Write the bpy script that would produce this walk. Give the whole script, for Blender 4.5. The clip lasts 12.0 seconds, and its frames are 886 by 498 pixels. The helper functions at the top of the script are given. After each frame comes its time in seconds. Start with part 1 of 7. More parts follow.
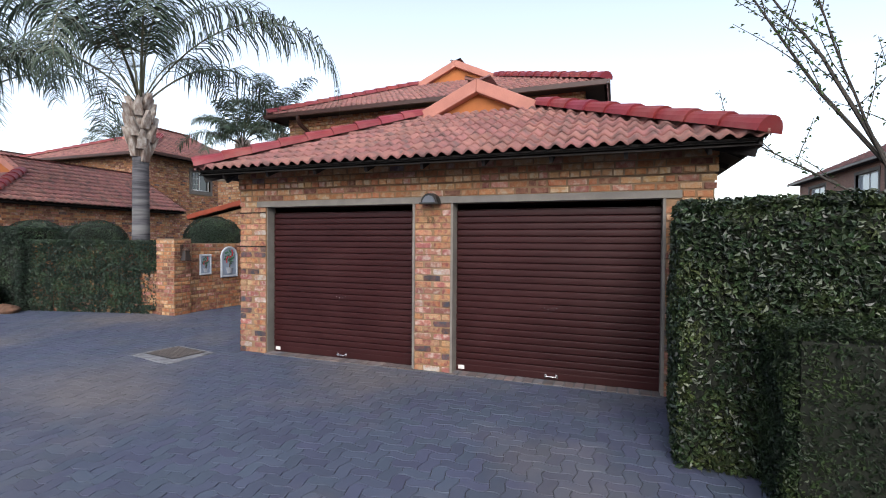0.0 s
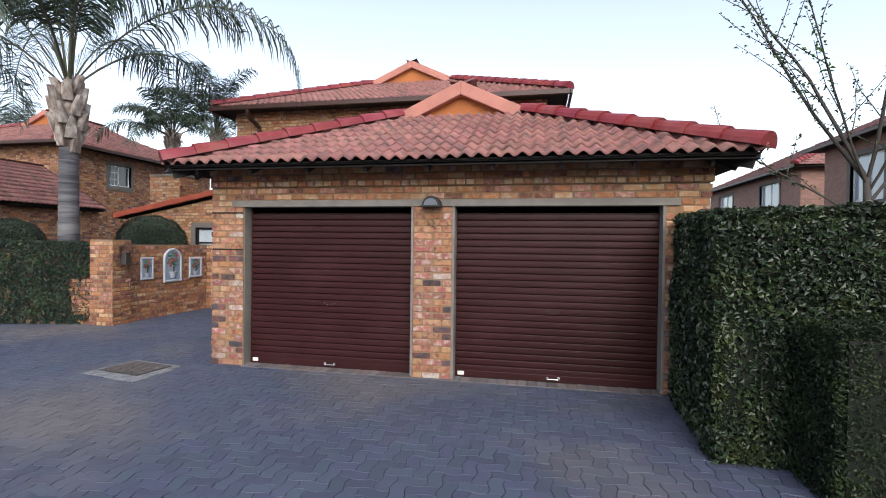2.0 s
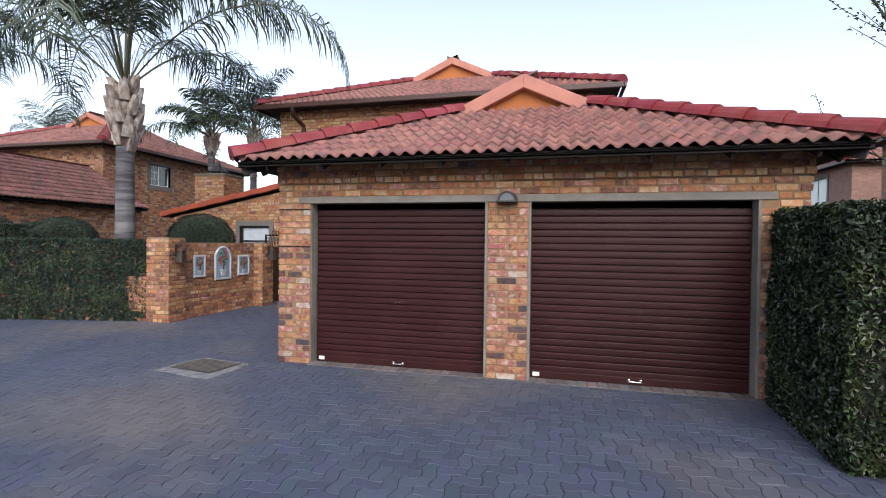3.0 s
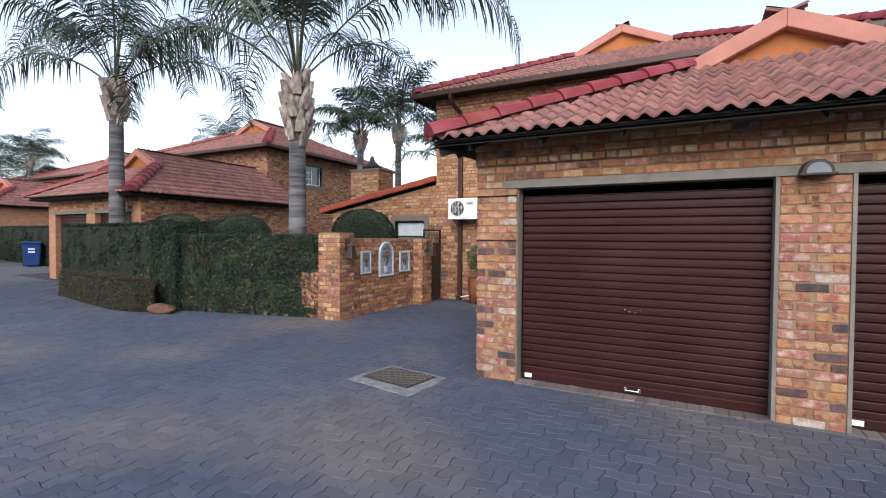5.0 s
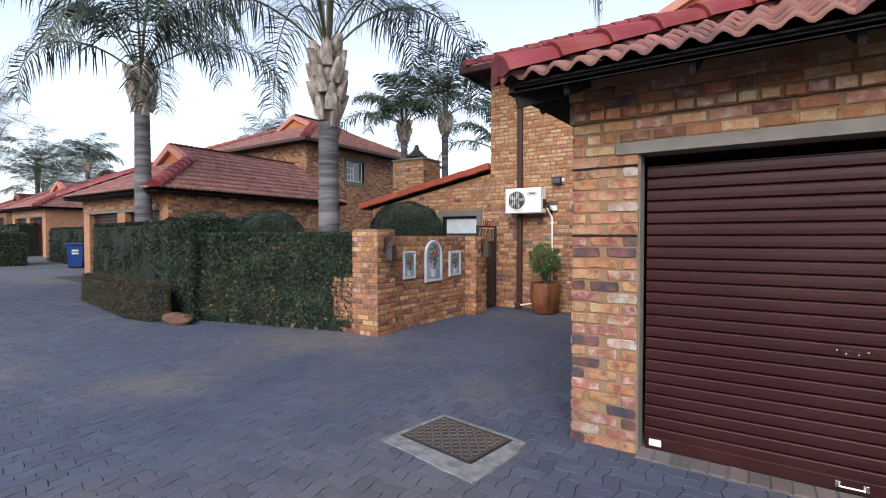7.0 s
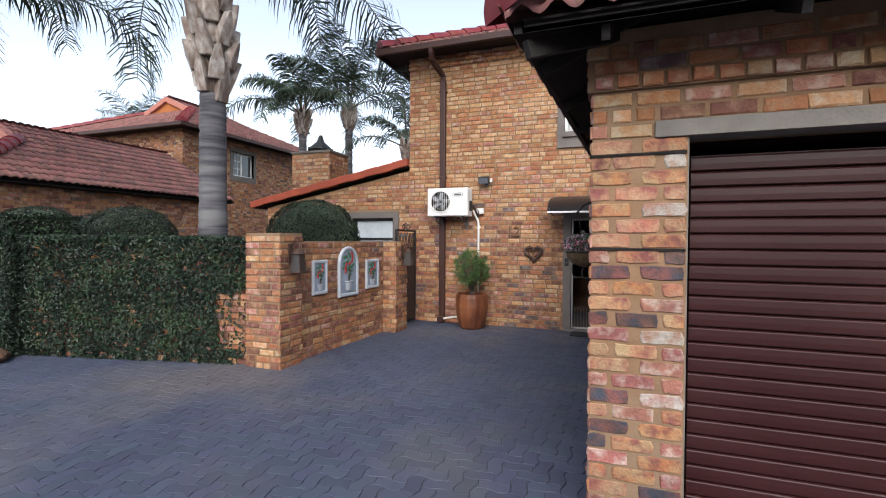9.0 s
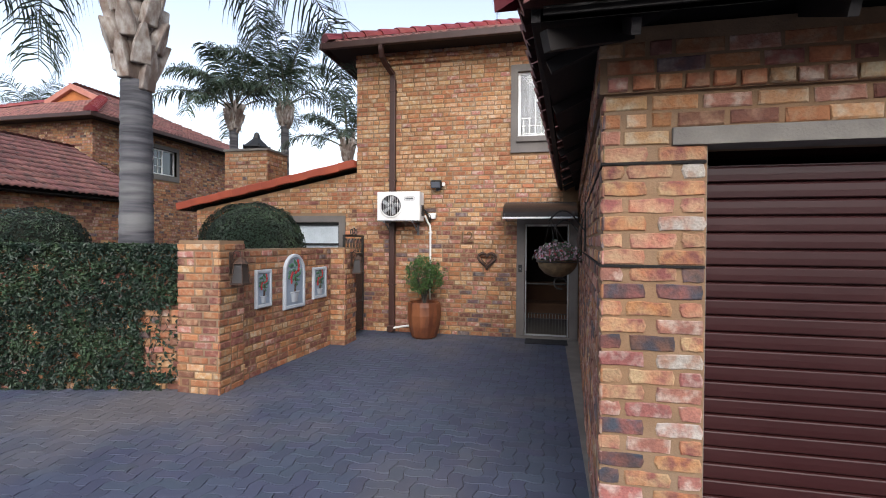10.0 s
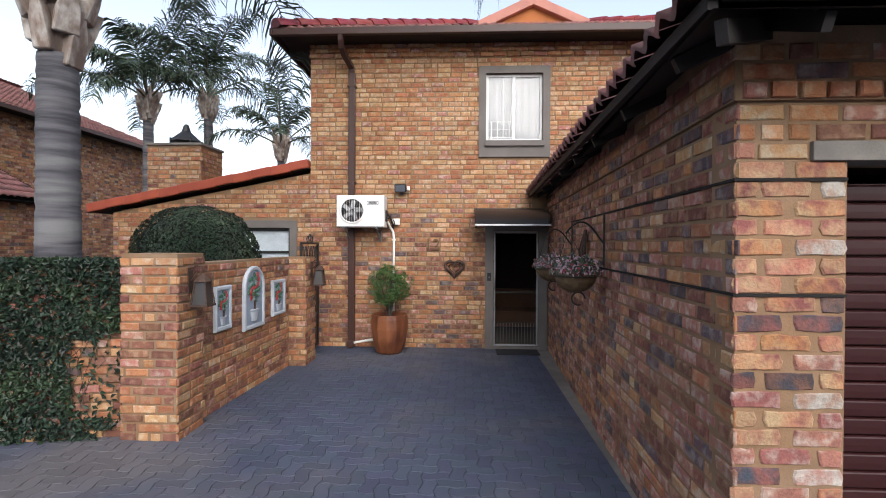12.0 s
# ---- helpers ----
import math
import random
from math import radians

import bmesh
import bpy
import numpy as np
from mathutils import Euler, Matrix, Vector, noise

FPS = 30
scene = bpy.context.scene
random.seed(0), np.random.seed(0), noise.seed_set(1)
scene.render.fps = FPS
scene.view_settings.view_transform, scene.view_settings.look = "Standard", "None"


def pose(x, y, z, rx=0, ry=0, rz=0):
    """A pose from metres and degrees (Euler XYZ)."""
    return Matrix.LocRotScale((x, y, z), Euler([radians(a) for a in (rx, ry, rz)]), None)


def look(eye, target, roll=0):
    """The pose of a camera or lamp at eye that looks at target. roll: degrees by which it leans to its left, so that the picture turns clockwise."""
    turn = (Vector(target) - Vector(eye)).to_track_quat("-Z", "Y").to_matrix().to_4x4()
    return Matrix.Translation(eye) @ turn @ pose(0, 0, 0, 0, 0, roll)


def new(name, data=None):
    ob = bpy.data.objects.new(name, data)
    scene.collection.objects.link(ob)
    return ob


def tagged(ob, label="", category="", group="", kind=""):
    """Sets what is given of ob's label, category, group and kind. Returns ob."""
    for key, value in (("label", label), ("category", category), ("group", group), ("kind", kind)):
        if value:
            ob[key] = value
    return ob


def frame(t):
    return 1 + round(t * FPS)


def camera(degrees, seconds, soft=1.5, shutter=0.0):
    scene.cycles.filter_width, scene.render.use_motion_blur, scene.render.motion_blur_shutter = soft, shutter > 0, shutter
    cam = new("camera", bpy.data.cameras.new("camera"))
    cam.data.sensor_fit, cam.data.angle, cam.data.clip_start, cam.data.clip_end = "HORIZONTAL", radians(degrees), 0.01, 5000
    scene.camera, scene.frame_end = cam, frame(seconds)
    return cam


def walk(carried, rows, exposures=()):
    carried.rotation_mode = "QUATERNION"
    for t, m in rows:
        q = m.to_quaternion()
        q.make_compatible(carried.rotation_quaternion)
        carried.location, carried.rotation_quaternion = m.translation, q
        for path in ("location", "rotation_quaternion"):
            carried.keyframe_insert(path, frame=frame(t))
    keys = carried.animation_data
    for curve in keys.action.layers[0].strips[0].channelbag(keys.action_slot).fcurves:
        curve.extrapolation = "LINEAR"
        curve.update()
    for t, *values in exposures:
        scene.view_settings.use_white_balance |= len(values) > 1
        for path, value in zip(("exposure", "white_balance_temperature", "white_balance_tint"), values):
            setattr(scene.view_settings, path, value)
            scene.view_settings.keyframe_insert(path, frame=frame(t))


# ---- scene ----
cam = camera(86.3, 12.0, soft=1.0)
PATH = [
    (0, (0.381, 0.228, 1.719), (-0.31, 2.104, 1.686), 0.4),
    (0.5, (0.178, 0.222, 1.743), (-0.453, 2.12, 1.708), 0.4),
    (1, (-0.046, 0.181, 1.753), (-0.598, 2.103, 1.722), 0.5),
    (1.5, (-0.297, 0.124, 1.747), (-0.753, 2.071, 1.723), 0.6),
    (2, (-0.573, 0.093, 1.737), (-0.966, 2.054, 1.714), 0.7),
    (2.5, (-0.916, 0.109, 1.739), (-1.319, 2.067, 1.712), 0.7),
    (2.7, (-1.05, 0.1, 1.723), (-1.477, 2.053, 1.696), 0.7),
    (4.3, (-2.392, 0.489, 1.65), (-3.131, 2.347, 1.616), 0.7),
    (4.5, (-2.506, 0.589, 1.644), (-3.301, 2.424, 1.608), 0.7),
    (5, (-2.824, 0.865, 1.644), (-3.76, 2.633, 1.597), 0.4),
    (5.5, (-3.142, 1.19, 1.633), (-4.217, 2.877, 1.582), 0.2),
    (6, (-3.425, 1.554, 1.609), (-4.579, 3.187, 1.562), 0.0),
    (6.5, (-3.656, 1.956, 1.592), (-4.817, 3.584, 1.545), -0.0),
    (7, (-3.892, 2.341, 1.606), (-4.991, 4.011, 1.556), -0.0),
    (7.2, (-3.992, 2.503, 1.6), (-5.058, 4.195, 1.552), -0.3),
    (8.8, (-4.841, 3.175, 1.648), (-5.579, 5.033, 1.61), 0.5),
    (9, (-4.922, 3.245, 1.661), (-5.626, 5.116, 1.623), 0.4),
    (9.5, (-5.15, 3.385, 1.691), (-5.707, 5.306, 1.661), 0.5),
    (10, (-5.346, 3.485, 1.728), (-5.783, 5.436, 1.701), 0.4),
    (10.5, (-5.588, 3.561, 1.765), (-5.949, 5.528, 1.74), 0.4),
    (11, (-5.818, 3.639, 1.791), (-6.09, 5.621, 1.766), 0.3),
    (11.5, (-6.044, 3.75, 1.822), (-6.223, 5.742, 1.799), 0.3),
    (12, (-6.289, 3.841, 1.836), (-6.379, 5.839, 1.816), 0.3),
]
walk(cam, [(t, look(eye, target, roll)) for t, eye, target, roll in PATH])

# ---------------------------------------------------------------- light
world = bpy.data.worlds.new("sky")
scene.world = world
world.use_nodes = True
wn, wl = world.node_tree.nodes, world.node_tree.links
sky = wn.new("ShaderNodeTexSky")
sky.sky_type = "NISHITA"
sky.sun_disc = False
sky.sun_elevation = radians(38)
sky.sun_rotation = radians(163)
sky.air_density, sky.dust_density, sky.ozone_density = 1.0, 1.4, 1.2
hs = wn.new("ShaderNodeHueSaturation")
hs.inputs["Saturation"].default_value = 0.6
wl.new(sky.outputs[0], hs.inputs["Color"])
wl.new(hs.outputs[0], wn["Background"].inputs["Color"])
wn["Background"].inputs["Strength"].default_value = 0.15
sun = new("sun", bpy.data.lights.new("sun", "SUN"))
sun.data.energy, sun.data.angle, sun.data.color = 1.25, radians(50), (1.0, 0.96, 0.92)
sun.matrix_world = look((4, -13, 10), (0, 0, 0))
scene.view_settings.exposure = 1.2


# ---------------------------------------------------------------- materials
def material(name, c1, c2, scale=3.0, fine=60.0, rough=0.8, bump=0.3, depth=0.004, random_by="", spread=0.25,
             c3=None, stain_scale=0.8, metallic=0.0, stretch=(1, 1, 1), hue=0.02, speck=0.15, spec=0.4):
    m = bpy.data.materials.new(name)
    m.use_nodes = True
    n, l = m.node_tree.nodes, m.node_tree.links
    bsdf = n["Principled BSDF"]
    bsdf.inputs["Metallic"].default_value = metallic
    bsdf.inputs["Specular IOR Level"].default_value = spec
    geo = n.new("ShaderNodeNewGeometry")
    mp = n.new("ShaderNodeMapping")
    mp.inputs["Scale"].default_value = stretch
    l.new(geo.outputs["Position"], mp.inputs["Vector"])

    def tex(sc, detail=4.0):
        t = n.new("ShaderNodeTexNoise")
        t.inputs["Scale"].default_value = sc
        t.inputs["Detail"].default_value = detail
        l.new(mp.outputs[0], t.inputs["Vector"])
        return t.outputs["Fac"]

    def ramp(src, a, b):
        r = n.new("ShaderNodeMapRange")
        r.inputs["From Min"].default_value, r.inputs["From Max"].default_value = a, b
        l.new(src, r.inputs["Value"])
        return r.outputs[0]

    def mix(fac, a, b, kind="MIX"):
        x = n.new("ShaderNodeMix")
        x.data_type, x.blend_type = "RGBA", kind
        for sock, v in ((x.inputs[0], fac), (x.inputs[6], a), (x.inputs[7], b)):
            if isinstance(v, (int, float)):
                sock.default_value = v
            elif isinstance(v, tuple):
                sock.default_value = (*v, 1)
            else:
                l.new(v, sock)
        return x.outputs[2]

    col = mix(ramp(tex(scale), 0.35, 0.65), c1, c2)
    if c3:
        col = mix(ramp(tex(stain_scale, 6.0), 0.47, 0.66), col, c3)
    fine_fac = tex(fine, 6.0)
    col = mix(speck, col, fine_fac, "OVERLAY")
    if random_by:
        if random_by == "object":
            rnd = n.new("ShaderNodeObjectInfo").outputs["Random"]
        else:
            rnd = geo.outputs["Random Per Island"]
        h = n.new("ShaderNodeHueSaturation")
        l.new(col, h.inputs["Color"])
        v = n.new("ShaderNodeMapRange")
        v.inputs["To Min"].default_value, v.inputs["To Max"].default_value = 1 - spread, 1 + spread
        l.new(rnd, v.inputs["Value"])
        l.new(v.outputs[0], h.inputs["Value"])
        wn2 = n.new("ShaderNodeTexWhiteNoise")
        wn2.noise_dimensions = "1D"
        l.new(rnd, wn2.inputs["W"])
        hh = n.new("ShaderNodeMapRange")
        hh.inputs["To Min"].default_value, hh.inputs["To Max"].default_value = 0.5 - hue, 0.5 + hue
        l.new(wn2.outputs["Value"], hh.inputs["Value"])
        l.new(hh.outputs[0], h.inputs["Hue"])
        col = h.outputs[0]
    l.new(col, bsdf.inputs["Base Color"])
    rr = n.new("ShaderNodeMapRange")
    rr.inputs["To Min"].default_value, rr.inputs["To Max"].default_value = max(0.02, rough - 0.12), min(1, rough + 0.12)
    l.new(fine_fac, rr.inputs["Value"])
    l.new(rr.outputs[0], bsdf.inputs["Roughness"])
    if bump:
        b = n.new("ShaderNodeBump")
        b.inputs["Strength"].default_value, b.inputs["Distance"].default_value = bump, depth
        l.new(fine_fac, b.inputs["Height"])
        l.new(b.outputs[0], bsdf.inputs["Normal"])
    return m


def brick_pattern(name, axis, colours, mortar, width=0.234, height=0.085, bump=0.6):
    """Brickwork for walls that stay far off: axis 'x' or 'y' along the wall."""
    m = bpy.data.materials.new(name)
    m.use_nodes = True
    n, l = m.node_tree.nodes, m.node_tree.links
    bsdf = n["Principled BSDF"]
    bsdf.inputs["Roughness"].default_value = 0.85
    geo = n.new("ShaderNodeNewGeometry")
    sep = n.new("ShaderNodeSeparateXYZ")
    l.new(geo.outputs["Position"], sep.inputs[0])
    com = n.new("ShaderNodeCombineXYZ")
    l.new(sep.outputs[axis.upper()], com.inputs["X"])
    l.new(sep.outputs["Y" if axis == "ground" else "Z"], com.inputs["Y"])
    bt = n.new("ShaderNodeTexBrick")
    bt.inputs["Scale"].default_value = 1.0
    bt.inputs["Brick Width"].default_value, bt.inputs["Row Height"].default_value = width, height
    bt.inputs["Mortar Size"].default_value = 0.009
    bt.inputs["Mortar Smooth"].default_value = 0.3
    bt.inputs["Color1"].default_value, bt.inputs["Color2"].default_value = (*colours[0], 1), (*colours[1], 1)
    bt.inputs["Mortar"].default_value = (*mortar, 1)
    l.new(com.outputs[0], bt.inputs["Vector"])
    ns = n.new("ShaderNodeTexNoise")
    ns.inputs["Scale"].default_value, ns.inputs["Detail"].default_value = 5.0, 5.0
    l.new(geo.outputs["Position"], ns.inputs["Vector"])
    mr = n.new("ShaderNodeMapRange")
    mr.inputs["From Min"].default_value, mr.inputs["From Max"].default_value = 0.42, 0.62
    mr.inputs["To Max"].default_value = 0.3
    l.new(ns.outputs["Fac"], mr.inputs["Value"])
    mx = n.new("ShaderNodeMix")
    mx.data_type = "RGBA"
    l.new(mr.outputs[0], mx.inputs[0])
    l.new(bt.outputs["Color"], mx.inputs[6])
    mx.inputs[7].default_value = (*colours[2], 1)
    l.new(mx.outputs[2], bsdf.inputs["Base Color"])
    b = n.new("ShaderNodeBump")
    b.inputs["Strength"].default_value, b.inputs["Distance"].default_value = bump, 0.008
    b.invert = True
    l.new(bt.outputs["Fac"], b.inputs["Height"])
    l.new(b.outputs[0], bsdf.inputs["Normal"])
    return m


def plain(name, c, rough=0.6, metallic=0.0, **kw):
    return material(name, c, tuple(v * 0.82 for v in c), rough=rough, metallic=metallic, **kw)


BRICK = {}
for by in ("object", "island"):
    BRICK[by] = [
        material("brick_orange_" + by, (0.36, 0.152, 0.068), (0.285, 0.108, 0.05), 9, 70, 0.85, 0.8, 0.006, by, 0.2, (0.36, 0.21, 0.12), 14, hue=0.008, speck=0.35),
        material("brick_buff_" + by, (0.415, 0.24, 0.12), (0.345, 0.17, 0.08), 9, 70, 0.85, 0.8, 0.006, by, 0.18, (0.42, 0.32, 0.22), 14, hue=0.008, speck=0.35),
        material("brick_pink_" + by, (0.34, 0.152, 0.108), (0.27, 0.112, 0.08), 9, 70, 0.85, 0.8, 0.006, by, 0.2, (0.4, 0.29, 0.23), 14, hue=0.01, speck=0.35),
        material("brick_red_" + by, (0.2, 0.08, 0.05), (0.14, 0.056, 0.042), 9, 70, 0.85, 0.8, 0.006, by, 0.24, (0.28, 0.15, 0.1), 14, hue=0.012, speck=0.35),
        material("brick_plum_" + by, (0.07, 0.055, 0.066), (0.15, 0.08, 0.066), 11, 70, 0.85, 0.8, 0.006, by, 0.24, (0.2, 0.16, 0.15), 12, hue=0.02, speck=0.35),
    ]
# tumbled, lime-marked bricks of the garage corner
TUMBLED = [
    material("tumbled_orange", (0.33, 0.13, 0.06), (0.3, 0.2, 0.11), 8, 75, 0.9, 0.9, 0.006, "object", 0.2, (0.17, 0.06, 0.05), 13, hue=0.01, speck=0.45),
    material("tumbled_cream", (0.36, 0.24, 0.14), (0.33, 0.14, 0.085), 8, 75, 0.9, 0.9, 0.006, "object", 0.18, (0.22, 0.08, 0.065), 11, hue=0.01, speck=0.45),
    material("tumbled_pink", (0.3, 0.12, 0.09), (0.2, 0.08, 0.066), 8, 75, 0.9, 0.9, 0.006, "object", 0.2, (0.4, 0.3, 0.25), 13, hue=0.012, speck=0.45),
    material("tumbled_white", (0.37, 0.33, 0.29), (0.29, 0.21, 0.165), 12, 75, 0.9, 0.9, 0.006, "object", 0.12, (0.3, 0.15, 0.11), 12, hue=0.01, speck=0.45),
    material("tumbled_plum", (0.045, 0.038, 0.039), (0.17, 0.07, 0.052), 9, 75, 0.9, 0.9, 0.006, "object", 0.25, (0.04, 0.046, 0.062), 8, hue=0.02, speck=0.45),
]
MORTAR = material("mortar", (0.25, 0.147, 0.08), (0.185, 0.11, 0.06), 6, 120, 0.95, 0.6, 0.004, c3=(0.23, 0.16, 0.105))
TILE = {by: material("roof_tile_" + by, (0.255, 0.112, 0.098), (0.195, 0.087, 0.078), 2.5, 70, 0.8, 0.35, 0.003, by, 0.13, (0.125, 0.072, 0.066), 5, hue=0.008) for by in ("object", "island")}
CAP = {by: material("ridge_tile_" + by, (0.19, 0.021, 0.026), (0.15, 0.016, 0.021), 3, 60, 0.55, 0.25, 0.003, by, 0.12, (0.2, 0.04, 0.04), 4, hue=0.01) for by in ("object", "island")}
BARGE = plain("barge_board_salmon", (0.4, 0.16, 0.118), 0.6, bump=0.1)
GABLE = plain("gable_plaster_orange", (0.36, 0.12, 0.036), 0.85, bump=0.4)
DARKWOOD = plain("dark_stained_wood", (0.013, 0.009, 0.008), 0.7, stretch=(1, 8, 8))
SOFFIT = plain("dark_soffit_board", (0.012, 0.009, 0.008), 0.75)
GUTTER = plain("brown_gutter_metal", (0.05, 0.021, 0.016), 0.45, bump=0.05)
CONCRETE = material("grey_concrete", (0.21, 0.19, 0.165), (0.165, 0.148, 0.13), 6, 80, 0.9, 0.5, 0.004, c3=(0.13, 0.118, 0.106))
GREYPAINT = plain("grey_painted_plaster", (0.15, 0.132, 0.12), 0.8, bump=0.25)
DOORPAINT = material("roller_door_maroon", (0.031, 0.0076, 0.0079), (0.026, 0.0063, 0.0066), 2, 40, 0.42, 0.06, 0.002, c3=(0.036, 0.0105, 0.0105), stain_scale=1.5, speck=0.06, spec=0.25)
CHROME = plain("bright_metal", (0.62, 0.62, 0.62), 0.25, 1.0, bump=0.02)
ALU = plain("white_aluminium", (0.78, 0.78, 0.77), 0.35, bump=0.02)
WHITE = plain("white_paint", (0.78, 0.77, 0.74), 0.5, bump=0.05)
BLACK = plain("black_metal", (0.018, 0.017, 0.016), 0.5, bump=0.1)
RUSTIRON = material("rusted_iron", (0.07, 0.035, 0.022), (0.03, 0.02, 0.016), 30, 120, 0.75, 0.4)
POTRUST = material("rust_glazed_pot", (0.15, 0.05, 0.022), (0.085, 0.027, 0.014), 6, 60, 0.45, 0.3, 0.003, c3=(0.22, 0.08, 0.034), stain_scale=4, stretch=(1, 1, 0.4))
PAVER = {by: material("paver_grey_" + by, (0.06, 0.0705, 0.106), (0.049, 0.058, 0.09), 0.5, 110, 0.75, 0.3, 0.002, by, 0.13, (0.105, 0.097, 0.104), 0.45, hue=0.02, spec=0.35) for by in ("object", "island")}
JOINT = material("joint_sand", (0.035, 0.034, 0.037), (0.026, 0.026, 0.03), 5, 90, 0.95, 0.4)
LEAF = material("hedge_leaf", (0.019, 0.033, 0.012), (0.011, 0.021, 0.0085), 4, 50, 0.42, 0.1, 0.002, "island", 0.65, (0.045, 0.06, 0.02), 3, hue=0.03, spec=0.5)
LEAF_LOW = material("box_hedge_leaf", (0.0105, 0.021, 0.007), (0.0065, 0.014, 0.005), 4, 50, 0.55, 0.1, 0.002, "island", 0.5, (0.022, 0.036, 0.01), 3, hue=0.01, spec=0.3)
LEAF_IVY = material("ivy_leaf", (0.014, 0.029, 0.016), (0.01, 0.021, 0.013), 4, 50, 0.55, 0.1, 0.002, "island", 0.5, (0.03, 0.052, 0.023), 3, hue=0.02)
LEAF_DRY = material("dry_hedge_leaf", (0.05, 0.047, 0.023), (0.052, 0.038, 0.025), 4, 50, 0.6, 0.1, 0.002, "island", 0.5, (0.045, 0.042, 0.02), 3, hue=0.03)
LEAF_BRIGHT = material("tree_leaf", (0.06, 0.12, 0.03), (0.05, 0.1, 0.025), 4, 50, 0.5, 0.1, 0.002, "island", 0.4, hue=0.03)
# Near-black fill: the shade between inner twigs is put into this colour.
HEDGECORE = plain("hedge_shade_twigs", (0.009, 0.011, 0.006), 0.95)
FROND = material("palm_leaflet", (0.036, 0.056, 0.032), (0.024, 0.04, 0.024), 2, 30, 0.5, 0.05, 0.002, "island", 0.35, hue=0.02)
RACHIS = plain("palm_rachis", (0.075, 0.075, 0.045), 0.6)
TRUNK = material("palm_trunk", (0.105, 0.102, 0.11), (0.042, 0.04, 0.047), 4, 50, 0.9, 0.6, 0.01, c3=(0.17, 0.165, 0.165), stretch=(0.5, 0.5, 5.5), stain_scale=1.1)
BOOT = material("palm_boot", (0.46, 0.42, 0.38), (0.2, 0.14, 0.11), 6, 50, 0.85, 0.5, 0.006, c3=(0.14, 0.1, 0.08), stretch=(2, 2, 1), stain_scale=2)
BARK = plain("grey_bark", (0.055, 0.047, 0.04), 0.9, bump=0.5)
SOIL = material("soil", (0.1, 0.06, 0.04), (0.07, 0.045, 0.03), 5, 60, 0.95, 0.6, 0.02)
FARWALL = {a: brick_pattern("far_brick_" + a, a, ((0.42, 0.2, 0.1), (0.32, 0.145, 0.08), (0.23, 0.1, 0.065)), (0.26, 0.17, 0.11)) for a in "xy"}
FARGREY = {a: brick_pattern("far_brick_dull_" + a, a, ((0.33, 0.175, 0.13), (0.25, 0.13, 0.1), (0.19, 0.105, 0.085)), (0.24, 0.175, 0.14)) for a in "xy"}


def glass(name, tint, rough=0.02):
    m = bpy.data.materials.new(name)
    m.use_nodes = True
    b = m.node_tree.nodes["Principled BSDF"]
    b.inputs["Base Color"].default_value = (*tint, 1)
    b.inputs["Roughness"].default_value = rough
    b.inputs["Specular IOR Level"].default_value = 0.8
    return m


# ---------------------------------------------------------------- mesh helpers
def link_mesh(name, verts, faces, mats, parent=None, mat_index=None, smooth=False):
    me = bpy.data.meshes.new(name)
    me.from_pydata([tuple(v) for v in verts], [], faces)
    for m in (mats if isinstance(mats, (list, tuple)) else [mats]):
        me.materials.append(m)
    if mat_index is not None:
        me.polygons.foreach_set("material_index", mat_index)
    if smooth:
        me.polygons.foreach_set("use_smooth", [True] * len(faces))
    me.update()
    ob = new(name, me)
    if parent:
        ob.parent = parent
    return ob


def part(name, bm, mat, parent=None, label="", smooth=False):
    me = bpy.data.meshes.new(name)
    bm.normal_update()
    bm.to_mesh(me)
    bm.free()
    for m in (mat if isinstance(mat, (list, tuple)) else [mat]):
        me.materials.append(m)
    if smooth:
        me.polygons.foreach_set("use_smooth", [True] * len(me.polygons))
    ob = new(name, me)
    if parent:
        ob.parent = parent
    if label:
        ob["label"] = label
    return ob


def thing(name, at=(0, 0, 0), label="", category="", group="", kind=""):
    ob = new(name)
    ob.location = at
    ob.empty_display_size = 0.1
    return tagged(ob, label, category, group, kind)


def add_box(bm, lo, hi, bevel=0.0, m=None):
    x0, y0, z0 = lo
    x1, y1, z1 = hi
    mat = Matrix.Translation(((x0 + x1) / 2, (y0 + y1) / 2, (z0 + z1) / 2)) @ Matrix.Diagonal((x1 - x0, y1 - y0, z1 - z0, 1))
    if m is not None:
        mat = m @ mat
    r = bmesh.ops.create_cube(bm, size=1, matrix=mat)
    if bevel:
        edges = list({e for v in r["verts"] for e in v.link_edges})
        bmesh.ops.bevel(bm, geom=edges, offset=bevel, segments=2, affect="EDGES", profile=0.6)
    return bm


def box(lo, hi, bevel=0.0, m=None):
    return add_box(bmesh.new(), lo, hi, bevel, m)


def add_tube(bm, pts, radius, sides=8, cap=True):
    pts = [Vector(p) for p in pts]
    rings = []
    for i, p in enumerate(pts):
        d = (pts[min(i + 1, len(pts) - 1)] - pts[max(i - 1, 0)]).normalized()
        a = d.orthogonal().normalized() if i == 0 else (rings_a - d * rings_a.dot(d)).normalized()
        rings_a = a
        b = d.cross(a)
        r = radius[i] if isinstance(radius, (list, tuple)) else radius
        rings.append([bm.verts.new(p + (a * math.cos(k / sides * math.tau) + b * math.sin(k / sides * math.tau)) * r) for k in range(sides)])
    for r0, r1 in zip(rings, rings[1:]):
        for k in range(sides):
            bm.faces.new((r0[k], r0[(k + 1) % sides], r1[(k + 1) % sides], r1[k]))
    if cap:
        bm.faces.new(rings[0][::-1])
        bm.faces.new(rings[-1])
    return bm


def tube(pts, radius, sides=8):
    return add_tube(bmesh.new(), pts, radius, sides)


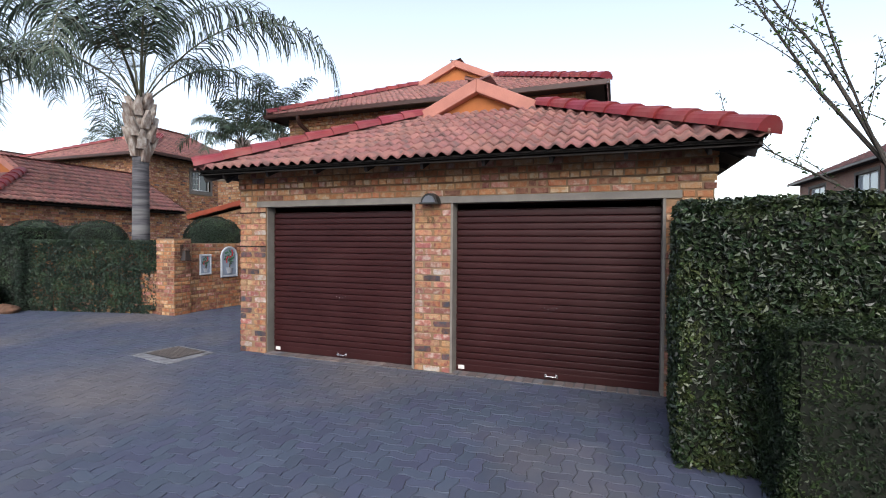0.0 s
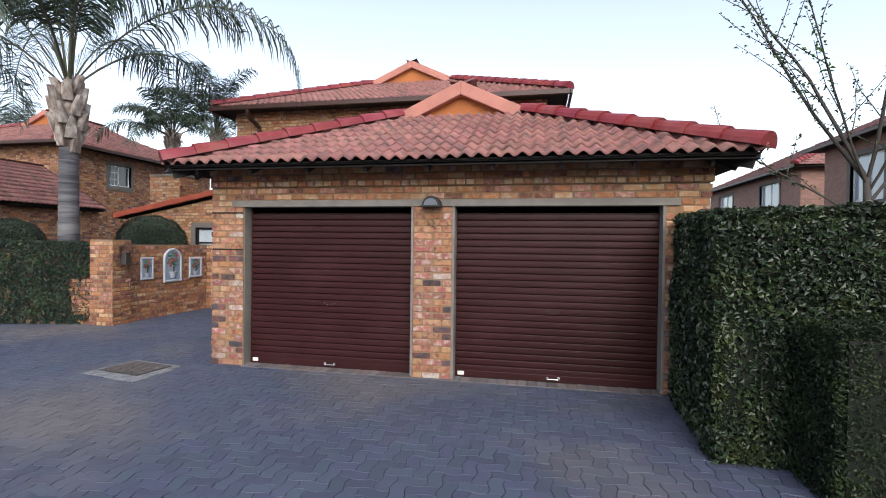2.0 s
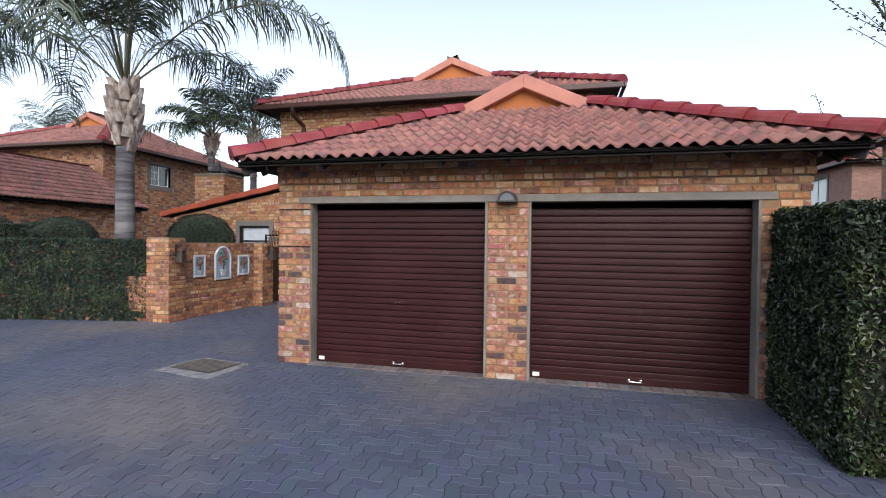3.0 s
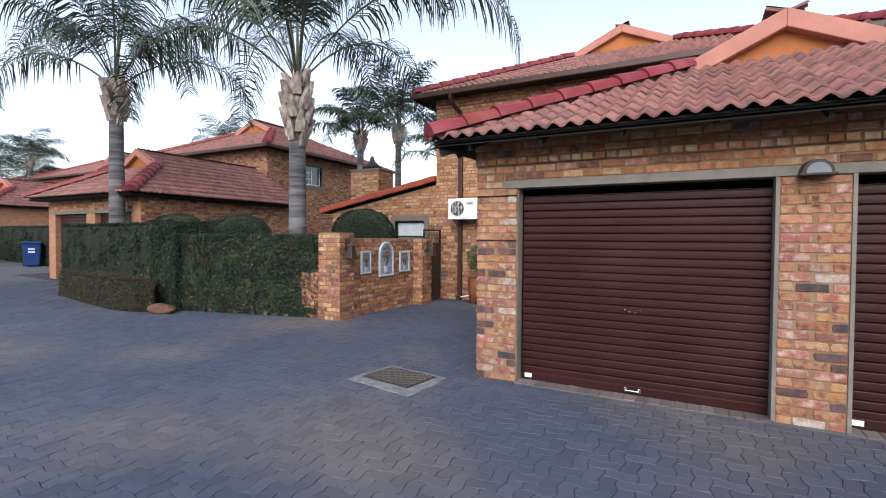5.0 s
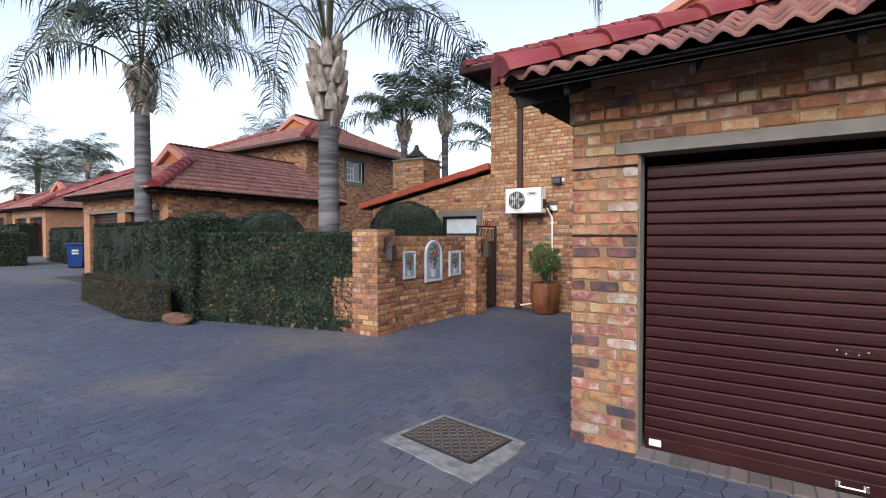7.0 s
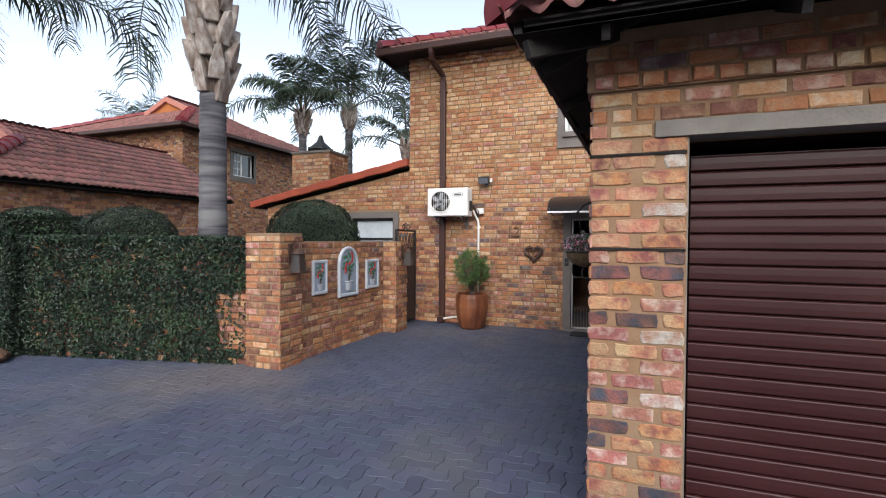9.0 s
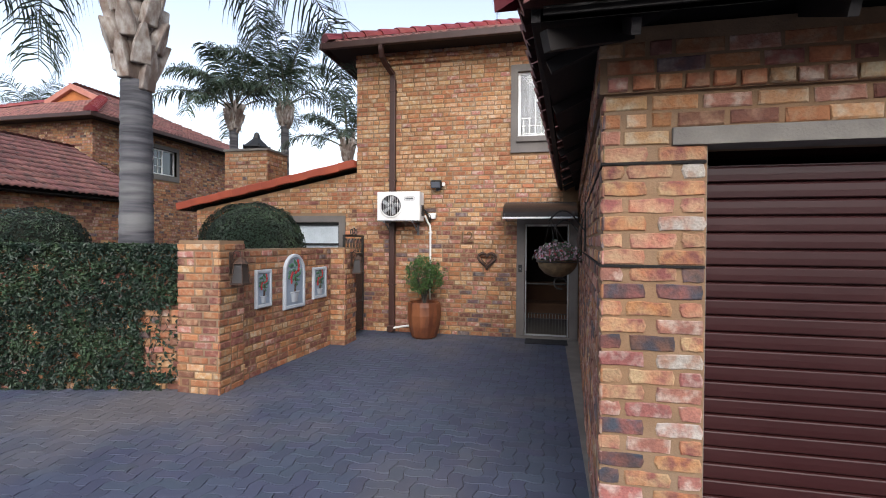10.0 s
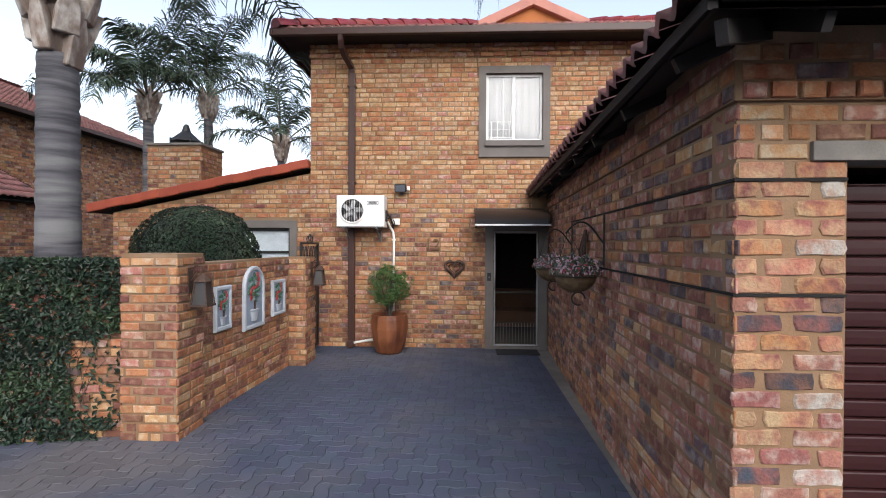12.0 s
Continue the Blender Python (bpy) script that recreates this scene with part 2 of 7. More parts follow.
def add_lathe(bm, profile, at=(0, 0, 0), sides=24, squash=1.0):
    rings = []
    for r, z in profile:
        rings.append([bm.verts.new((at[0] + r * math.cos(k / sides * math.tau), at[1] + r * squash * math.sin(k / sides * math.tau), at[2] + z)) for k in range(sides)])
    for r0, r1 in zip(rings, rings[1:]):
        for k in range(sides):
            bm.faces.new((r0[k], r0[(k + 1) % sides], r1[(k + 1) % sides], r1[k]))
    bm.faces.new(rings[0][::-1])
    bm.faces.new(rings[-1])
    return bm


def ground_z(x, y=0.0):
    d = max(0.0, -13.0 - x)
    return 0.022 * d * min(1.0, d / 6.0)


# ---------------------------------------------------------------- brickwork
rng = random.Random(5)
MIX_WARM = (0.48, 0.33, 0.12, 0.06, 0.01)
MIX_LOW = (0.26, 0.09, 0.18, 0.34, 0.13)
MIX_PIER = (0.2, 0.11, 0.27, 0.28, 0.14)
MIX_SIDE = (0.13, 0.08, 0.34, 0.27, 0.18)
MIX_HIGH = (0.36, 0.58, 0.06, 0.0, 0.0)
MIX_GARDEN = (0.38, 0.15, 0.06, 0.4, 0.01)
MIX_TUMBLED = (0.2, 0.14, 0.38, 0.08, 0.2)
brick_meshes = {}


def brick_verts(w, h, d, r, jig):
    """A brick face of w x h, standing d proud, with edges rounded by r; the wall's plane is y = 0 and the face looks along -y."""
    v = []
    for (a, b) in ((0, 0), (w, 0), (w, h), (0, h)):
        v.append((a + jig(0.002), 0.004, b + jig(0.002)))
    for (a, b) in ((0, 0), (w, 0), (w, h), (0, h)):
        v.append((a + jig(0.003), -d + r * 0.8, b + jig(0.003)))
    for (a, b) in ((r, r), (w - r, r), (w - r, h - r), (r, h - r)):
        v.append((a + jig(0.005), -d + jig(0.003), b + jig(0.005)))
    f = [(8, 9, 10, 11)]
    for i in range(4):
        j = (i + 1) % 4
        f.append((i, j, 4 + j, 4 + i))
        f.append((4 + i, 4 + j, 8 + j, 8 + i))
    return v, f


def tumbled_verts(w, h, d, jig):
    """A worn brick with a crumbled outline and rounded corners."""
    r = 0.008
    outline = [(r, 0), (w * 0.36, 0), (w * 0.68, 0), (w - r * 0.7, 0.002), (w, h * 0.5), (w - r, h), (w * 0.66, h), (w * 0.33, h), (r * 0.6, h - 0.003), (0, h * 0.5)]
    n = len(outline)
    edge = [(a + jig(0.005), b + jig(0.004)) for a, b in outline]
    v = [(a, 0.004, b) for a, b in edge]
    v += [(a + jig(0.001), -d * 0.35, b + jig(0.001)) for a, b in edge]
    v += [(w / 2 + (a - w / 2) * (1 - 0.016 / w) + jig(0.002), -d + jig(0.0015), h / 2 + (b - h / 2) * 0.89 + jig(0.002)) for a, b in edge]
    f = [tuple(range(2 * n, 3 * n))]
    for q in (0, n):
        for i in range(n):
            j = (i + 1) % n
            f.append((q + i, q + j, q + n + j, q + n + i))
    return v, f


def tumbled_pier(parent, origin, width, height, course=0.0855, full=0.218, half=0.108):
    """A pier of worn bricks: courses of two stretchers and of header, stretcher, header, with wide mortar joints."""
    made = {}
    for r in range(int(height / course + 0.01)):
        gap = width - 2 * full if r % 2 else (width - full - 2 * half) / 2
        row = (full, full) if r % 2 else (half, full, half)
        u = 0.0
        for k, w in enumerate(row):
            mat_id = rng.choices(range(5), MIX_TUMBLED if r < 19 else (0.45, 0.35, 0.14, 0.06, 0.0))[0]
            key = (w, mat_id, rng.randrange(6))
            if key not in made:
                v, f = tumbled_verts(w, 0.071, 0.008, lambda a: rng.uniform(-a, a))
                me = bpy.data.meshes.new("brick")
                me.from_pydata(v, [], f)
                me.materials.append(TUMBLED[mat_id])
                made[key] = me
            ob = new("brick", made[key])
            ob.parent = parent
            slip = 0 if k in (0, len(row) - 1) else rng.uniform(-0.012, 0.012)
            ob.matrix_basis = Matrix.Translation(origin) @ Matrix.Translation((u + slip + rng.uniform(-0.002, 0.002), rng.uniform(-0.002, 0.002), r * course + rng.uniform(-0.002, 0.003))) @ pose(0, 0, 0, 0, rng.uniform(-0.6, 0.6), 0)
            u += w + gap


def brick_object(w, h, mat_id, parent, m):
    key = (round(w / 0.03), mat_id, rng.randrange(5))
    if key not in brick_meshes:
        v, f = brick_verts(max(0.02, key[0] * 0.03 - 0.002), h, 0.010, 0.007, lambda a: rng.uniform(-a, a))
        me = bpy.data.meshes.new("brick")
        me.from_pydata(v, [], f)
        me.materials.append(BRICK["object"][mat_id])
        brick_meshes[key] = me
    ob = new("brick", brick_meshes[key])
    ob.parent = parent
    ob.matrix_basis = m
    return ob


def brick_face(parent, origin, along, length, height, holes=(), pick=None, weights=None, z0=0.0, ending=(False, False), single=0,
               phase=0.0, top=None, pitch=0.234, proud=0.009):
    """Courses of brick on one wall face. origin: the face's lower corner; along: degrees of its run about z, its face looking to the
    right of the run. holes: (u0, u1, z0, z1). pick(u, z): the bricks kept as objects of their own, up to single."""
    base = Matrix.Translation(origin) @ pose(0, 0, 0, 0, 0, along)
    course, joint = 0.0855, 0.021
    verts, faces, mats = [], [], []
    made = 0
    rows = int(height / course + 0.01)
    for r in range(rows):
        z = z0 + r * course
        u = -pitch * (0.5 if r % 2 else 1.0) + phase + rng.uniform(-0.012, 0.012)
        while u < length:
            step = pitch * (0.5 if pitch > 0.2 and rng.random() < 0.2 else 0.78 if pitch > 0.2 and rng.random() < 0.12 else 1.0)
            a, b = max(u, 0.0), min(u + step - joint, length)
            w_jit = rng.uniform(-0.008, 0.008)
            spans = [(a, b + (w_jit if b < length else 0))]
            for (h0, h1, g0, g1) in holes:
                if z + 0.06 > g0 and z + 0.02 < g1:
                    cut = []
                    for (s, e) in spans:
                        if e <= h0 or s >= h1:
                            cut.append((s, e))
                        else:
                            if s < h0 - 0.02:
                                cut.append((s, h0))
                            if e > h1 + 0.02:
                                cut.append((h1, e))
                    spans = cut
            for s, e in spans:
                if e - s < 0.025 or (top and z + 0.07 > top((s + e) / 2)):
                    continue
                p = weights((s + e) / 2, z) if callable(weights) else (weights or MIX_WARM)
                mat_id = rng.choices(range(5), p)[0]
                loc = base @ Matrix.Translation((s, 0, z + rng.uniform(-0.003, 0.003)))
                if made < single and pick and pick((s + e) / 2, z):
                    brick_object(e - s, 0.067, mat_id, parent, loc)
                    made += 1
                    continue
                v, f = brick_verts(e - s, 0.067, proud + rng.uniform(-0.004, 0.004), 0.007, lambda q: rng.uniform(-q, q))
                k = len(verts)
                verts += [loc @ Vector(c) for c in v]
                faces += [tuple(i + k for i in g) for g in f]
                mats += [mat_id] * len(f)
            u += step
    if verts:
        ob = link_mesh("brickwork", verts, faces, BRICK["island"], parent, mats)
        ob["kind"] = "stuff"


# ---------------------------------------------------------------- roofs
def wave(u):
    s = (u / 0.165) % 1.0
    return 0.052 * (0.5 - 0.5 * math.cos(math.tau * s)) ** 1.15


tile_meshes = {}
SEG = 12


def tile_geometry(u0, v0, seg, limit=None, jig=0.0):
    """One double-roll tile from (u0, v0) in the slope's plane: u along the eave, v up the slope, w out of it."""
    top, low = [], []
    rise = rng.uniform(-jig, jig)
    for k in range(seg + 1):
        u = u0 + 0.33 * k / seg
        h = wave(0.33 * k / seg)
        col = []
        for v, w in ((v0, 0.040), (v0 + 0.37, 0.002)):
            uu = u
            if limit:
                lo, hi = limit(v)
                uu = min(max(u, lo), hi) if hi > lo else (lo + hi) / 2
            col.append((uu, v + (rise if v == v0 else 0), w + h))
        top.append(col)
        low.append((col[0][0], col[0][1] + 0.004, col[0][2] - 0.032))
    verts, faces = [], []
    for k in range(seg + 1):
        verts += [top[k][0], top[k][1], low[k]]
    for k in range(seg):
        a, b = 3 * k, 3 * (k + 1)
        faces.append((a, b, b + 1, a + 1))
        faces.append((a + 2, b + 2, b, a))
    return verts, faces


def slope(parent, corner, along, pitch_deg, width, rise_len, limit, seg=SEG, pick=None, single=0):
    """Tiles on one slope: corner is the eave's start, along its direction in degrees; the slope rises to the left of it."""
    base = Matrix.Translation(corner) @ pose(0, 0, 0, 0, 0, along) @ pose(0, 0, 0, pitch_deg, 0, 0)
    verts, faces, made = [], [], 0
    rows, cols = int(rise_len / 0.32) + 1, int(width / 0.33) + 1
    for r in range(rows):
        v0 = r * 0.32
        if v0 > rise_len - 0.05:
            break
        for c in range(cols):
            u0 = c * 0.33
            lo, hi = limit(v0)
            lo2, hi2 = limit(min(v0 + 0.37, rise_len))
            if u0 + 0.33 < lo or u0 > hi:
                continue
            inside = u0 >= max(lo, lo2) and u0 + 0.33 <= min(hi, hi2)
            if inside and made < single and pick and pick(u0, v0):
                key = rng.randrange(4)
                if key not in tile_meshes:
                    v, f = tile_geometry(0, 0, SEG, None, 0.004)
                    me = bpy.data.meshes.new("tile")
                    me.from_pydata(v, [], f)
                    me.materials.append(TILE["object"])
                    me.polygons.foreach_set("use_smooth", [True] * len(f))
                    tile_meshes[key] = me
                ob = new("tile", tile_meshes[key])
                ob.parent = parent
                ob.matrix_basis = base @ Matrix.Translation((u0, v0, rng.uniform(-0.003, 0.003)))
                made += 1
                continue
            v, f = tile_geometry(u0, v0, seg, limit, 0.004)
            k = len(verts)
            verts += [base @ Vector(c2) for c2 in v]
            faces += [tuple(i + k for i in g) for g in f]
    if verts:
        ob = link_mesh("tiling", verts, faces, TILE["island"], parent, smooth=True)
        ob["kind"] = "stuff"


def cap_line(parent, a, b, singles=True, length=0.40, radius=0.165):
    """Half-round ridge tiles laid from a up to b, each lapping over the one below."""
    a, b = Vector(a), Vector(b)
    n = max(1, round((b - a).length / length))
    d = (b - a) / n
    turn = d.to_track_quat("Y", "Z").to_matrix().to_4x4()
    step = d.length
    verts, faces = [], []
    for i in range(n):
        v, f = [], []
        for (t, r) in ((-0.04, radius + 0.026), (step * 0.14, radius + 0.022), (step + 0.02, radius - 0.014)):
            for k in range(9):
                g = math.pi * k / 8
                v.append((r * math.cos(g), t, r * 0.85 * math.sin(g) - 0.03))
        for q in range(2):
            for k in range(8):
                s = q * 9 + k
                f.append((s, s + 1, s + 10, s + 9))
        f.append(tuple(range(8, -1, -1)))
        m = Matrix.Translation(a + d * i + Vector((0, 0, 0.03))) @ turn
        if singles:
            ob = link_mesh("ridge_tile", [m @ Vector(c) for c in v], f, CAP["object"], parent, smooth=False)
        else:
            k = len(verts)
            verts += [m @ Vector(c) for c in v]
            faces += [tuple(j + k for j in g) for g in f]
    if not singles:
        ob = link_mesh("ridge_tiles", verts, faces, CAP["island"], parent)
        ob["kind"] = "stuff"


def hip_roof(house, x0, x1, y0, y1, z, s, gab_y, single=0, seg=SEG, label="", open_back=False, flare=-0.03):
    """A tiled roof hipped to the front with a small gable (gablet) above the hip; x0..x1, y0..y1 are its eaves at height z, s its slope."""
    deg = math.degrees(math.atan(s))
    k = math.cos(math.atan(s))
    half = (x1 - x0) / 2
    cx = (x0 + x1) / 2
    run = gab_y - y0
    roof = part("roof", roof_shell(x0, x1, y0, y1, z, s, gab_y, open_back), SOFFIT, house, label)
    front = run / k
    slope(roof, (x0, y0, z), 0, deg, x1 - x0, front, lambda v: (min(v * k, run), (x1 - x0) - min(v * k, run)), seg, lambda u, v: True, single)
    side = half / k
    dy = y1 - y0

    def side_limit(v, mirror):
        q = v * k
        near = q if q < run else run - 0.12
        far = (q if q < run else run - 0.12) if not open_back else 0.0
        return (far, dy - near) if mirror else (near, dy - far)
    slope(roof, (x0, y1, z), -90, deg, dy, side, lambda v: side_limit(v, True), seg, lambda u, v: True, single)
    slope(roof, (x1, y0, z), 90, deg, dy, side, lambda v: side_limit(v, False), seg)
    zg = z + s * run
    many = single > 0
    cap_line(roof, (x0 + 0.02, y0 + 0.02, z + 0.06), (x0 + run, y0 + run, zg + 0.05), many)
    cap_line(roof, (x1 - 0.02, y0 + 0.02, z + 0.06), (x1 - run, y0 + run, zg + 0.05), many)
    ztop = z + s * half
    cap_line(roof, (cx, gab_y + 0.16, ztop - 0.13), (cx, (y1 if open_back else y1 - run), ztop - 0.129), False)
    if not open_back:
        slope(roof, (x1, y1, z), 180, deg, x1 - x0, front, lambda v: (min(v * k, run), (x1 - x0) - min(v * k, run)), seg)
    # gablet: plastered triangle and two barge boards
    hw = half - run
    bm = bmesh.new()
    tri = [(cx - hw - 0.05, zg - 0.05), (cx + hw + 0.05, zg - 0.05), (cx, ztop - 0.02)]
    fr = [bm.verts.new((x, gab_y - 0.02, q)) for x, q in tri]
    bk = [bm.verts.new((x, gab_y + 0.10, q)) for x, q in tri]
    bm.faces.new(fr)
    bm.faces.new(bk[::-1])
    for i in range(3):
        bm.faces.new((fr[i], bk[i], bk[(i + 1) % 3], fr[(i + 1) % 3]))
    part("gable", bm, GABLE, house, "orange plastered gable")
    for sgn in (-1, 1):
        bm = bmesh.new()
        low, high = Vector((cx + sgn * (hw + flare), 0, ztop + 0.08 - s * (hw + flare))), Vector((cx, 0, ztop + 0.08))
        drop = Vector((0, 0, -0.23))
        quad = [low, high, high + drop, low + drop]
        f0 = [bm.verts.new((p.x, gab_y - 0.16, p.z)) for p in quad]
        f1 = [bm.verts.new((p.x, gab_y - 0.02 + 0.10, p.z)) for p in quad]
        bm.faces.new(f0 if sgn < 0 else f0[::-1])
        bm.faces.new(f1[::-1] if sgn < 0 else f1)
        for i in range(4):
            j = (i + 1) % 4
            bm.faces.new((f0[i], f1[i], f1[j], f0[j]) if sgn < 0 else (f0[j], f1[j], f1[i], f0[i]))
        bmesh.ops.bevel(bm, geom=bm.edges[:], offset=0.01, segments=1, affect="EDGES")
        part("barge_board", bm, BARGE, house, "salmon painted barge board")
    return roof


def roof_shell(x0, x1, y0, y1, z, s, gab_y, open_back):
    """The closed underside and deck of the roof, just below the tiles."""
    bm = bmesh.new()
    run, cx = gab_y - y0, (x0 + x1) / 2
    half = (x1 - x0) / 2
    zg, zt = z + s * run, z + s * half

    def layer(d):
        e = 0.03
        pts = [(x0 + e, y0 + e, z), (x1 - e, y0 + e, z), (x1 - e, y1, z), (x0 + e, y1, z), (x0 + run, gab_y, zg), (x1 - run, gab_y, zg), (cx, gab_y, zt), (cx, y1, zt)]
        if not open_back:
            pts[7] = (cx, y1 - run, zt)
            pts += [(x0 + run, y1 - run, zg), (x1 - run, y1 - run, zg)]
        return [bm.verts.new((p[0], p[1], p[2] + d)) for p in pts]
    for d, flip in ((-0.005, False), (-0.06, True)):
        v = layer(d)
        if open_back:
            fs = [(0, 1, 5, 4), (4, 5, 6), (1, 2, 7, 6, 5), (3, 0, 4, 6, 7)]
        else:
            fs = [(0, 1, 5, 4), (4, 5, 6), (1, 2, 9, 7, 6, 5), (3, 0, 4, 6, 7, 8), (2, 3, 8, 9), (9, 8, 7)]
        for f in fs:
            bm.faces.new([v[i] for i in (f[::-1] if flip else f)])
    return bm


# ---------------------------------------------------------------- ground
def build_ground():
    xs = [-900, -300, -120, -80, -60, -50, -42, -36, -30, -26, -23, -20, -18, -16, -14.5, -13, -10, -6, -2, 2, 6, 20, 80, 300, 900]
    ys = [-900, -200, -60, -20, -6, 0, 4, 8, 12, 16, 24, 40, 120, 400, 900]
    verts = [(x, y, ground_z(max(x, -120)) - 0.008) for y in ys for x in xs]
    n = len(xs)
    faces = [(j * n + i, j * n + i + 1, (j + 1) * n + i + 1, (j + 1) * n + i) for j in range(len(ys) - 1) for i in range(n - 1)]
    ob = link_mesh("ground", verts, faces, JOINT)
    return tagged(ob, "dark jointing sand under the block paving", "ground", kind="structure")


ground = build_ground()
paving = thing("pavement", (0, 0, 0), "weathered grey interlocking concrete block paving of the driveway", "pavement", kind="structure")
A = 0.112
MANHOLE = (-6.2, -5.4, 5.15, 5.8)


def zig(t):
    s = (t / A) % 2.0
    return 0.0145 * (1 - 2 * abs(s - 1.0))


paver_meshes = {}


def paver_outline(cx, cy, horiz):
    w, h = (2 * A, A) if horiz else (A, 2 * A)
    g = 0.003
    pts = []
    nx, ny = (4, 2) if horiz else (2, 4)
    for i in range(nx):
        pts.append((cx + w * i / nx, cy, 0, 1))
    for i in range(ny):
        pts.append((cx + w, cy + h * i / ny, -1, 0))
    for i in range(nx):
        pts.append((cx + w * (1 - i / nx), cy + h, 0, -1))
    for i in range(ny):
        pts.append((cx, cy + h * (1 - i / ny), 1, 0))
    mx, my = cx + w / 2, cy + h / 2

    def at(p, inset):
        x, y = p[0] + zig(p[1] + A / 2), p[1] + zig(p[0] + A / 2)
        sx = (1 if p[0] < mx - 1e-6 else -1 if p[0] > mx + 1e-6 else 0)
        sy = (1 if p[1] < my - 1e-6 else -1 if p[1] > my + 1e-6 else 0)
        edge_x = abs(abs(p[0] - mx) - w / 2) < 1e-6
        edge_y = abs(abs(p[1] - my) - h / 2) < 1e-6
        return x + (sx * inset if edge_x else 0), y + (sy * inset if edge_y else 0)
    return [at(p, g) for p in pts], [at(p, g + 0.0025) for p in pts]


def paver_geometry(cx, cy, horiz, z, tilt):
    low, top = paver_outline(cx, cy, horiz)
    n = len(low)
    verts = [(x, y, z - 0.02) for x, y in low] + [(x, y, z - 0.0035) for x, y in low] + [(x, y, z + tilt * (x - cx)) for x, y in top]
    faces = [tuple(range(2 * n, 3 * n))]
    for i in range(n):
        j = (i + 1) % n
        faces.append((n + i, n + j, 2 * n + j, 2 * n + i))
    for i in range(n):
        j = (i + 1) % n
        faces.append((i, j, n + j, n + i))
    return verts, faces


def build_paving():
    verts, faces, made = [], [], 0
    prng = random.Random(9)
    for j in range(int(-4.0 / A), int(12.3 / A)):
        for i in range(int(-24.0 / A), int(4.2 / A)):
            k = (i + j) % 4
            if k not in (0, 2):
                continue
            horiz = k == 0
            x, y = i * A, j * A
            if x < -9.2 and y > 8.3 or x > 0.9 and y > 4.5 or x > -5.1 and y > 6.15 or x > -7 and y < -0.6:
                continue
            if x < -13.5 and y > 9.5:
                continue
            if MANHOLE[0] < x < MANHOLE[1] - 0.15 and MANHOLE[2] < y < MANHOLE[3] - 0.15:
                continue
            z = ground_z(x) + prng.uniform(-0.0018, 0.0018)
            tilt = prng.uniform(-0.012, 0.012)
            if made < 300 and -1.2 < x < 0.6 and 2.3 < y < 5.4:
                key = (horiz, i % 2, j % 2, prng.randrange(3))
                if key not in paver_meshes:
                    v, f = paver_geometry((i % 2) * A, (j % 2) * A, horiz, 0, tilt)
                    me = bpy.data.meshes.new("paver")
                    me.from_pydata(v, [], f)
                    me.materials.append(PAVER["object"])
                    paver_meshes[key] = me
                ob = new("paver", paver_meshes[key])
                ob.parent = paving
                ob.location = (x - (i % 2) * A, y - (j % 2) * A, z)
                made += 1
                continue
            v, f = paver_geometry(x, y, horiz, z, tilt)
            if x < -12 or y > 9:
                f = f[:13]
            k2 = len(verts)
            verts += v
            faces += [tuple(q + k2 for q in g) for g in f]
    ob = link_mesh("paving_blocks", verts, faces, PAVER["island"], paving)
    ob["kind"] = "stuff"


FARPAVE = brick_pattern("far_paving", "x", ((0.08, 0.085, 0.1), (0.068, 0.072, 0.087), (0.08, 0.078, 0.086)), (0.05, 0.05, 0.055), 0.224, 0.112, 0.3)


def far_road():
    """The same paving farther up the road and behind the camera, where single blocks can no longer be told apart."""
    verts, faces = [], []
    for (x0, x1, y0, y1) in ((-120, -24, -7, 14), (-24, -7.05, -12, -4.05), (-7.05, 12, -12, -0.65), (4.3, 12, -0.65, 3.6)):
        n = 24
        for i in range(n):
            a, b = x0 + (x1 - x0) * i / n, x0 + (x1 - x0) * (i + 1) / n
            k = len(verts)
            verts += [(a, y0, ground_z(a) - 0.002), (b, y0, ground_z(b) - 0.002), (b, y1, ground_z(b) - 0.002), (a, y1, ground_z(a) - 0.002)]
            faces.append((k, k + 1, k + 2, k + 3))
    m = FARPAVE
    return tagged(link_mesh("road", verts, faces, m), "grey block-paved road of the housing estate", "road", kind="structure")


far_road()

# ---------------------------------------------------------------- garage
GX0, GX1, GY0, GY1 = -5.09, 1.37, 6.0, 12.2
SKEW = 0.0435  # the garage stands slightly out of square: its inner wall gains this much x for each metre of y
SKEW_DEG = math.degrees(math.atan(SKEW))
DOORS = ((-4.60, -2.15), (-1.64, 0.885))
HX0, HX1, HY0, HY1 = -9.05, -0.38, 12.2, 21.0
garage = thing("garage", (0, 0, 0), "double garage of orange face brick with a red tiled hip roof", "garage")


def wall_with_holes(name, x0, x1, z1, holes, y0, y1, mat, parent):
    """A wall along x from y0 to y1 with rectangular openings (x0, x1, z0, z1)."""
    bm = bmesh.new()
    xs = sorted({x0, x1, *[h[0] for h in holes], *[h[1] for h in holes]})
    for a, b in zip(xs, xs[1:]):
        cut = sorted((h[2], h[3]) for h in holes if h[0] <= a + 1e-6 and h[1] >= b - 1e-6)
        z = -0.04
        for c0, c1 in cut:
            if c0 > z:
                add_box(bm, (a, y0, z), (b, y1, c0))
            z = c1
        add_box(bm, (a, y0, z), (b, y1, z1))
    bmesh.ops.remove_doubles(bm, verts=bm.verts[:], dist=0.0005)
    return part(name, bm, mat, parent)


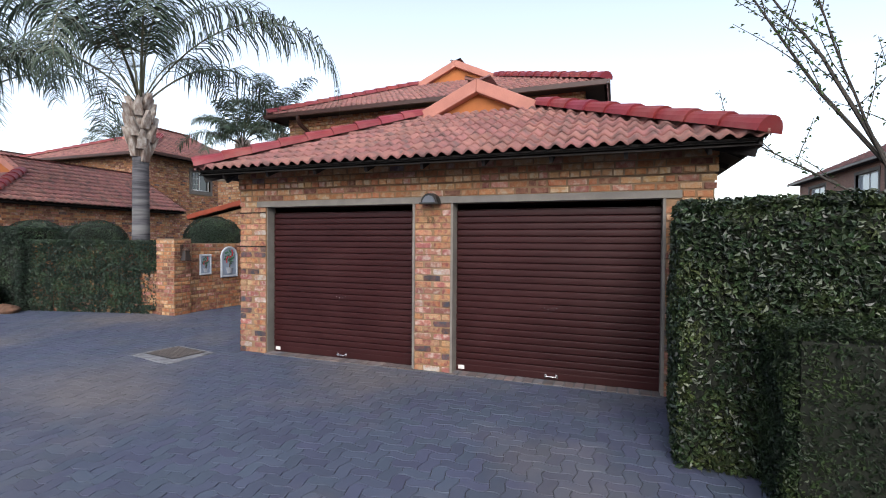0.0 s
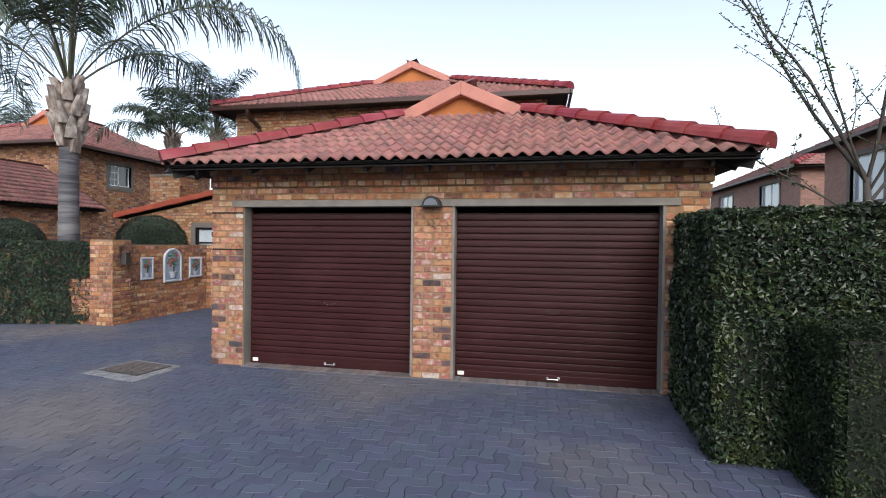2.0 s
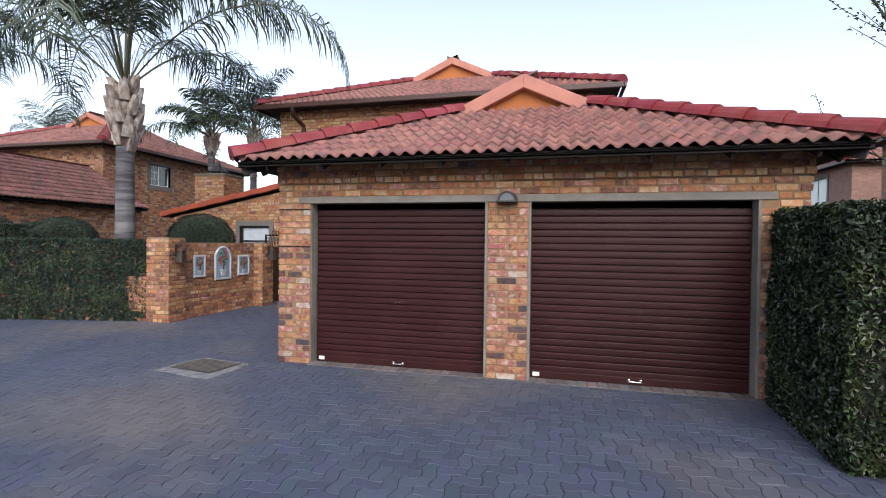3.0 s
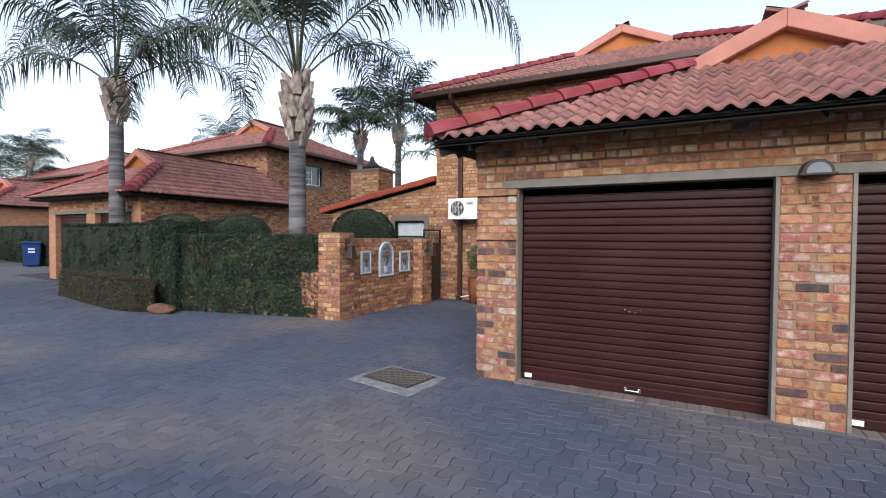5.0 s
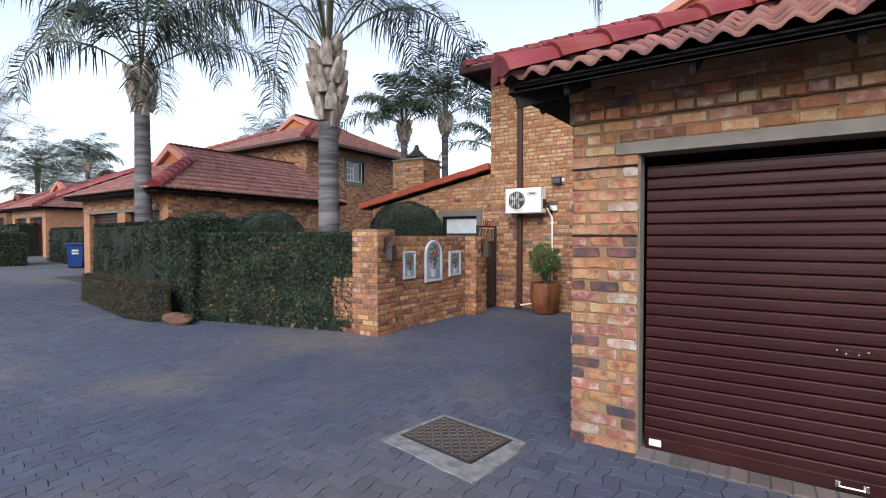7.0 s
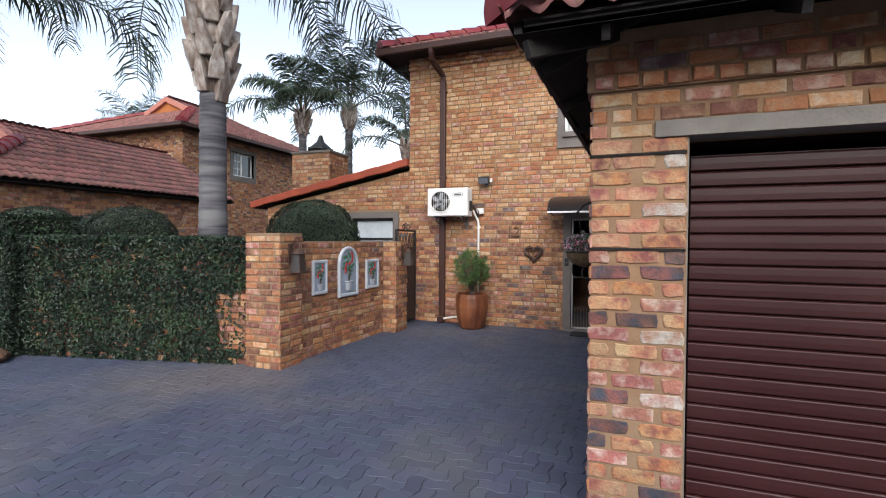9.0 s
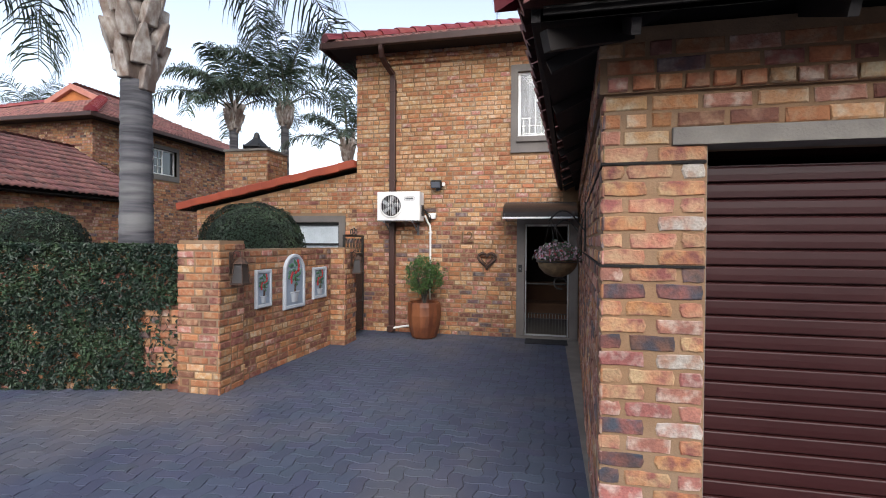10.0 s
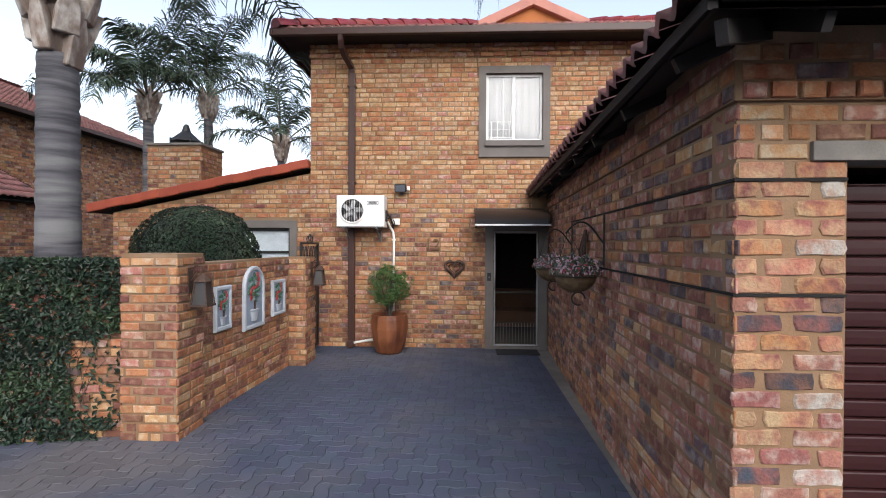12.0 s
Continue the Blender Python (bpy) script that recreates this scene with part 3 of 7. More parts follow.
front = wall_with_holes("wall", GX0 + 0.012, GX1 - 0.012, 2.80, [(a, b, -0.05, 2.215) for a, b in DOORS], GY0 + 0.012, GY0 + 0.22, MORTAR, garage)
gleft = part("wall", box((0.012, 0.22, -0.04), (0.22, GY1 - GY0 - 0.014, 2.80), 0, pose(GX0, GY0, 0, 0, 0, -SKEW_DEG)), MORTAR, garage)
part("wall", box((GX1 - 0.22, GY0 + 0.22, -0.04), (GX1 - 0.012, GY1 - 0.014, 2.80)), MORTAR, garage)
part("wall", box((HX1 - 0.6, GY1 - 0.23, -0.04), (GX1 - 0.222, GY1 - 0.016, 2.80)), MORTAR, garage)
for x0, x1 in DOORS:
    for a, b in ((x0 - 0.002, x0 + 0.03), (x1 - 0.03, x1 + 0.002)):
        if a < DOORS[0][0]:
            b = a + 0.011
        part("jamb", box((a, GY0 + (0.03 if a < DOORS[0][0] else -0.004), 0), (b, GY0 + 0.2, 2.215), 0.004), CONCRETE, garage, "grey plastered door jamb")
part("lintel", box((DOORS[0][0] - 0.16, GY0 - 0.012, 2.212), (DOORS[1][1] + 0.16, GY0 + 0.15, 2.30), 0.006), CONCRETE, garage, "grey concrete lintel over both doors")
part("floor_slab", box((GX0 + 0.03, GY0 + 0.03, -0.03), (GX1 - 0.03, GY1 - 0.02, 0.004)), CONCRETE, garage)

hole_front = [(a - GX0 - 0.0, b - GX0 + 0.0, -1, 2.20) for a, b in DOORS] + [(DOORS[0][0] - 0.165 - GX0, DOORS[1][1] + 0.165 - GX0, 2.195, 2.285)]


def mix_pier(u, z):
    if z < 1.55:
        return MIX_PIER
    return (0.44, 0.22, 0.16, 0.18, 0.0)


def roller_door(x0, x1):
    d = thing("roller_door", ((x0 + x1) / 2, GY0 + 0.175, 0), "closed maroon steel roller garage door", "garage door", "garage doors")
    w = (x1 - x0) / 2 - 0.034
    n, z0, z1 = 24, 0.095, 2.135
    pitch = (z1 - z0) / n
    prof = [(0.014, 0.0), (-0.013, 0.0005), (-0.017, 0.005), (-0.0185, 0.04), (-0.0175, 0.076), (-0.014, 0.082), (-0.003, 0.088), (0.013, 0.090), (0.014, 0.0971)]
    prof = [(y, z * pitch / 0.0971) for y, z in prof]
    bm = bmesh.new()
    cols = [[bm.verts.new((x, y, z)) for y, z in prof] for x in (-w, w)]
    for i in range(len(prof) - 1):
        bm.faces.new((cols[0][i], cols[1][i], cols[1][i + 1], cols[0][i + 1]))
    bk = [[bm.verts.new((x, 0.022, z)) for z in (0, pitch)] for x in (-w, w)]
    bm.faces.new((bk[0][1], bk[1][1], bk[1][0], bk[0][0]))
    first = part("slat", bm, DOORPAINT, d)
    first.location = (0, 0, z0)
    for i in range(1, n):
        ob = new("slat", first.data)
        ob.parent = d
        ob.location = (0, 0, z0 + i * pitch)
    part("bottom_rail", box((-w, -0.018, 0.012), (w, 0.014, 0.10), 0.006), DOORPAINT, d)
    part("rubber_seal", box((-w, -0.012, -0.002), (w, 0.01, 0.014), 0.003), BLACK, d, "black rubber seal")
    part("label_plate", box((-w + 0.03, -0.023, 0.035), (-w + 0.115, -0.018, 0.085), 0.002), WHITE, d, "small white label")
    h = part("handle", tube([(-0.05, -0.02, 0.055), (-0.05, -0.05, 0.055), (0.07, -0.05, 0.055), (0.07, -0.02, 0.055)], 0.008), CHROME, d, "chrome pull handle")
    for hx in (-0.07, 0.065):
        part("handle_plate", box((hx, -0.022, 0.035), (hx + 0.03, -0.017, 0.078), 0.003), CHROME, d)
    part("lock", box((-0.05, -0.02, 0.86), (0.05, -0.013, 0.9), 0.003), DOORPAINT, d)
    for hx in (-0.075, -0.03, 0.03, 0.075):
        bm = bmesh.new()
        bmesh.ops.create_uvsphere(bm, u_segments=8, v_segments=6, radius=0.008, matrix=Matrix.Translation((hx, -0.018, 0.88 + (0.02 if abs(hx) > 0.05 else 0))))
        part("rivet", bm, CHROME, d)
    return d


for a, b in DOORS:
    roller_door(a, b)

part("ceiling", box((GX0 + 0.23, GY0 + 0.23, 2.62), (GX1 - 0.23, GY1 - 0.02, 2.66)), SOFFIT, garage)
for a, b in DOORS:
    part("door_drum", tube([(a - 0.1, GY0 + 0.42, 2.36), (b + 0.1, GY0 + 0.42, 2.36)], 0.17, 16), DOORPAINT, garage, "rolled drum of the door")
for lo, hi in (((GX0 + 0.03, GY0 + 0.05, 2.801), (GX1 - 0.03, GY0 + 0.2, 2.96)), ((GX0 + 0.04, GY0 + 0.2, 2.801), (GX0 + 0.2, GY1 - 0.03, 2.96)), ((GX1 - 0.2, GY0 + 0.2, 2.801), (GX1 - 0.03, GY1 - 0.03, 2.96))):
    part("wall_plate", box(lo, hi), DARKWOOD, garage)
ROOF_Z = 2.72
groof = hip_roof(garage, -5.46, 1.72, 5.50, 12.2, ROOF_Z, 0.462, 8.05, single=140, flare=-0.04, open_back=True, label="red double-roman concrete tile roof")
# exposed rafters and eave boards
for i in range(9):
    x = -5.0 + i * 0.78
    part("rafter", box((x - 0.02, 0, -0.07), (x + 0.02, 0.95, 0), 0.003, pose(0, 5.57, ROOF_Z - 0.055, 24.8)), DARKWOOD, garage)
for i in range(8):
    y = 6.0 + i * 0.8
    m = pose(-5.37, y, ROOF_Z - 0.055, 0, 0, -90) @ pose(0, 0, 0, 24.8)
    part("rafter", box((-0.02, 0, -0.07), (0.02, 0.8, 0), 0.003, m), DARKWOOD, garage)
    m = pose(1.64, y, ROOF_Z - 0.055, 0, 0, 90) @ pose(0, 0, 0, 24.8)
    part("rafter", box((-0.02, 0, -0.07), (0.02, 0.8, 0), 0.003, m), DARKWOOD, garage)
for m, ln in ((pose(-5.38, 5.58, ROOF_Z - 0.075, 0, 0, 45) @ pose(0, 0, 0, 0, -18), 1.1), (pose(1.64, 5.58, ROOF_Z - 0.075, 0, 0, 135) @ pose(0, 0, 0, 0, -18), 1.1)):
    part("hip_rafter", box((0, -0.022, -0.09), (ln, 0.022, 0), 0.003, m), DARKWOOD, garage)
part("tilting_batten", box((-5.38, 5.555, ROOF_Z - 0.02), (1.64, 5.571, ROOF_Z + 0.02), 0.003), DARKWOOD, garage)
part("tilting_batten", box((-5.43, 5.572, ROOF_Z - 0.045), (-5.39, 12.2, ROOF_Z + 0.015), 0.003), DARKWOOD, garage)
part("tilting_batten", box((1.65, 5.572, ROOF_Z - 0.045), (1.69, 12.2, ROOF_Z + 0.015), 0.003), DARKWOOD, garage)
part("corbel", box((GX0 - 0.012, GY0 - 0.012, 2.478), (GX1 + 0.012, GY0 + 0.014, 2.80)), MORTAR, garage)
part("corbel", box((-0.012, 0.014, 2.478), (0.014, GY1 - GY0 - 0.02, 2.80), 0, pose(GX0, GY0, 0, 0, 0, -SKEW_DEG)), MORTAR, garage)


def skew_roof():
    """Lets the inner half of the garage roof follow the wall that stands out of square."""
    def shift(x, y):
        return SKEW * max(0.0, y - GY0) * min(1.0, max(0.0, (-1.87 - x) / 3.2))
    for ob in [groof, *groof.children, *garage.children]:
        if ob.name.split(".")[0] not in ("roof", "tile", "tiling", "ridge_tile", "ridge_tiles", "rafter", "tilting_batten", "wall_plate"):
            continue
        if ob.name.startswith("tile"):
            ob.location.x += shift(ob.location.x, ob.location.y)
        else:
            for v in ob.data.vertices:
                v.co.x += shift(v.co.x, v.co.y)


skew_roof()

# ---------------------------------------------------------------- main house
house = thing("house", (0, 0, 0), "two-storey orange face-brick house with red tiled roof", "house")
UPWIN = (-5.92, -4.93, 3.66, 4.84)
FDOOR = (-5.775, -4.985, 0.05, 2.07)
hfront = wall_with_holes("wall", HX0 + 0.012, HX1 - 0.012, 5.39, [UPWIN, FDOOR], HY0 + 0.012, HY0 + 0.24, MORTAR, house)
hleft = part("wall", box((HX0 + 0.012, HY0 + 0.24, -0.04), (HX0 + 0.24, HY1, 5.39)), MORTAR, house)
part("wall", box((HX1 - 0.24, HY0 + 0.24, -0.04), (HX1 - 0.012, HY1, 5.39)), MORTAR, house)
part("wall", box((HX0 + 0.24, HY1 - 0.24, -0.04), (HX1 - 0.24, HY1, 5.39)), MORTAR, house)
part("upper_floor", box((HX0 + 0.24, HY0 + 0.24, 2.6), (HX1 - 0.24, HY1 - 0.24, 2.8)), WHITE, house)
hroof = hip_roof(house, -9.50, 0.10, 11.75, 21.5, 5.43, 0.456, 15.2, single=0, seg=8, label="red concrete tile roof")
part("soffit", box((-9.45, 11.79, 5.365), (0.05, 21.45, 5.388)), SOFFIT, house, "dark brown eave soffit")
for (lo, hi) in (((-9.53, 11.66, 5.33), (0.13, 11.74, 5.45)), ((-9.58, 11.66, 5.33), (-9.535, 21.5, 5.45)), ((0.135, 11.66, 5.33), (0.19, 21.5, 5.45))):
    part("gutter", box(lo, hi, 0.012), GUTTER, house, "brown metal gutter")
# plastered window surround
GLASSDARK = glass("window_glass", (0.05, 0.055, 0.06))
BLIND = plain("white_curtain", (0.88, 0.88, 0.87), 0.8, stretch=(12, 12, 0.5))


def surround(parent, x0, x1, z0, z1, y, border, drop=1.3):
    bm = bmesh.new()
    o = border
    for lo, hi in (((x0 - o, y - 0.025, z1), (x1 + o, y + 0.14, z1 + o)), ((x0 - o, y - 0.025, z0 - o * drop), (x0, y + 0.14, z1)),
                   ((x1, y - 0.025, z0 - o * drop), (x1 + o, y + 0.14, z1)), ((x0, y - 0.025, z0 - o * drop), (x1, y + 0.14, z0))):
        add_box(bm, lo, hi)
    bmesh.ops.remove_doubles(bm, verts=bm.verts[:], dist=0.0005)
    return part("surround", bm, GREYPAINT, parent, "grey plaster surround")


surround(house, *UPWIN, HY0, 0.125, 2.3)


# ---------------------------------------------------------------- foliage
def leaf_cloud(name, points, normals, size, mat, parent, seed=1, spread=0.9, aspect=0.55):
    """Small folded leaves at points, turned about the normals at random: one mesh."""
    g = np.random.default_rng(seed)
    n = len(points)
    p = np.asarray(points, float)
    nm = np.asarray(normals, float) + g.normal(0, spread * 0.6, (n, 3))
    nm /= np.linalg.norm(nm, axis=1)[:, None] + 1e-9
    t = g.normal(0, 1, (n, 3)) + np.array((0, 0, -0.25))
    t -= (t * nm).sum(1)[:, None] * nm
    t /= np.linalg.norm(t, axis=1)[:, None] + 1e-9
    b = np.cross(nm, t)
    s = size * g.uniform(0.55, 1.25, n)[:, None]
    base = p - t * s * 0.5
    tip = p + t * s * 0.5 - nm * s * 0.12
    mid = p + nm * s * 0.05
    l_ = mid + b * s * aspect * 0.5 + nm * s * 0.12
    r_ = mid - b * s * aspect * 0.5 + nm * s * 0.12
    verts = np.stack((base, r_, tip, l_), 1).reshape(-1, 3)
    k = np.arange(n) * 4
    faces = np.concatenate((np.stack((k, k + 1, k + 2), 1), np.stack((k, k + 2, k + 3), 1)))
    me = bpy.data.meshes.new(name)
    me.from_pydata(verts.tolist(), [], faces.tolist())
    me.materials.append(mat)
    ob = new(name, me)
    if parent:
        ob.parent = parent
    ob["kind"] = "stuff"
    return ob


def hedge(label, foot, height, density, size, mat, wobble=0.05, seed=1, category="hedge", rough_top=0.04, base=None, name="hedge", sides=None, ragged=0.0):
    """A clipped hedge on a plan polygon (counter-clockwise), with a core painted near-black as inner shade and leaves
    on its faces and top.
    """
    cx = sum(p[0] for p in foot) / len(foot)
    cy = sum(p[1] for p in foot) / len(foot)
    gz = ground_z(cx) if base is None else base
    h = thing(name, (cx, cy, gz), label, category)
    g = np.random.default_rng(seed)
    inset = 0.07
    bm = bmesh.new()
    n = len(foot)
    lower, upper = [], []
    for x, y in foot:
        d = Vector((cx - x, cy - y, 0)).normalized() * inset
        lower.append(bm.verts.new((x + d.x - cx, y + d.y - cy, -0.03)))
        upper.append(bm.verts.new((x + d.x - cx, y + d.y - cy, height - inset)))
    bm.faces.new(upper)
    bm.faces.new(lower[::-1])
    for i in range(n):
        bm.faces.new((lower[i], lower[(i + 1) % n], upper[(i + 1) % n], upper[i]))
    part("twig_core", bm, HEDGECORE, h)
    pts, nms = [], []
    for i in range(n):
        if sides is not None and i not in sides:
            continue
        a, b = np.array(foot[i]), np.array(foot[(i + 1) % n])
        ln = np.linalg.norm(b - a)
        m = int(ln * height * density)
        u, v = g.random(m), g.random(m)
        xy = a + (b - a) * u[:, None]
        nn = np.array((b - a)[::-1]) * np.array((1, -1)) / ln
        z = v * height
        bulge = np.array([wobble * (noise.noise((x * 1.7, y * 1.7, zz * 1.7)) + 0.5 * noise.noise((x * 5, y * 5, zz * 5))) for (x, y), zz in zip(xy, z)])
        bulge -= 0.12 * np.clip((z - height + 0.12) / 0.12, 0, 1) ** 2
        q = xy + nn * (bulge + g.uniform(-0.06, 0.02, m))[:, None]
        pts.append(np.column_stack((q - (cx, cy), z)))
        nms.append(np.tile((nn[0], nn[1], 0.25), (m, 1)))
    xs, ys = [p[0] for p in foot], [p[1] for p in foot]
    m = int((max(xs) - min(xs)) * (max(ys) - min(ys)) * density)
    q = np.column_stack((g.uniform(min(xs), max(xs), m), g.uniform(min(ys), max(ys), m)))
    keep = np.ones(m, bool)
    for i in range(n):
        a, b = np.array(foot[i]), np.array(foot[(i + 1) % n])
        keep &= (b[0] - a[0]) * (q[:, 1] - a[1]) - (b[1] - a[1]) * (q[:, 0] - a[0]) > -0.0
    q = q[keep]
    zt = height + np.array([rough_top * (noise.noise((x * 2.2, y * 2.2, 7)) + noise.noise((x * 7, y * 7, 3)) * 0.6) for x, y in q]) + g.uniform(-0.03, 0.02 + ragged, len(q))
    pts.append(np.column_stack((q - (cx, cy), zt)))
    nms.append(np.tile((0, 0, 1.0), (len(q), 1)))
    leaf_cloud("leaves", np.concatenate(pts), np.concatenate(nms), size, mat, h, seed)
    return h


def bush(label, at, rx, ry, rz, density, size, mat, seed=1, name="bush", category="bush"):
    """A clipped rounded bush: an uneven dome of leaves over a core painted near-black as inner shade."""
    b = thing(name, at, label, category)
    g = np.random.default_rng(seed)
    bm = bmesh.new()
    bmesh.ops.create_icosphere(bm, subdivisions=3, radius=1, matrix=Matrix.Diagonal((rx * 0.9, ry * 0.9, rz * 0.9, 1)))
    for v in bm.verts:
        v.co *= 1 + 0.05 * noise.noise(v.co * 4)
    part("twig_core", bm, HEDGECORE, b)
    part("stem", tube([(0, 0, -at[2] + ground_z(at[0]) - 0.02), (0.02, 0, -at[2] / 2), (0, 0, 0)], (0.09, 0.07, 0.06)), BARK, b, "grey bark stem")
    m = int(4 * math.pi * ((rx * ry + rx * rz + ry * rz) / 3) * density)
    d = g.normal(0, 1, (m, 3))
    d /= np.linalg.norm(d, axis=1)[:, None]
    k = np.array([1 + 0.05 * noise.noise((x * 3, y * 3, z * 3)) for x, y, z in d]) + g.uniform(-0.06, 0.02, m)
    leaf_cloud("leaves", d * (rx, ry, rz) * k[:, None], d, size, mat, b, seed)
    return b


# ---------------------------------------------------------------- palms
def frond_geometry(verts, faces, rverts, rfaces, root, azim, lift, length, droop, g, leaflets=46, leaf_len=0.75, hang=1.0):
    """One feather leaf: an arched rachis with two rows of drooping leaflets."""
    n = 16
    dirh = Vector((math.cos(azim), math.sin(azim), 0))
    side = Vector((-math.sin(azim), math.cos(azim), 0))
    pts, p, ang = [], Vector(root), lift
    for i in range(n + 1):
        pts.append(p.copy())
        p = p + (dirh * math.cos(ang) + Vector((0, 0, math.sin(ang)))) * (length / n)
        ang -= droop / n * (0.25 + 1.5 * i / n)
    k0 = len(rverts)
    for i, q in enumerate(pts):
        w = 0.028 * (1 - i / n) + 0.005
        for a in range(4):
            rverts.append(q + side * w * math.cos(a * math.pi / 2) + Vector((0, 0, 1)) * w * math.sin(a * math.pi / 2))
        if i:
            for a in range(4):
                rfaces.append((k0 + 4 * (i - 1) + a, k0 + 4 * (i - 1) + (a + 1) % 4, k0 + 4 * i + (a + 1) % 4, k0 + 4 * i + a))
    for i in range(leaflets):
        f = 0.24 + 0.76 * i / leaflets
        idx = min(int(f * n), n - 1)
        fr = f * n - idx
        q = pts[idx].lerp(pts[idx + 1], fr)
        tang = (pts[idx + 1] - pts[idx]).normalized()
        for sgn in (-1, 1):
            ln = leaf_len * (0.55 + 0.6 * math.sin(math.pi * min(1, f * 0.95))) * g.uniform(0.8, 1.15)
            d = (side * sgn * g.uniform(0.55, 0.9) + tang * g.uniform(0.35, 0.6) + Vector((0, 0, g.uniform(-0.35, 0.35)))).normalized()
            w = 0.017 * g.uniform(0.8, 1.2)
            a0 = q
            a1 = q + d * ln * 0.35
            d2 = (d * 0.75 + Vector((0, 0, -0.75 * hang))).normalized()
            a2 = a1 + d2 * ln * 0.35
            d3 = (d2 * 0.45 + Vector((0, 0, -1.0 * hang))).normalized()
            a3 = a2 + d3 * ln * 0.3
            wv = tang * w
            k = len(verts)
            verts += [a0 - wv * 0.6, a0 + wv * 0.6, a1 - wv, a1 + wv, a2 - wv * 0.8, a2 + wv * 0.8, a3]
            faces += [(k, k + 1, k + 3, k + 2), (k + 2, k + 3, k + 5, k + 4), (k + 4, k + 5, k + 6)]


def palm(at, trunk_h, crown_z, r0, r1, label, fronds=18, length=3.2, seed=1, lean=(0, 0), boots=True, leaf_len=0.75, leaflets=46, boot_h=0.9, bulge=1.45, hang=1.0, span=0.5, droop=2.3):
    """A feather palm: ringed grey trunk, a swollen collar of old leaf bases, green shaft leaves and an arching crown."""
    g = random.Random(seed)
    t = thing("palm_tree", at, label, "palm tree")
    bm = bmesh.new()
    n = 64
    prof = []
    for i in range(n + 1):
        f = i / n
        z = trunk_h * f
        r = r0 + (r1 - r0) * f + (0.06 * math.exp(-z * 2.2)) * (r0 / 0.25)
        r += 0.006 * math.sin(i * 2.6) + g.uniform(-0.004, 0.004)
        prof.append((r, z))
    sides = 20
    rings = []
    for r, z in prof:
        ox, oy = lean[0] * (z / trunk_h) ** 1.5, lean[1] * (z / trunk_h) ** 1.5
        rings.append([bm.verts.new((ox + r * math.cos(k / sides * math.tau), oy + r * math.sin(k / sides * math.tau), z)) for k in range(sides)])
    for a, b in zip(rings, rings[1:]):
        for k in range(sides):
            bm.faces.new((a[k], a[(k + 1) % sides], b[(k + 1) % sides], b[k]))
    bm.faces.new(rings[-1])
    bm.faces.new(rings[0][::-1])
    part("trunk", bm, TRUNK, t, "grey ringed trunk", smooth=True)
    top = Vector((lean[0], lean[1], trunk_h))
    if boots:
        # swollen collar of cut leaf bases, then the narrower column of leaf stalks
        for i in range(22):
            f = i / 22
            az = i * 2.4
            zc = -0.12 + boot_h * f
            rad = r1 * (0.72 + (bulge - 0.72) * 0.55 * math.sin(math.pi * min(1, f * 1.0)))
            m = Matrix.Translation(top + Vector((math.cos(az) * rad, math.sin(az) * rad, zc))) @ pose(0, 0, 0, 0, 0, math.degrees(az)) @ pose(0, 0, 0, 0, g.uniform(0, 10))
            bm = bmesh.new()
            pts = []
            w, hgt = r1 * g.uniform(0.45, 0.65), g.uniform(0.36, 0.55)
            for (yy, zz, xx) in ((-w, 0, 0), (w, 0, 0), (w * 0.85, hgt * 0.5, 0.05), (w * 0.25, hgt, 0.09), (-w * 0.25, hgt, 0.09), (-w * 0.85, hgt * 0.5, 0.05)):
                pts.append((xx, yy, zz))
            fr = [bm.verts.new(m @ Vector((p[0] + 0.06, p[1], p[2]))) for p in pts]
            bk = [bm.verts.new(m @ Vector((p[0] - 0.08, p[1] * 0.9, p[2]))) for p in pts]
            bm.faces.new(fr)
            bm.faces.new(bk[::-1])
            for q in range(6):
                bm.faces.new((fr[q], bk[q], bk[(q + 1) % 6], fr[(q + 1) % 6]))
            bmesh.ops.bevel(bm, geom=bm.edges[:], offset=0.012, segments=1, affect="EDGES")
            part("leaf_base", bm, BOOT, t)
        bm = bmesh.new()
        add_lathe(bm, [(r1 * 0.9, trunk_h - 0.05), (r1 * 1.05, trunk_h + boot_h * 0.5), (r1 * 0.85, trunk_h + boot_h), (r1 * 0.62, crown_z - 0.1), (r1 * 0.45, crown_z + 0.1)], (lean[0], lean[1], 0), 14)
        part("crown_shaft", bm, BOOT, t, smooth=True)
    verts, faces, rv, rf = [], [], [], []
    for i in range(fronds):
        az = i * 2.399 + g.uniform(-0.2, 0.2)
        f = i / fronds
        lift = 1.5 - span * f + g.uniform(-0.08, 0.08)
        ln = length * g.uniform(0.68, 1.12)
        z = crown_z - 0.25 * f
        frond_geometry(verts, faces, rv, rf, (lean[0] + 0.08 * math.cos(az), lean[1] + 0.08 * math.sin(az), z), az, lift, ln, droop + 0.6 * f, g, leaflets, leaf_len, hang)
    c = link_mesh("crown", verts, faces, FROND, t)
    c["label"] = "grey-green feathery drooping leaves"
    link_mesh("leaf_stalk_fan", rv, rf, RACHIS, t)
    return t


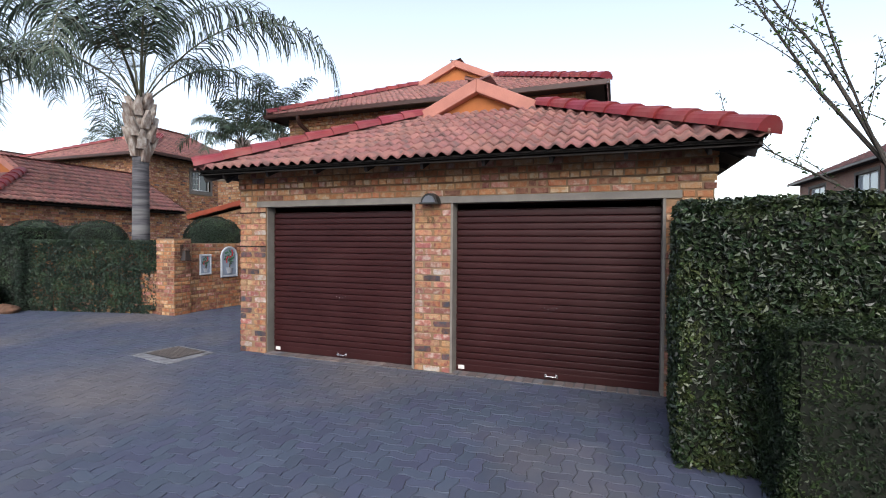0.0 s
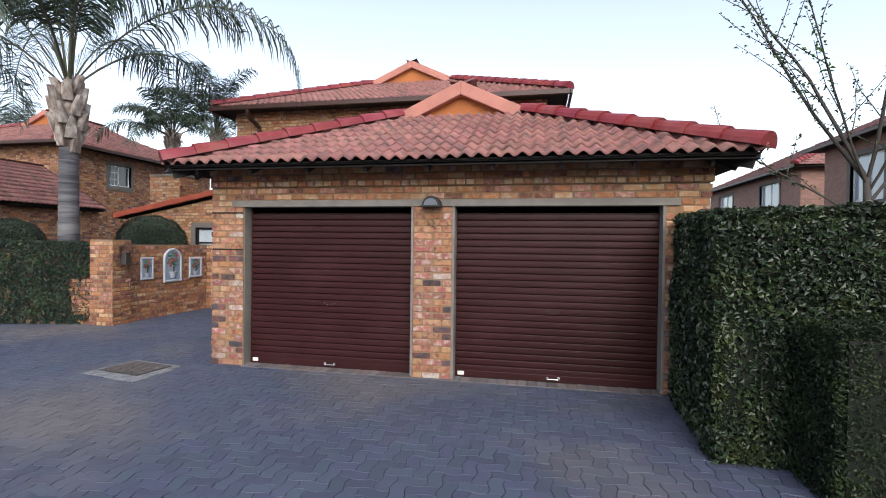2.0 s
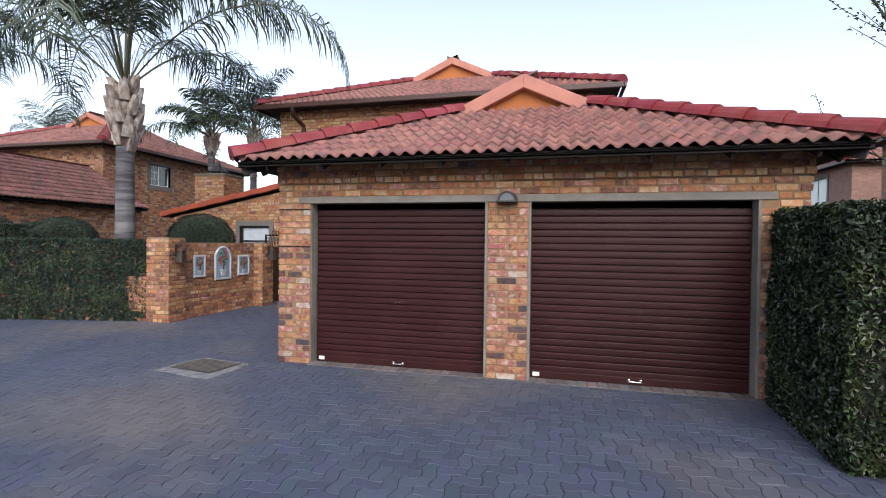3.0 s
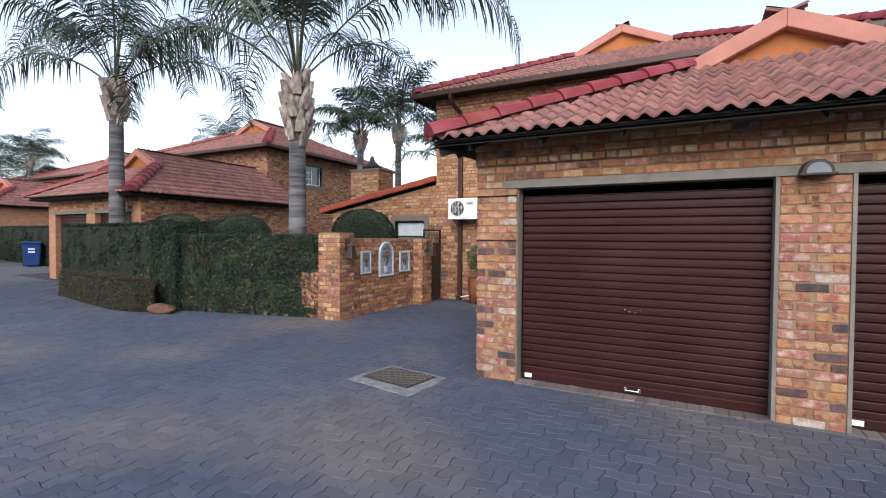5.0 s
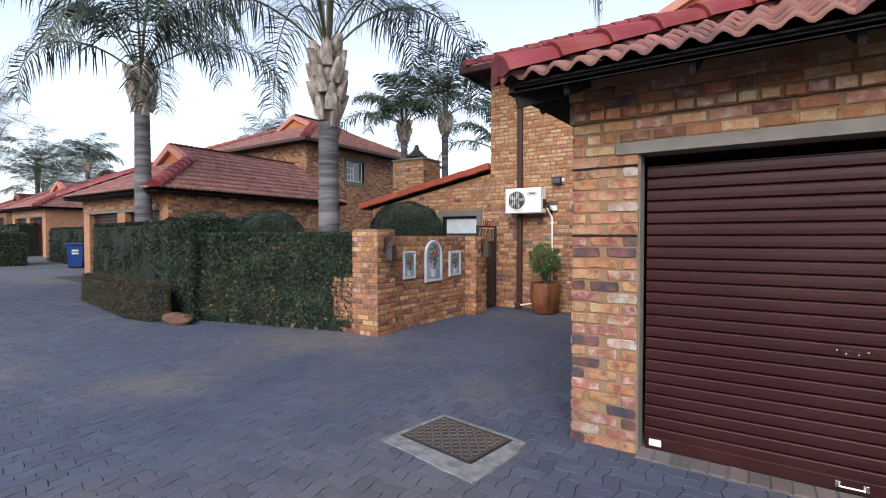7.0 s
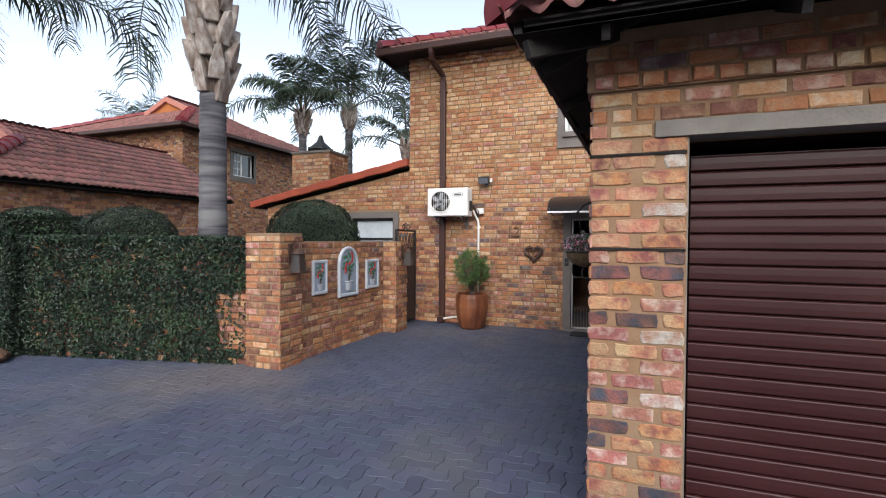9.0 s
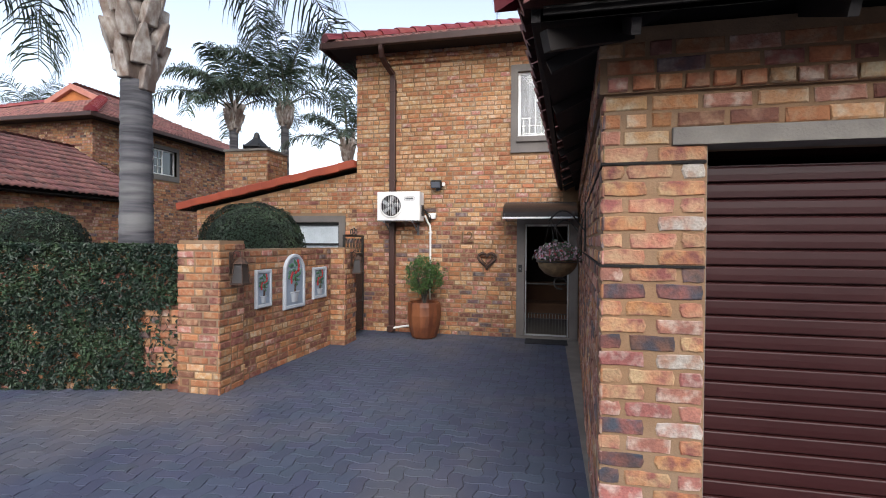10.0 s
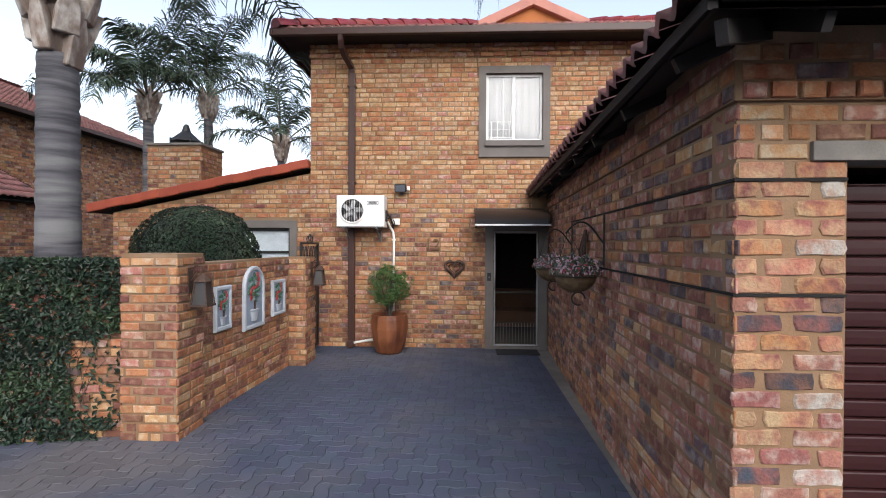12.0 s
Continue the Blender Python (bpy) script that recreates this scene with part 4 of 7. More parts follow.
palm((-10.28, 8.32, 0), 3.66, 5.15, 0.20, 0.168, "tall feather palm with a ringed grey trunk behind the ivy wall", 13, 5.8, 3, leaf_len=1.0, leaflets=74, boot_h=1.3, bulge=1.75, span=0.85, droop=2.6)
palm((-17.2, 8.36, 0.1), 4.75, 5.95, 0.22, 0.175, "tall feather palm in front of the neighbouring garage", 13, 4.9, 8, leaf_len=0.95, leaflets=60, boot_h=1.05, bulge=1.7, span=0.85, droop=2.6)
palm((-15.2, 16.8, 0), 5.3, 6.1, 0.16, 0.13, "smaller feather palm behind the lean-to roof", 16, 2.9, 11, leaf_len=0.66, leaflets=54, boot_h=0.6, hang=0.65, span=1.2, droop=1.5)
palm((-14.3, 18.3, 0), 5.75, 6.6, 0.16, 0.13, "smaller feather palm behind the lean-to roof", 16, 3.1, 14, leaf_len=0.68, leaflets=54, boot_h=0.6, hang=0.65, span=1.2, droop=1.5)
palm((-12.1, 18.6, 0), 4.5, 5.15, 0.14, 0.12, "feather palm farther back in the garden", 14, 2.6, 17, leaf_len=0.5, leaflets=42, boot_h=0.6, hang=0.6, span=1.2, droop=1.5)
palm((-59.5, 18.4, 0.9), 6.6, 7.3, 0.2, 0.17, "tall green palm beyond the far roofs", 15, 3.8, 21, leaf_len=0.95, leaflets=46, boot_h=0.6, hang=0.6, span=1.2, droop=1.5)
palm((-48.7, 18.5, 0.75), 6.2, 6.8, 0.2, 0.17, "bushy green palm beyond the far roofs", 16, 3.2, 23, leaf_len=0.95, leaflets=46, boot_h=0.6, hang=0.6, span=1.1, droop=1.6)


# ---------------------------------------------------------------- boundary wall with piers
boundary = thing("boundary_wall", (0, 0, 0), "brown and buff face-brick garden wall with two square piers", "garden wall")
PIER = (-9.475, -8.92, 8.07, 8.52)
bpier = part("pier", box((PIER[0] + 0.012, PIER[2] + 0.012, -0.04), (PIER[1] - 0.012, PIER[3], 1.735)), MORTAR, boundary)
WALLX = -9.01  # at the pier; the wall runs slightly out of square like the garage


def wall_x(y):
    return WALLX + SKEW * (y - PIER[3])


bwall = part("wall", box((-0.22, 0.002, -0.04), (-0.012, 10.80 - PIER[3], 1.63), 0, pose(WALLX, PIER[3], 0, 0, 0, -SKEW_DEG)), MORTAR, boundary)
GP = (-9.08, -8.65, 10.80, 11.28)
bpost = part("gate_pier", box((GP[0], GP[2] + 0.012, -0.04), (GP[1] - 0.012, GP[3] - 0.012, 1.63)), MORTAR, boundary)
IVY_A, IVY_B = (-12.75, 7.42), (-9.48, 8.18)
IVY_L = math.hypot(IVY_B[0] - IVY_A[0], IVY_B[1] - IVY_A[1])
IVY_DEG = math.degrees(math.atan2(IVY_B[1] - IVY_A[1], IVY_B[0] - IVY_A[0]))
ivywall = part("wall", box((0, 0.012, -0.04), (IVY_L, 0.22, 1.60), 0, pose(IVY_A[0], IVY_A[1], 0, 0, 0, IVY_DEG)), MORTAR, boundary)


def ivy():
    """Creeper over the wall's face and top; it thins out to bare brick near the pier."""
    t = thing("creeper", (IVY_A[0], IVY_A[1], 0), "dense dark green creeper clinging to the brick garden wall", "climbing plant")
    g = np.random.default_rng(21)
    base = pose(0, 0, 0, 0, 0, IVY_DEG)
    pts, nms = [], []
    for k in range(15500):
        u, z = g.random() * IVY_L, g.random() * 1.68
        q = noise.noise((u * 1.6, z * 1.6, 1.0)) + 0.5 * noise.noise((u * 5, z * 5, 2.0))
        bare = u - (IVY_L - 0.42) + 0.3 * q if 0.2 < z + 0.15 * q < 0.98 else u - (IVY_L - 0.05) + 0.12 * q
        if bare > 0 and g.random() < 0.9:
            continue
        if z < 0.1 and q > 0.1:
            continue
        out = 0.05 + 0.05 * q + g.uniform(-0.04, 0.03) + (0.03 if z > 1.4 else 0)
        pts.append(base @ Vector((u, -max(0.01, out), z)))
        nms.append(base @ Vector((0, -1, 0.25)))
    for k in range(2600):
        u, y = g.random() * IVY_L, g.random() * 0.4 - 0.08
        pts.append(base @ Vector((u, y, 1.64 + g.uniform(-0.04, 0.05))))
        nms.append((0, 0, 1))
    leaf_cloud("leaves", [tuple(p) for p in pts], [tuple(p) for p in nms], 0.062, LEAF_IVY, t, 22)
    bm = bmesh.new()
    r = random.Random(4)
    for k in range(26):
        u = r.uniform(0.2, IVY_L - 0.2)
        p, path = [u, 0.0], []
        for i in range(8):
            path.append(base @ Vector((min(max(p[0], 0.02), IVY_L - 0.02), -0.008, p[1])))
            p[0] += r.uniform(-0.12, 0.14)
            p[1] += r.uniform(0.12, 0.22)
        add_tube(bm, path, 0.0035, 5)
    ob = part("vine", bm, BARK, t)
    ob["kind"] = "stuff"


ivy()

# ---------------------------------------------------------------- hedges
hedge("tall clipped dark green hedge beside the garage door", [(0.84, 4.24), (4.6, 4.12), (4.6, 5.97), (1.0, 5.97), (0.93, 5.9)], 2.0, 3900, 0.056, LEAF, 0.05, 2, sides=(0, 3, 4), ragged=0.05)
hedge("low clipped green hedge in front of the tall one", [(1.36, 3.62), (4.6, 3.5), (4.6, 4.14), (1.36, 4.22)], 1.2, 6500, 0.03, LEAF_LOW, 0.025, 5, sides=(0, 3))
hedge("tall clipped dark green hedge block at the corner", [(-13.9, 7.25), (-12.78, 7.2), (-12.65, 8.1), (-13.9, 8.3)], 1.97, 1700, 0.06, LEAF_IVY, 0.06, 9, sides=(0, 1))
hedge("tall clipped dark green hedge along the road", [(-20.3, 8.35), (-13.9, 7.45), (-13.9, 8.3), (-20.3, 8.75)], 1.93, 1000, 0.07, LEAF_IVY, 0.07, 10, sides=(0, 3), base=0.02)
hedge("low brownish clipped hedge at the kerb", [(-17.9, 7.5), (-17.4, 7.05), (-14.2, 6.62), (-13.4, 6.7), (-13.1, 6.95), (-13.7, 7.2)], 0.68, 2600, 0.045, LEAF_DRY, 0.06, 12, base=0.03)
bush("rounded clipped dark green bush behind the garden wall", (-9.98, 10.2, 1.66), 0.84, 0.68, 0.68, 2600, 0.042, LEAF_IVY, 3)
bush("rounded clipped bush behind the hedge", (-13.1, 9.2, 1.6), 0.8, 0.7, 0.62, 1300, 0.05, LEAF_IVY, 31)
bush("rounded clipped bush behind the hedge", (-15.4, 9.0, 1.65), 0.95, 0.7, 0.6, 1100, 0.055, LEAF_IVY, 32)
bush("rounded clipped bush behind the hedge", (-14.3, 9.4, 1.5), 0.8, 0.7, 0.6, 1100, 0.055, LEAF_IVY, 33)


# ---------------------------------------------------------------- fittings of the house front
def text_mesh(name, body, size, depth, m, mat, parent=None):
    cu = bpy.data.curves.new(name, "FONT")
    cu.body, cu.size, cu.extrude, cu.align_x, cu.align_y = body, size, depth, "CENTER", "CENTER"
    tmp = bpy.data.objects.new(name + "_curve", cu)
    scene.collection.objects.link(tmp)
    dg = bpy.context.evaluated_depsgraph_get()
    me = bpy.data.meshes.new_from_object(tmp.evaluated_get(dg))
    bpy.data.objects.remove(tmp)
    bpy.data.curves.remove(cu)
    me.materials.clear()
    me.materials.append(mat)
    ob = new(name, me)
    ob.matrix_basis = m
    if parent:
        ob.parent = parent
    return ob


BRASS = plain("tarnished_brass", (0.15, 0.09, 0.045), 0.5, 0.4)
tagged(text_mesh("house_number", "12", 0.28, 0.012, pose(-6.85, HY0 - 0.024, 1.825, 90), BRASS), "brass house number 12 on the brick wall", "house number", "house numbers")
tagged(text_mesh("house_number", "12", 0.13, 0.006, pose(-1.92, GY0 - 0.018, 1.99, 90), BRASS), "small brass house number 12 on the garage pier", "house number", "house numbers")


def bulkhead_lamp(x, y, z):
    t = thing("wall_lamp", (x, y, z), "black half-round bulkhead lamp above the garage pier", "wall lamp")
    for nm, r, d, m, front in (("hood", 0.125, 0.11, BLACK, False), ("lens", 0.095, 0.125, GLASSGREY, True)):
        bm = bmesh.new()
        n = 14
        a = [bm.verts.new((r * math.cos(math.pi * k / n), 0.0, r * 1.05 * math.sin(math.pi * k / n))) for k in range(n + 1)]
        b = [bm.verts.new((r * 0.9 * math.cos(math.pi * k / n), -d, r * 0.95 * math.sin(math.pi * k / n))) for k in range(n + 1)]
        for k in range(n):
            bm.faces.new((a[k], a[k + 1], b[k + 1], b[k]))
        bm.faces.new(b)
        bm.faces.new(a[::-1])
        bm.faces.new((a[0], b[0], b[n], a[n]))
        part(nm, bm, m, t)
    part("rim", box((-0.13, -0.13, -0.018), (0.13, 0.0, 0.002), 0.004), BLACK, t)
    return t


GLASSGREY = glass("frosted_lens", (0.1, 0.11, 0.13), 0.3)
GLASSDIM = glass("dusty_lantern_glass", (0.035, 0.03, 0.028), 0.35)
bulkhead_lamp(-1.90, GY0 - 0.012, 2.215)


def ac_unit():
    t = thing("air_conditioner", (-8.05, HY0 - 0.27, 2.12), "white outdoor air-conditioner unit on wall brackets", "air conditioner")
    part("body", box((-0.41, -0.16, 0), (0.41, 0.14, 0.54), 0.018), WHITE, t)
    bm = bmesh.new()
    n = 40
    ring = [[bm.verts.new((-0.14 + r * math.cos(math.tau * k / n), y, 0.28 + r * math.sin(math.tau * k / n))) for k in range(n)] for r, y in ((0.225, -0.162), (0.215, -0.175), (0.195, -0.175), (0.19, -0.162))]
    for a, b in zip(ring, ring[1:]):
        for k in range(n):
            bm.faces.new((a[k], a[(k + 1) % n], b[(k + 1) % n], b[k]))
    part("fan_ring", bm, WHITE, t)
    bm = bmesh.new()
    bm.faces.new([bm.verts.new((-0.14 + 0.192 * math.cos(math.tau * k / n), -0.164, 0.28 + 0.192 * math.sin(math.tau * k / n))) for k in range(n)][::-1])
    bmesh.ops.solidify(bm, geom=bm.faces[:], thickness=0.002)
    part("fan_opening", bm, GREYPLASTIC, t)
    for k in range(5):
        az = k * 72
        part("fan_blade", box((0.03, -0.001, -0.05), (0.17, 0.004, 0.05), 0.001, pose(-0.14, -0.168, 0.28) @ pose(0, 0, 0, 0, az, 0) @ pose(0, 0, 0, 14, 0, 0)), FANGREY, t)
    for k in range(9):
        x = -0.14 - 0.176 + k * 0.044
        h = math.sqrt(max(0.0, 0.2 ** 2 - (x + 0.14) ** 2))
        part("grille_bar", tube([(x, -0.178, 0.28 - h), (x, -0.181, 0.28), (x, -0.178, 0.28 + h)], 0.0035, 6), WHITE, t)
    bm = bmesh.new()
    for lo, hi in (((0.12, -0.167, 0.375), (0.30, -0.16, 0.383)), ((0.12, -0.167, 0.432), (0.30, -0.16, 0.44)), ((0.112, -0.167, 0.381), (0.12, -0.16, 0.434)), ((0.30, -0.167, 0.381), (0.308, -0.16, 0.434)), ((0.14, -0.167, 0.395), (0.28, -0.16, 0.42))):
        add_box(bm, lo, hi)
    part("badge", bm, GREYPLASTIC, t, "dark outlined maker's badge")
    part("side_grip", box((0.408, -0.05, 0.1), (0.43, 0.08, 0.3), 0.008), BLACK, t)
    part("plinth_strip", box((-0.39, -0.165, 0.0), (0.39, -0.158, 0.012)), GREYPLASTIC, t)
    for x in (-0.27, 0.27):
        b = part("bracket", box((x - 0.02, -0.16, -0.03), (x + 0.02, 0.26, -0.002), 0.003), GREYPLASTIC, t, "steel wall bracket")
        part("brace", tube([(x, 0.25, -0.22), (x, -0.1, -0.03)], 0.012, 6), GREYPLASTIC, b)
        part("mount", box((x - 0.02, 0.245, -0.25), (x + 0.02, 0.268, 0.0), 0.003), GREYPLASTIC, b)
    part("cable_bunch", tube([(0.42, 0.05, 0.22), (0.47, 0.02, 0.2), (0.5, 0.05, 0.12), (0.5, 0.18, 0.06), (0.5, 0.24, 0.0)], 0.018, 8), BLACK, t, "black insulated pipes")
    part("cable", tube([(0.42, 0.08, 0.16), (0.52, 0.02, 0.15), (0.54, 0.15, 0.1), (0.5, 0.24, 0.0)], 0.009, 6), BLACK, t)
    return t


GREYPLASTIC = plain("grey_plastic", (0.13, 0.135, 0.14), 0.5, bump=0.05)
FANGREY = plain("pale_grey_fan", (0.24, 0.25, 0.26), 0.5, bump=0.05)
ac_unit()
t = thing("junction_box", (-7.51, HY0 - 0.005, 2.23), "small white electrical junction box on the wall", "junction box")
part("body", box((-0.075, -0.06, -0.055), (0.075, 0.012, 0.055), 0.008), WHITE, t)
part("cover", box((-0.065, -0.066, -0.045), (0.065, -0.059, 0.045), 0.003), WHITE, t)
t = thing("conduit", (-7.55, HY0 - 0.03, 0), "white plastic pipe running down behind the potted shrub", "pipe")
part("pipe", tube([(-0.10, 0, 2.24), (-0.06, 0, 2.15), (0, 0, 2.05), (0.012, 0, 1.95), (0.012, 0, 0.35)], 0.02, 10), WHITE, t, smooth=True)
for z in (1.9, 1.2):
    part("clip", box((-0.02, -0.026, z), (0.045, 0.03, z + 0.025), 0.004), WHITE, t)


def floodlight():
    t = thing("floodlight", (-7.41, HY0 - 0.002, 2.80), "small grey wall-mounted floodlight", "floodlight")
    part("base", box((-0.02, -0.05, -0.1), (0.04, 0.012, -0.04), 0.006), GREYPLASTIC, t)
    part("housing", box((-0.1, -0.07, -0.065), (0.1, 0.03, 0.075), 0.015, pose(0, -0.1, 0.02, 18)), BLACK, t)
    part("glass", box((-0.085, -0.076, -0.05), (0.085, -0.069, 0.06), 0.003, pose(0, -0.1, 0.02, 18)), GLASSGREY, t)
    part("sensor", box((0.11, -0.12, -0.02), (0.16, -0.04, 0.05), 0.01), WHITE, t)
    part("arm", tube([(0.03, -0.02, -0.06), (0.10, -0.06, -0.02), (0.13, -0.08, 0)], 0.012, 6), GREYPLASTIC, t)


floodlight()


def downpipe():
    t = thing("downpipe", (-8.285, HY0 - 0.06, 0), "brown square metal rainwater downpipe with swan neck", "downpipe")
    part("pipe", box((-0.055, -0.045, 0.10), (0.055, 0.045, 4.84), 0.01), GUTTER, t)
    part("swan_neck", tube([(0.0, 0, 4.80), (0.0, -0.02, 4.93), (-0.08, -0.26, 5.08), (-0.09, -0.38, 5.15), (-0.09, -0.43, 5.25), (-0.09, -0.43, 5.345)], 0.058, 4), GUTTER, t)
    part("shoe", box((-0.06, -0.13, 0.02), (0.06, 0.045, 0.13), 0.01), GUTTER, t)
    for z in (0.9, 2.9, 4.6):
        part("strap", box((-0.075, -0.05, z), (0.075, 0.055, z + 0.03), 0.003), GUTTER, t)
    return t


downpipe()
t = thing("drain_pipe", (-8.1, HY0 - 0.12, 0.14), "thin white waste pipe leaving the downpipe", "pipe")
part("pipe", tube([(-0.14, 0, -0.05), (0.1, -0.03, 0.0), (0.42, -0.08, 0.05), (0.47, -0.08, 0.03), (0.475, -0.08, -0.12)], 0.02, 8), WHITE, t)


# pot and shrub
POT = (-7.55, 11.80)
t = thing("plant_pot", (POT[0], POT[1], 0), "large rust-brown glazed hexagonal plant pot", "plant pot")
bm = bmesh.new()
add_lathe(bm, [(0.20, 0.0), (0.23, 0.03), (0.285, 0.22), (0.315, 0.42), (0.31, 0.58), (0.30, 0.64), (0.285, 0.655), (0.27, 0.64), (0.265, 0.56)], (0, 0, 0), 12)
part("body", bm, POTRUST, t)
bm = bmesh.new()
add_lathe(bm, [(0.265, 0.565), (0.26, 0.58), (0.1, 0.595)], (0, 0, 0), 12)
part("soil", bm, SOIL, t, "dark potting soil")


def shrub():
    t = thing("shrub", (POT[0], POT[1], 0.585), "small bushy green shrub growing in the rust pot", "shrub")
    r = random.Random(12)
    tips = []
    for k in range(9):
        az = k * 0.7 + r.uniform(-0.2, 0.2)
        reach = r.uniform(0.12, 0.26)
        pts = [Vector((0, 0, -0.02))]
        for i in range(1, 6):
            f = i / 5
            pts.append(Vector((math.cos(az) * reach * f ** 1.3 + r.uniform(-0.02, 0.02), math.sin(az) * reach * f ** 1.3 + r.uniform(-0.02, 0.02), 0.62 * f * r.uniform(0.9, 1.05))))
        part("stem", tube(pts, [0.016 * (1 - 0.7 * i / 5) for i in range(6)], 6), BARK, t)
        tips += pts[3:]
    g = np.random.default_rng(5)
    pts, nms = [], []
    for k in range(3600):
        d = g.normal(0, 1, 3)
        d /= np.linalg.norm(d)
        rad = 0.62 + 0.5 * g.random() ** 0.6 + 0.28 * noise.noise((d[0] * 2.4, d[1] * 2.4, d[2] * 2.4))
        p = (d[0] * 0.33 * rad, d[1] * 0.33 * rad, 0.55 + d[2] * 0.31 * rad)
        if noise.noise((p[0] * 7, p[1] * 7, p[2] * 7)) < -0.08:
            continue
        pts.append(p)
        nms.append(d)
    leaf_cloud("leaves", pts, nms, 0.052, LEAF_BRIGHT, t, 6, aspect=0.42)


shrub()


def heart():
    t = thing("heart_wreath", (-6.46, HY0 - 0.022, 1.41), "brown woven twig heart hanging on the brick wall", "wreath")
    for q, (sc, rad) in enumerate(((1.0, 0.02), (0.9, 0.016), (0.6, 0.011))):
        pts = []
        for i in range(33):
            a = math.tau * i / 32
            x = 16 * math.sin(a) ** 3
            z = 13 * math.cos(a) - 5 * math.cos(2 * a) - 2 * math.cos(3 * a) - math.cos(4 * a)
            pts.append((x * 0.0103 * sc, -0.012 * math.sin(a * 6 + q) - 0.012 * q, z * 0.0103 * sc + 0.01))
        part("hoop", tube(pts, rad, 7), RUSTIRON, t)
    return t


heart()

# awning over the front door
AWN = plain("dark_polycarbonate", (0.03, 0.024, 0.022), 0.35, bump=0.05)
t = thing("door_canopy", (-5.50, HY0, 2.13), "dark brown curved canopy over the front door", "canopy")
bm = bmesh.new()
n = 10
outer, inner = [], []
for i in range(n + 1):
    a = math.pi / 2 * i / n
    y, z = -0.66 * math.sin(a), 0.04 + 0.28 * math.cos(a)
    outer.append([bm.verts.new((x, y, z)) for x in (-0.62, 0.61)])
    inner.append([bm.verts.new((x, y * 0.985 + 0.001, z - 0.012)) for x in (-0.62, 0.61)])
for i in range(n):
    bm.faces.new((outer[i][0], outer[i + 1][0], outer[i + 1][1], outer[i][1]))
    bm.faces.new((inner[i][1], inner[i + 1][1], inner[i + 1][0], inner[i][0]))
    for s in (0, 1):
        bm.faces.new((outer[i][s], inner[i][s], inner[i + 1][s], outer[i + 1][s]))
part("sheet", bm, AWN, t, smooth=True)
part("front_strip", box((-0.62, -0.675, 0.01), (0.61, -0.65, 0.04), 0.004), ALU, t, "pale aluminium front strip")
part("wall_strip", box((-0.62, -0.02, 0.29), (0.61, 0.0, 0.34), 0.004), AWN, t)
for x in (-0.60, 0.57):
    pts = [(x + 0.01, -0.66 * math.sin(math.pi / 2 * i / 8), 0.02 + 0.28 * math.cos(math.pi / 2 * i / 8)) for i in range(9)]
    b = part("bracket", tube(pts, 0.014, 6), BLACK, t)
    part("stay", tube([(x + 0.01, -0.005, 0.0), (x + 0.01, -0.64, 0.02)], 0.012, 6), BLACK, b)

# front door: grey surround, white security screen, hall behind painted dark as unlit
bm = bmesh.new()
for lo, hi in (((-5.918, HY0 - 0.03, 0), (FDOOR[0], HY0 + 0.12, 2.2)), ((FDOOR[1], HY0 - 0.03, 0), (-4.835, HY0 + 0.12, 2.2)), ((FDOOR[0], HY0 - 0.03, FDOOR[3]), (FDOOR[1], HY0 + 0.12, 2.2))):
    add_box(bm, lo, hi, 0.006)
part("door_surround", bm, GREYPAINT, house, "dark grey plaster door surround")
part("door_step", box((-5.918, HY0 - 0.05, -0.02), (-4.835, HY0 + 0.24, 0.05), 0.005), GREYPAINT, house)
DULLALU = plain("dull_aluminium", (0.36, 0.36, 0.36), 0.4, 0.4, bump=0.02)
DIMBAR = plain("dim_grey_bar", (0.2, 0.19, 0.18), 0.6)
t = thing("screen_door", (-5.38, HY0 + 0.02, 0.05), "white-framed aluminium security screen door, dark room behind", "door")
for nm, lo, hi in (("stile", (-0.385, -0.02, 0.0), (-0.36, 0.02, 2.02)), ("stile", (0.36, -0.02, 0.0), (0.385, 0.02, 2.02)), ("rail", (-0.35, -0.018, 1.985), (0.35, 0.018, 2.02)), ("rail", (-0.35, -0.018, 0.0), (0.35, 0.018, 0.03))):
    part(nm, box(lo, hi, 0.004), DULLALU, t)
part("mid_rail", box((-0.35, -0.012, 0.93), (0.35, 0.012, 0.955), 0.003), BLACK, t)
for k in range(13):
    x = -0.32 + k * 0.0535
    part("bar", box((x - 0.004, -0.006, 0.03), (x + 0.004, 0.006, 0.40), 0.001), DIMBAR, t)
part("bar_rail", box((-0.35, -0.008, 0.40), (0.35, 0.008, 0.412), 0.002), BLACK, t)
part("handle", box((-0.372, -0.06, 1.0), (-0.355, -0.02, 1.18), 0.006), BLACK, t, "black lever handle")
t = thing("doorbell", (-5.85, HY0 - 0.03, 1.27), "small dark intercom button beside the door", "doorbell")
part("body", box((-0.035, -0.02, -0.07), (0.035, 0.002, 0.07), 0.006), BLACK, t)
part("button", box((-0.012, -0.026, -0.02), (0.012, -0.019, 0.005), 0.003), GREYPLASTIC, t)
t = thing("doormat", (-5.38, HY0 - 0.30, 0.002), "dark grey rubber-backed doormat on the paving", "doormat")
part("mat", box((-0.36, -0.2, 0.0), (0.36, 0.2, 0.016), 0.006), plain("mat_fibre", (0.02, 0.02, 0.024), 0.95, bump=0.8), t)
# Hall walls and floor: the room's gloom is put into their near-black colours.
part("hall_screen", box((-7.4, HY0 + 2.4, 0), (-4.2, HY0 + 2.5, 2.6)), plain("hall_shade_wall", (0.03, 0.022, 0.018), 0.9), house)
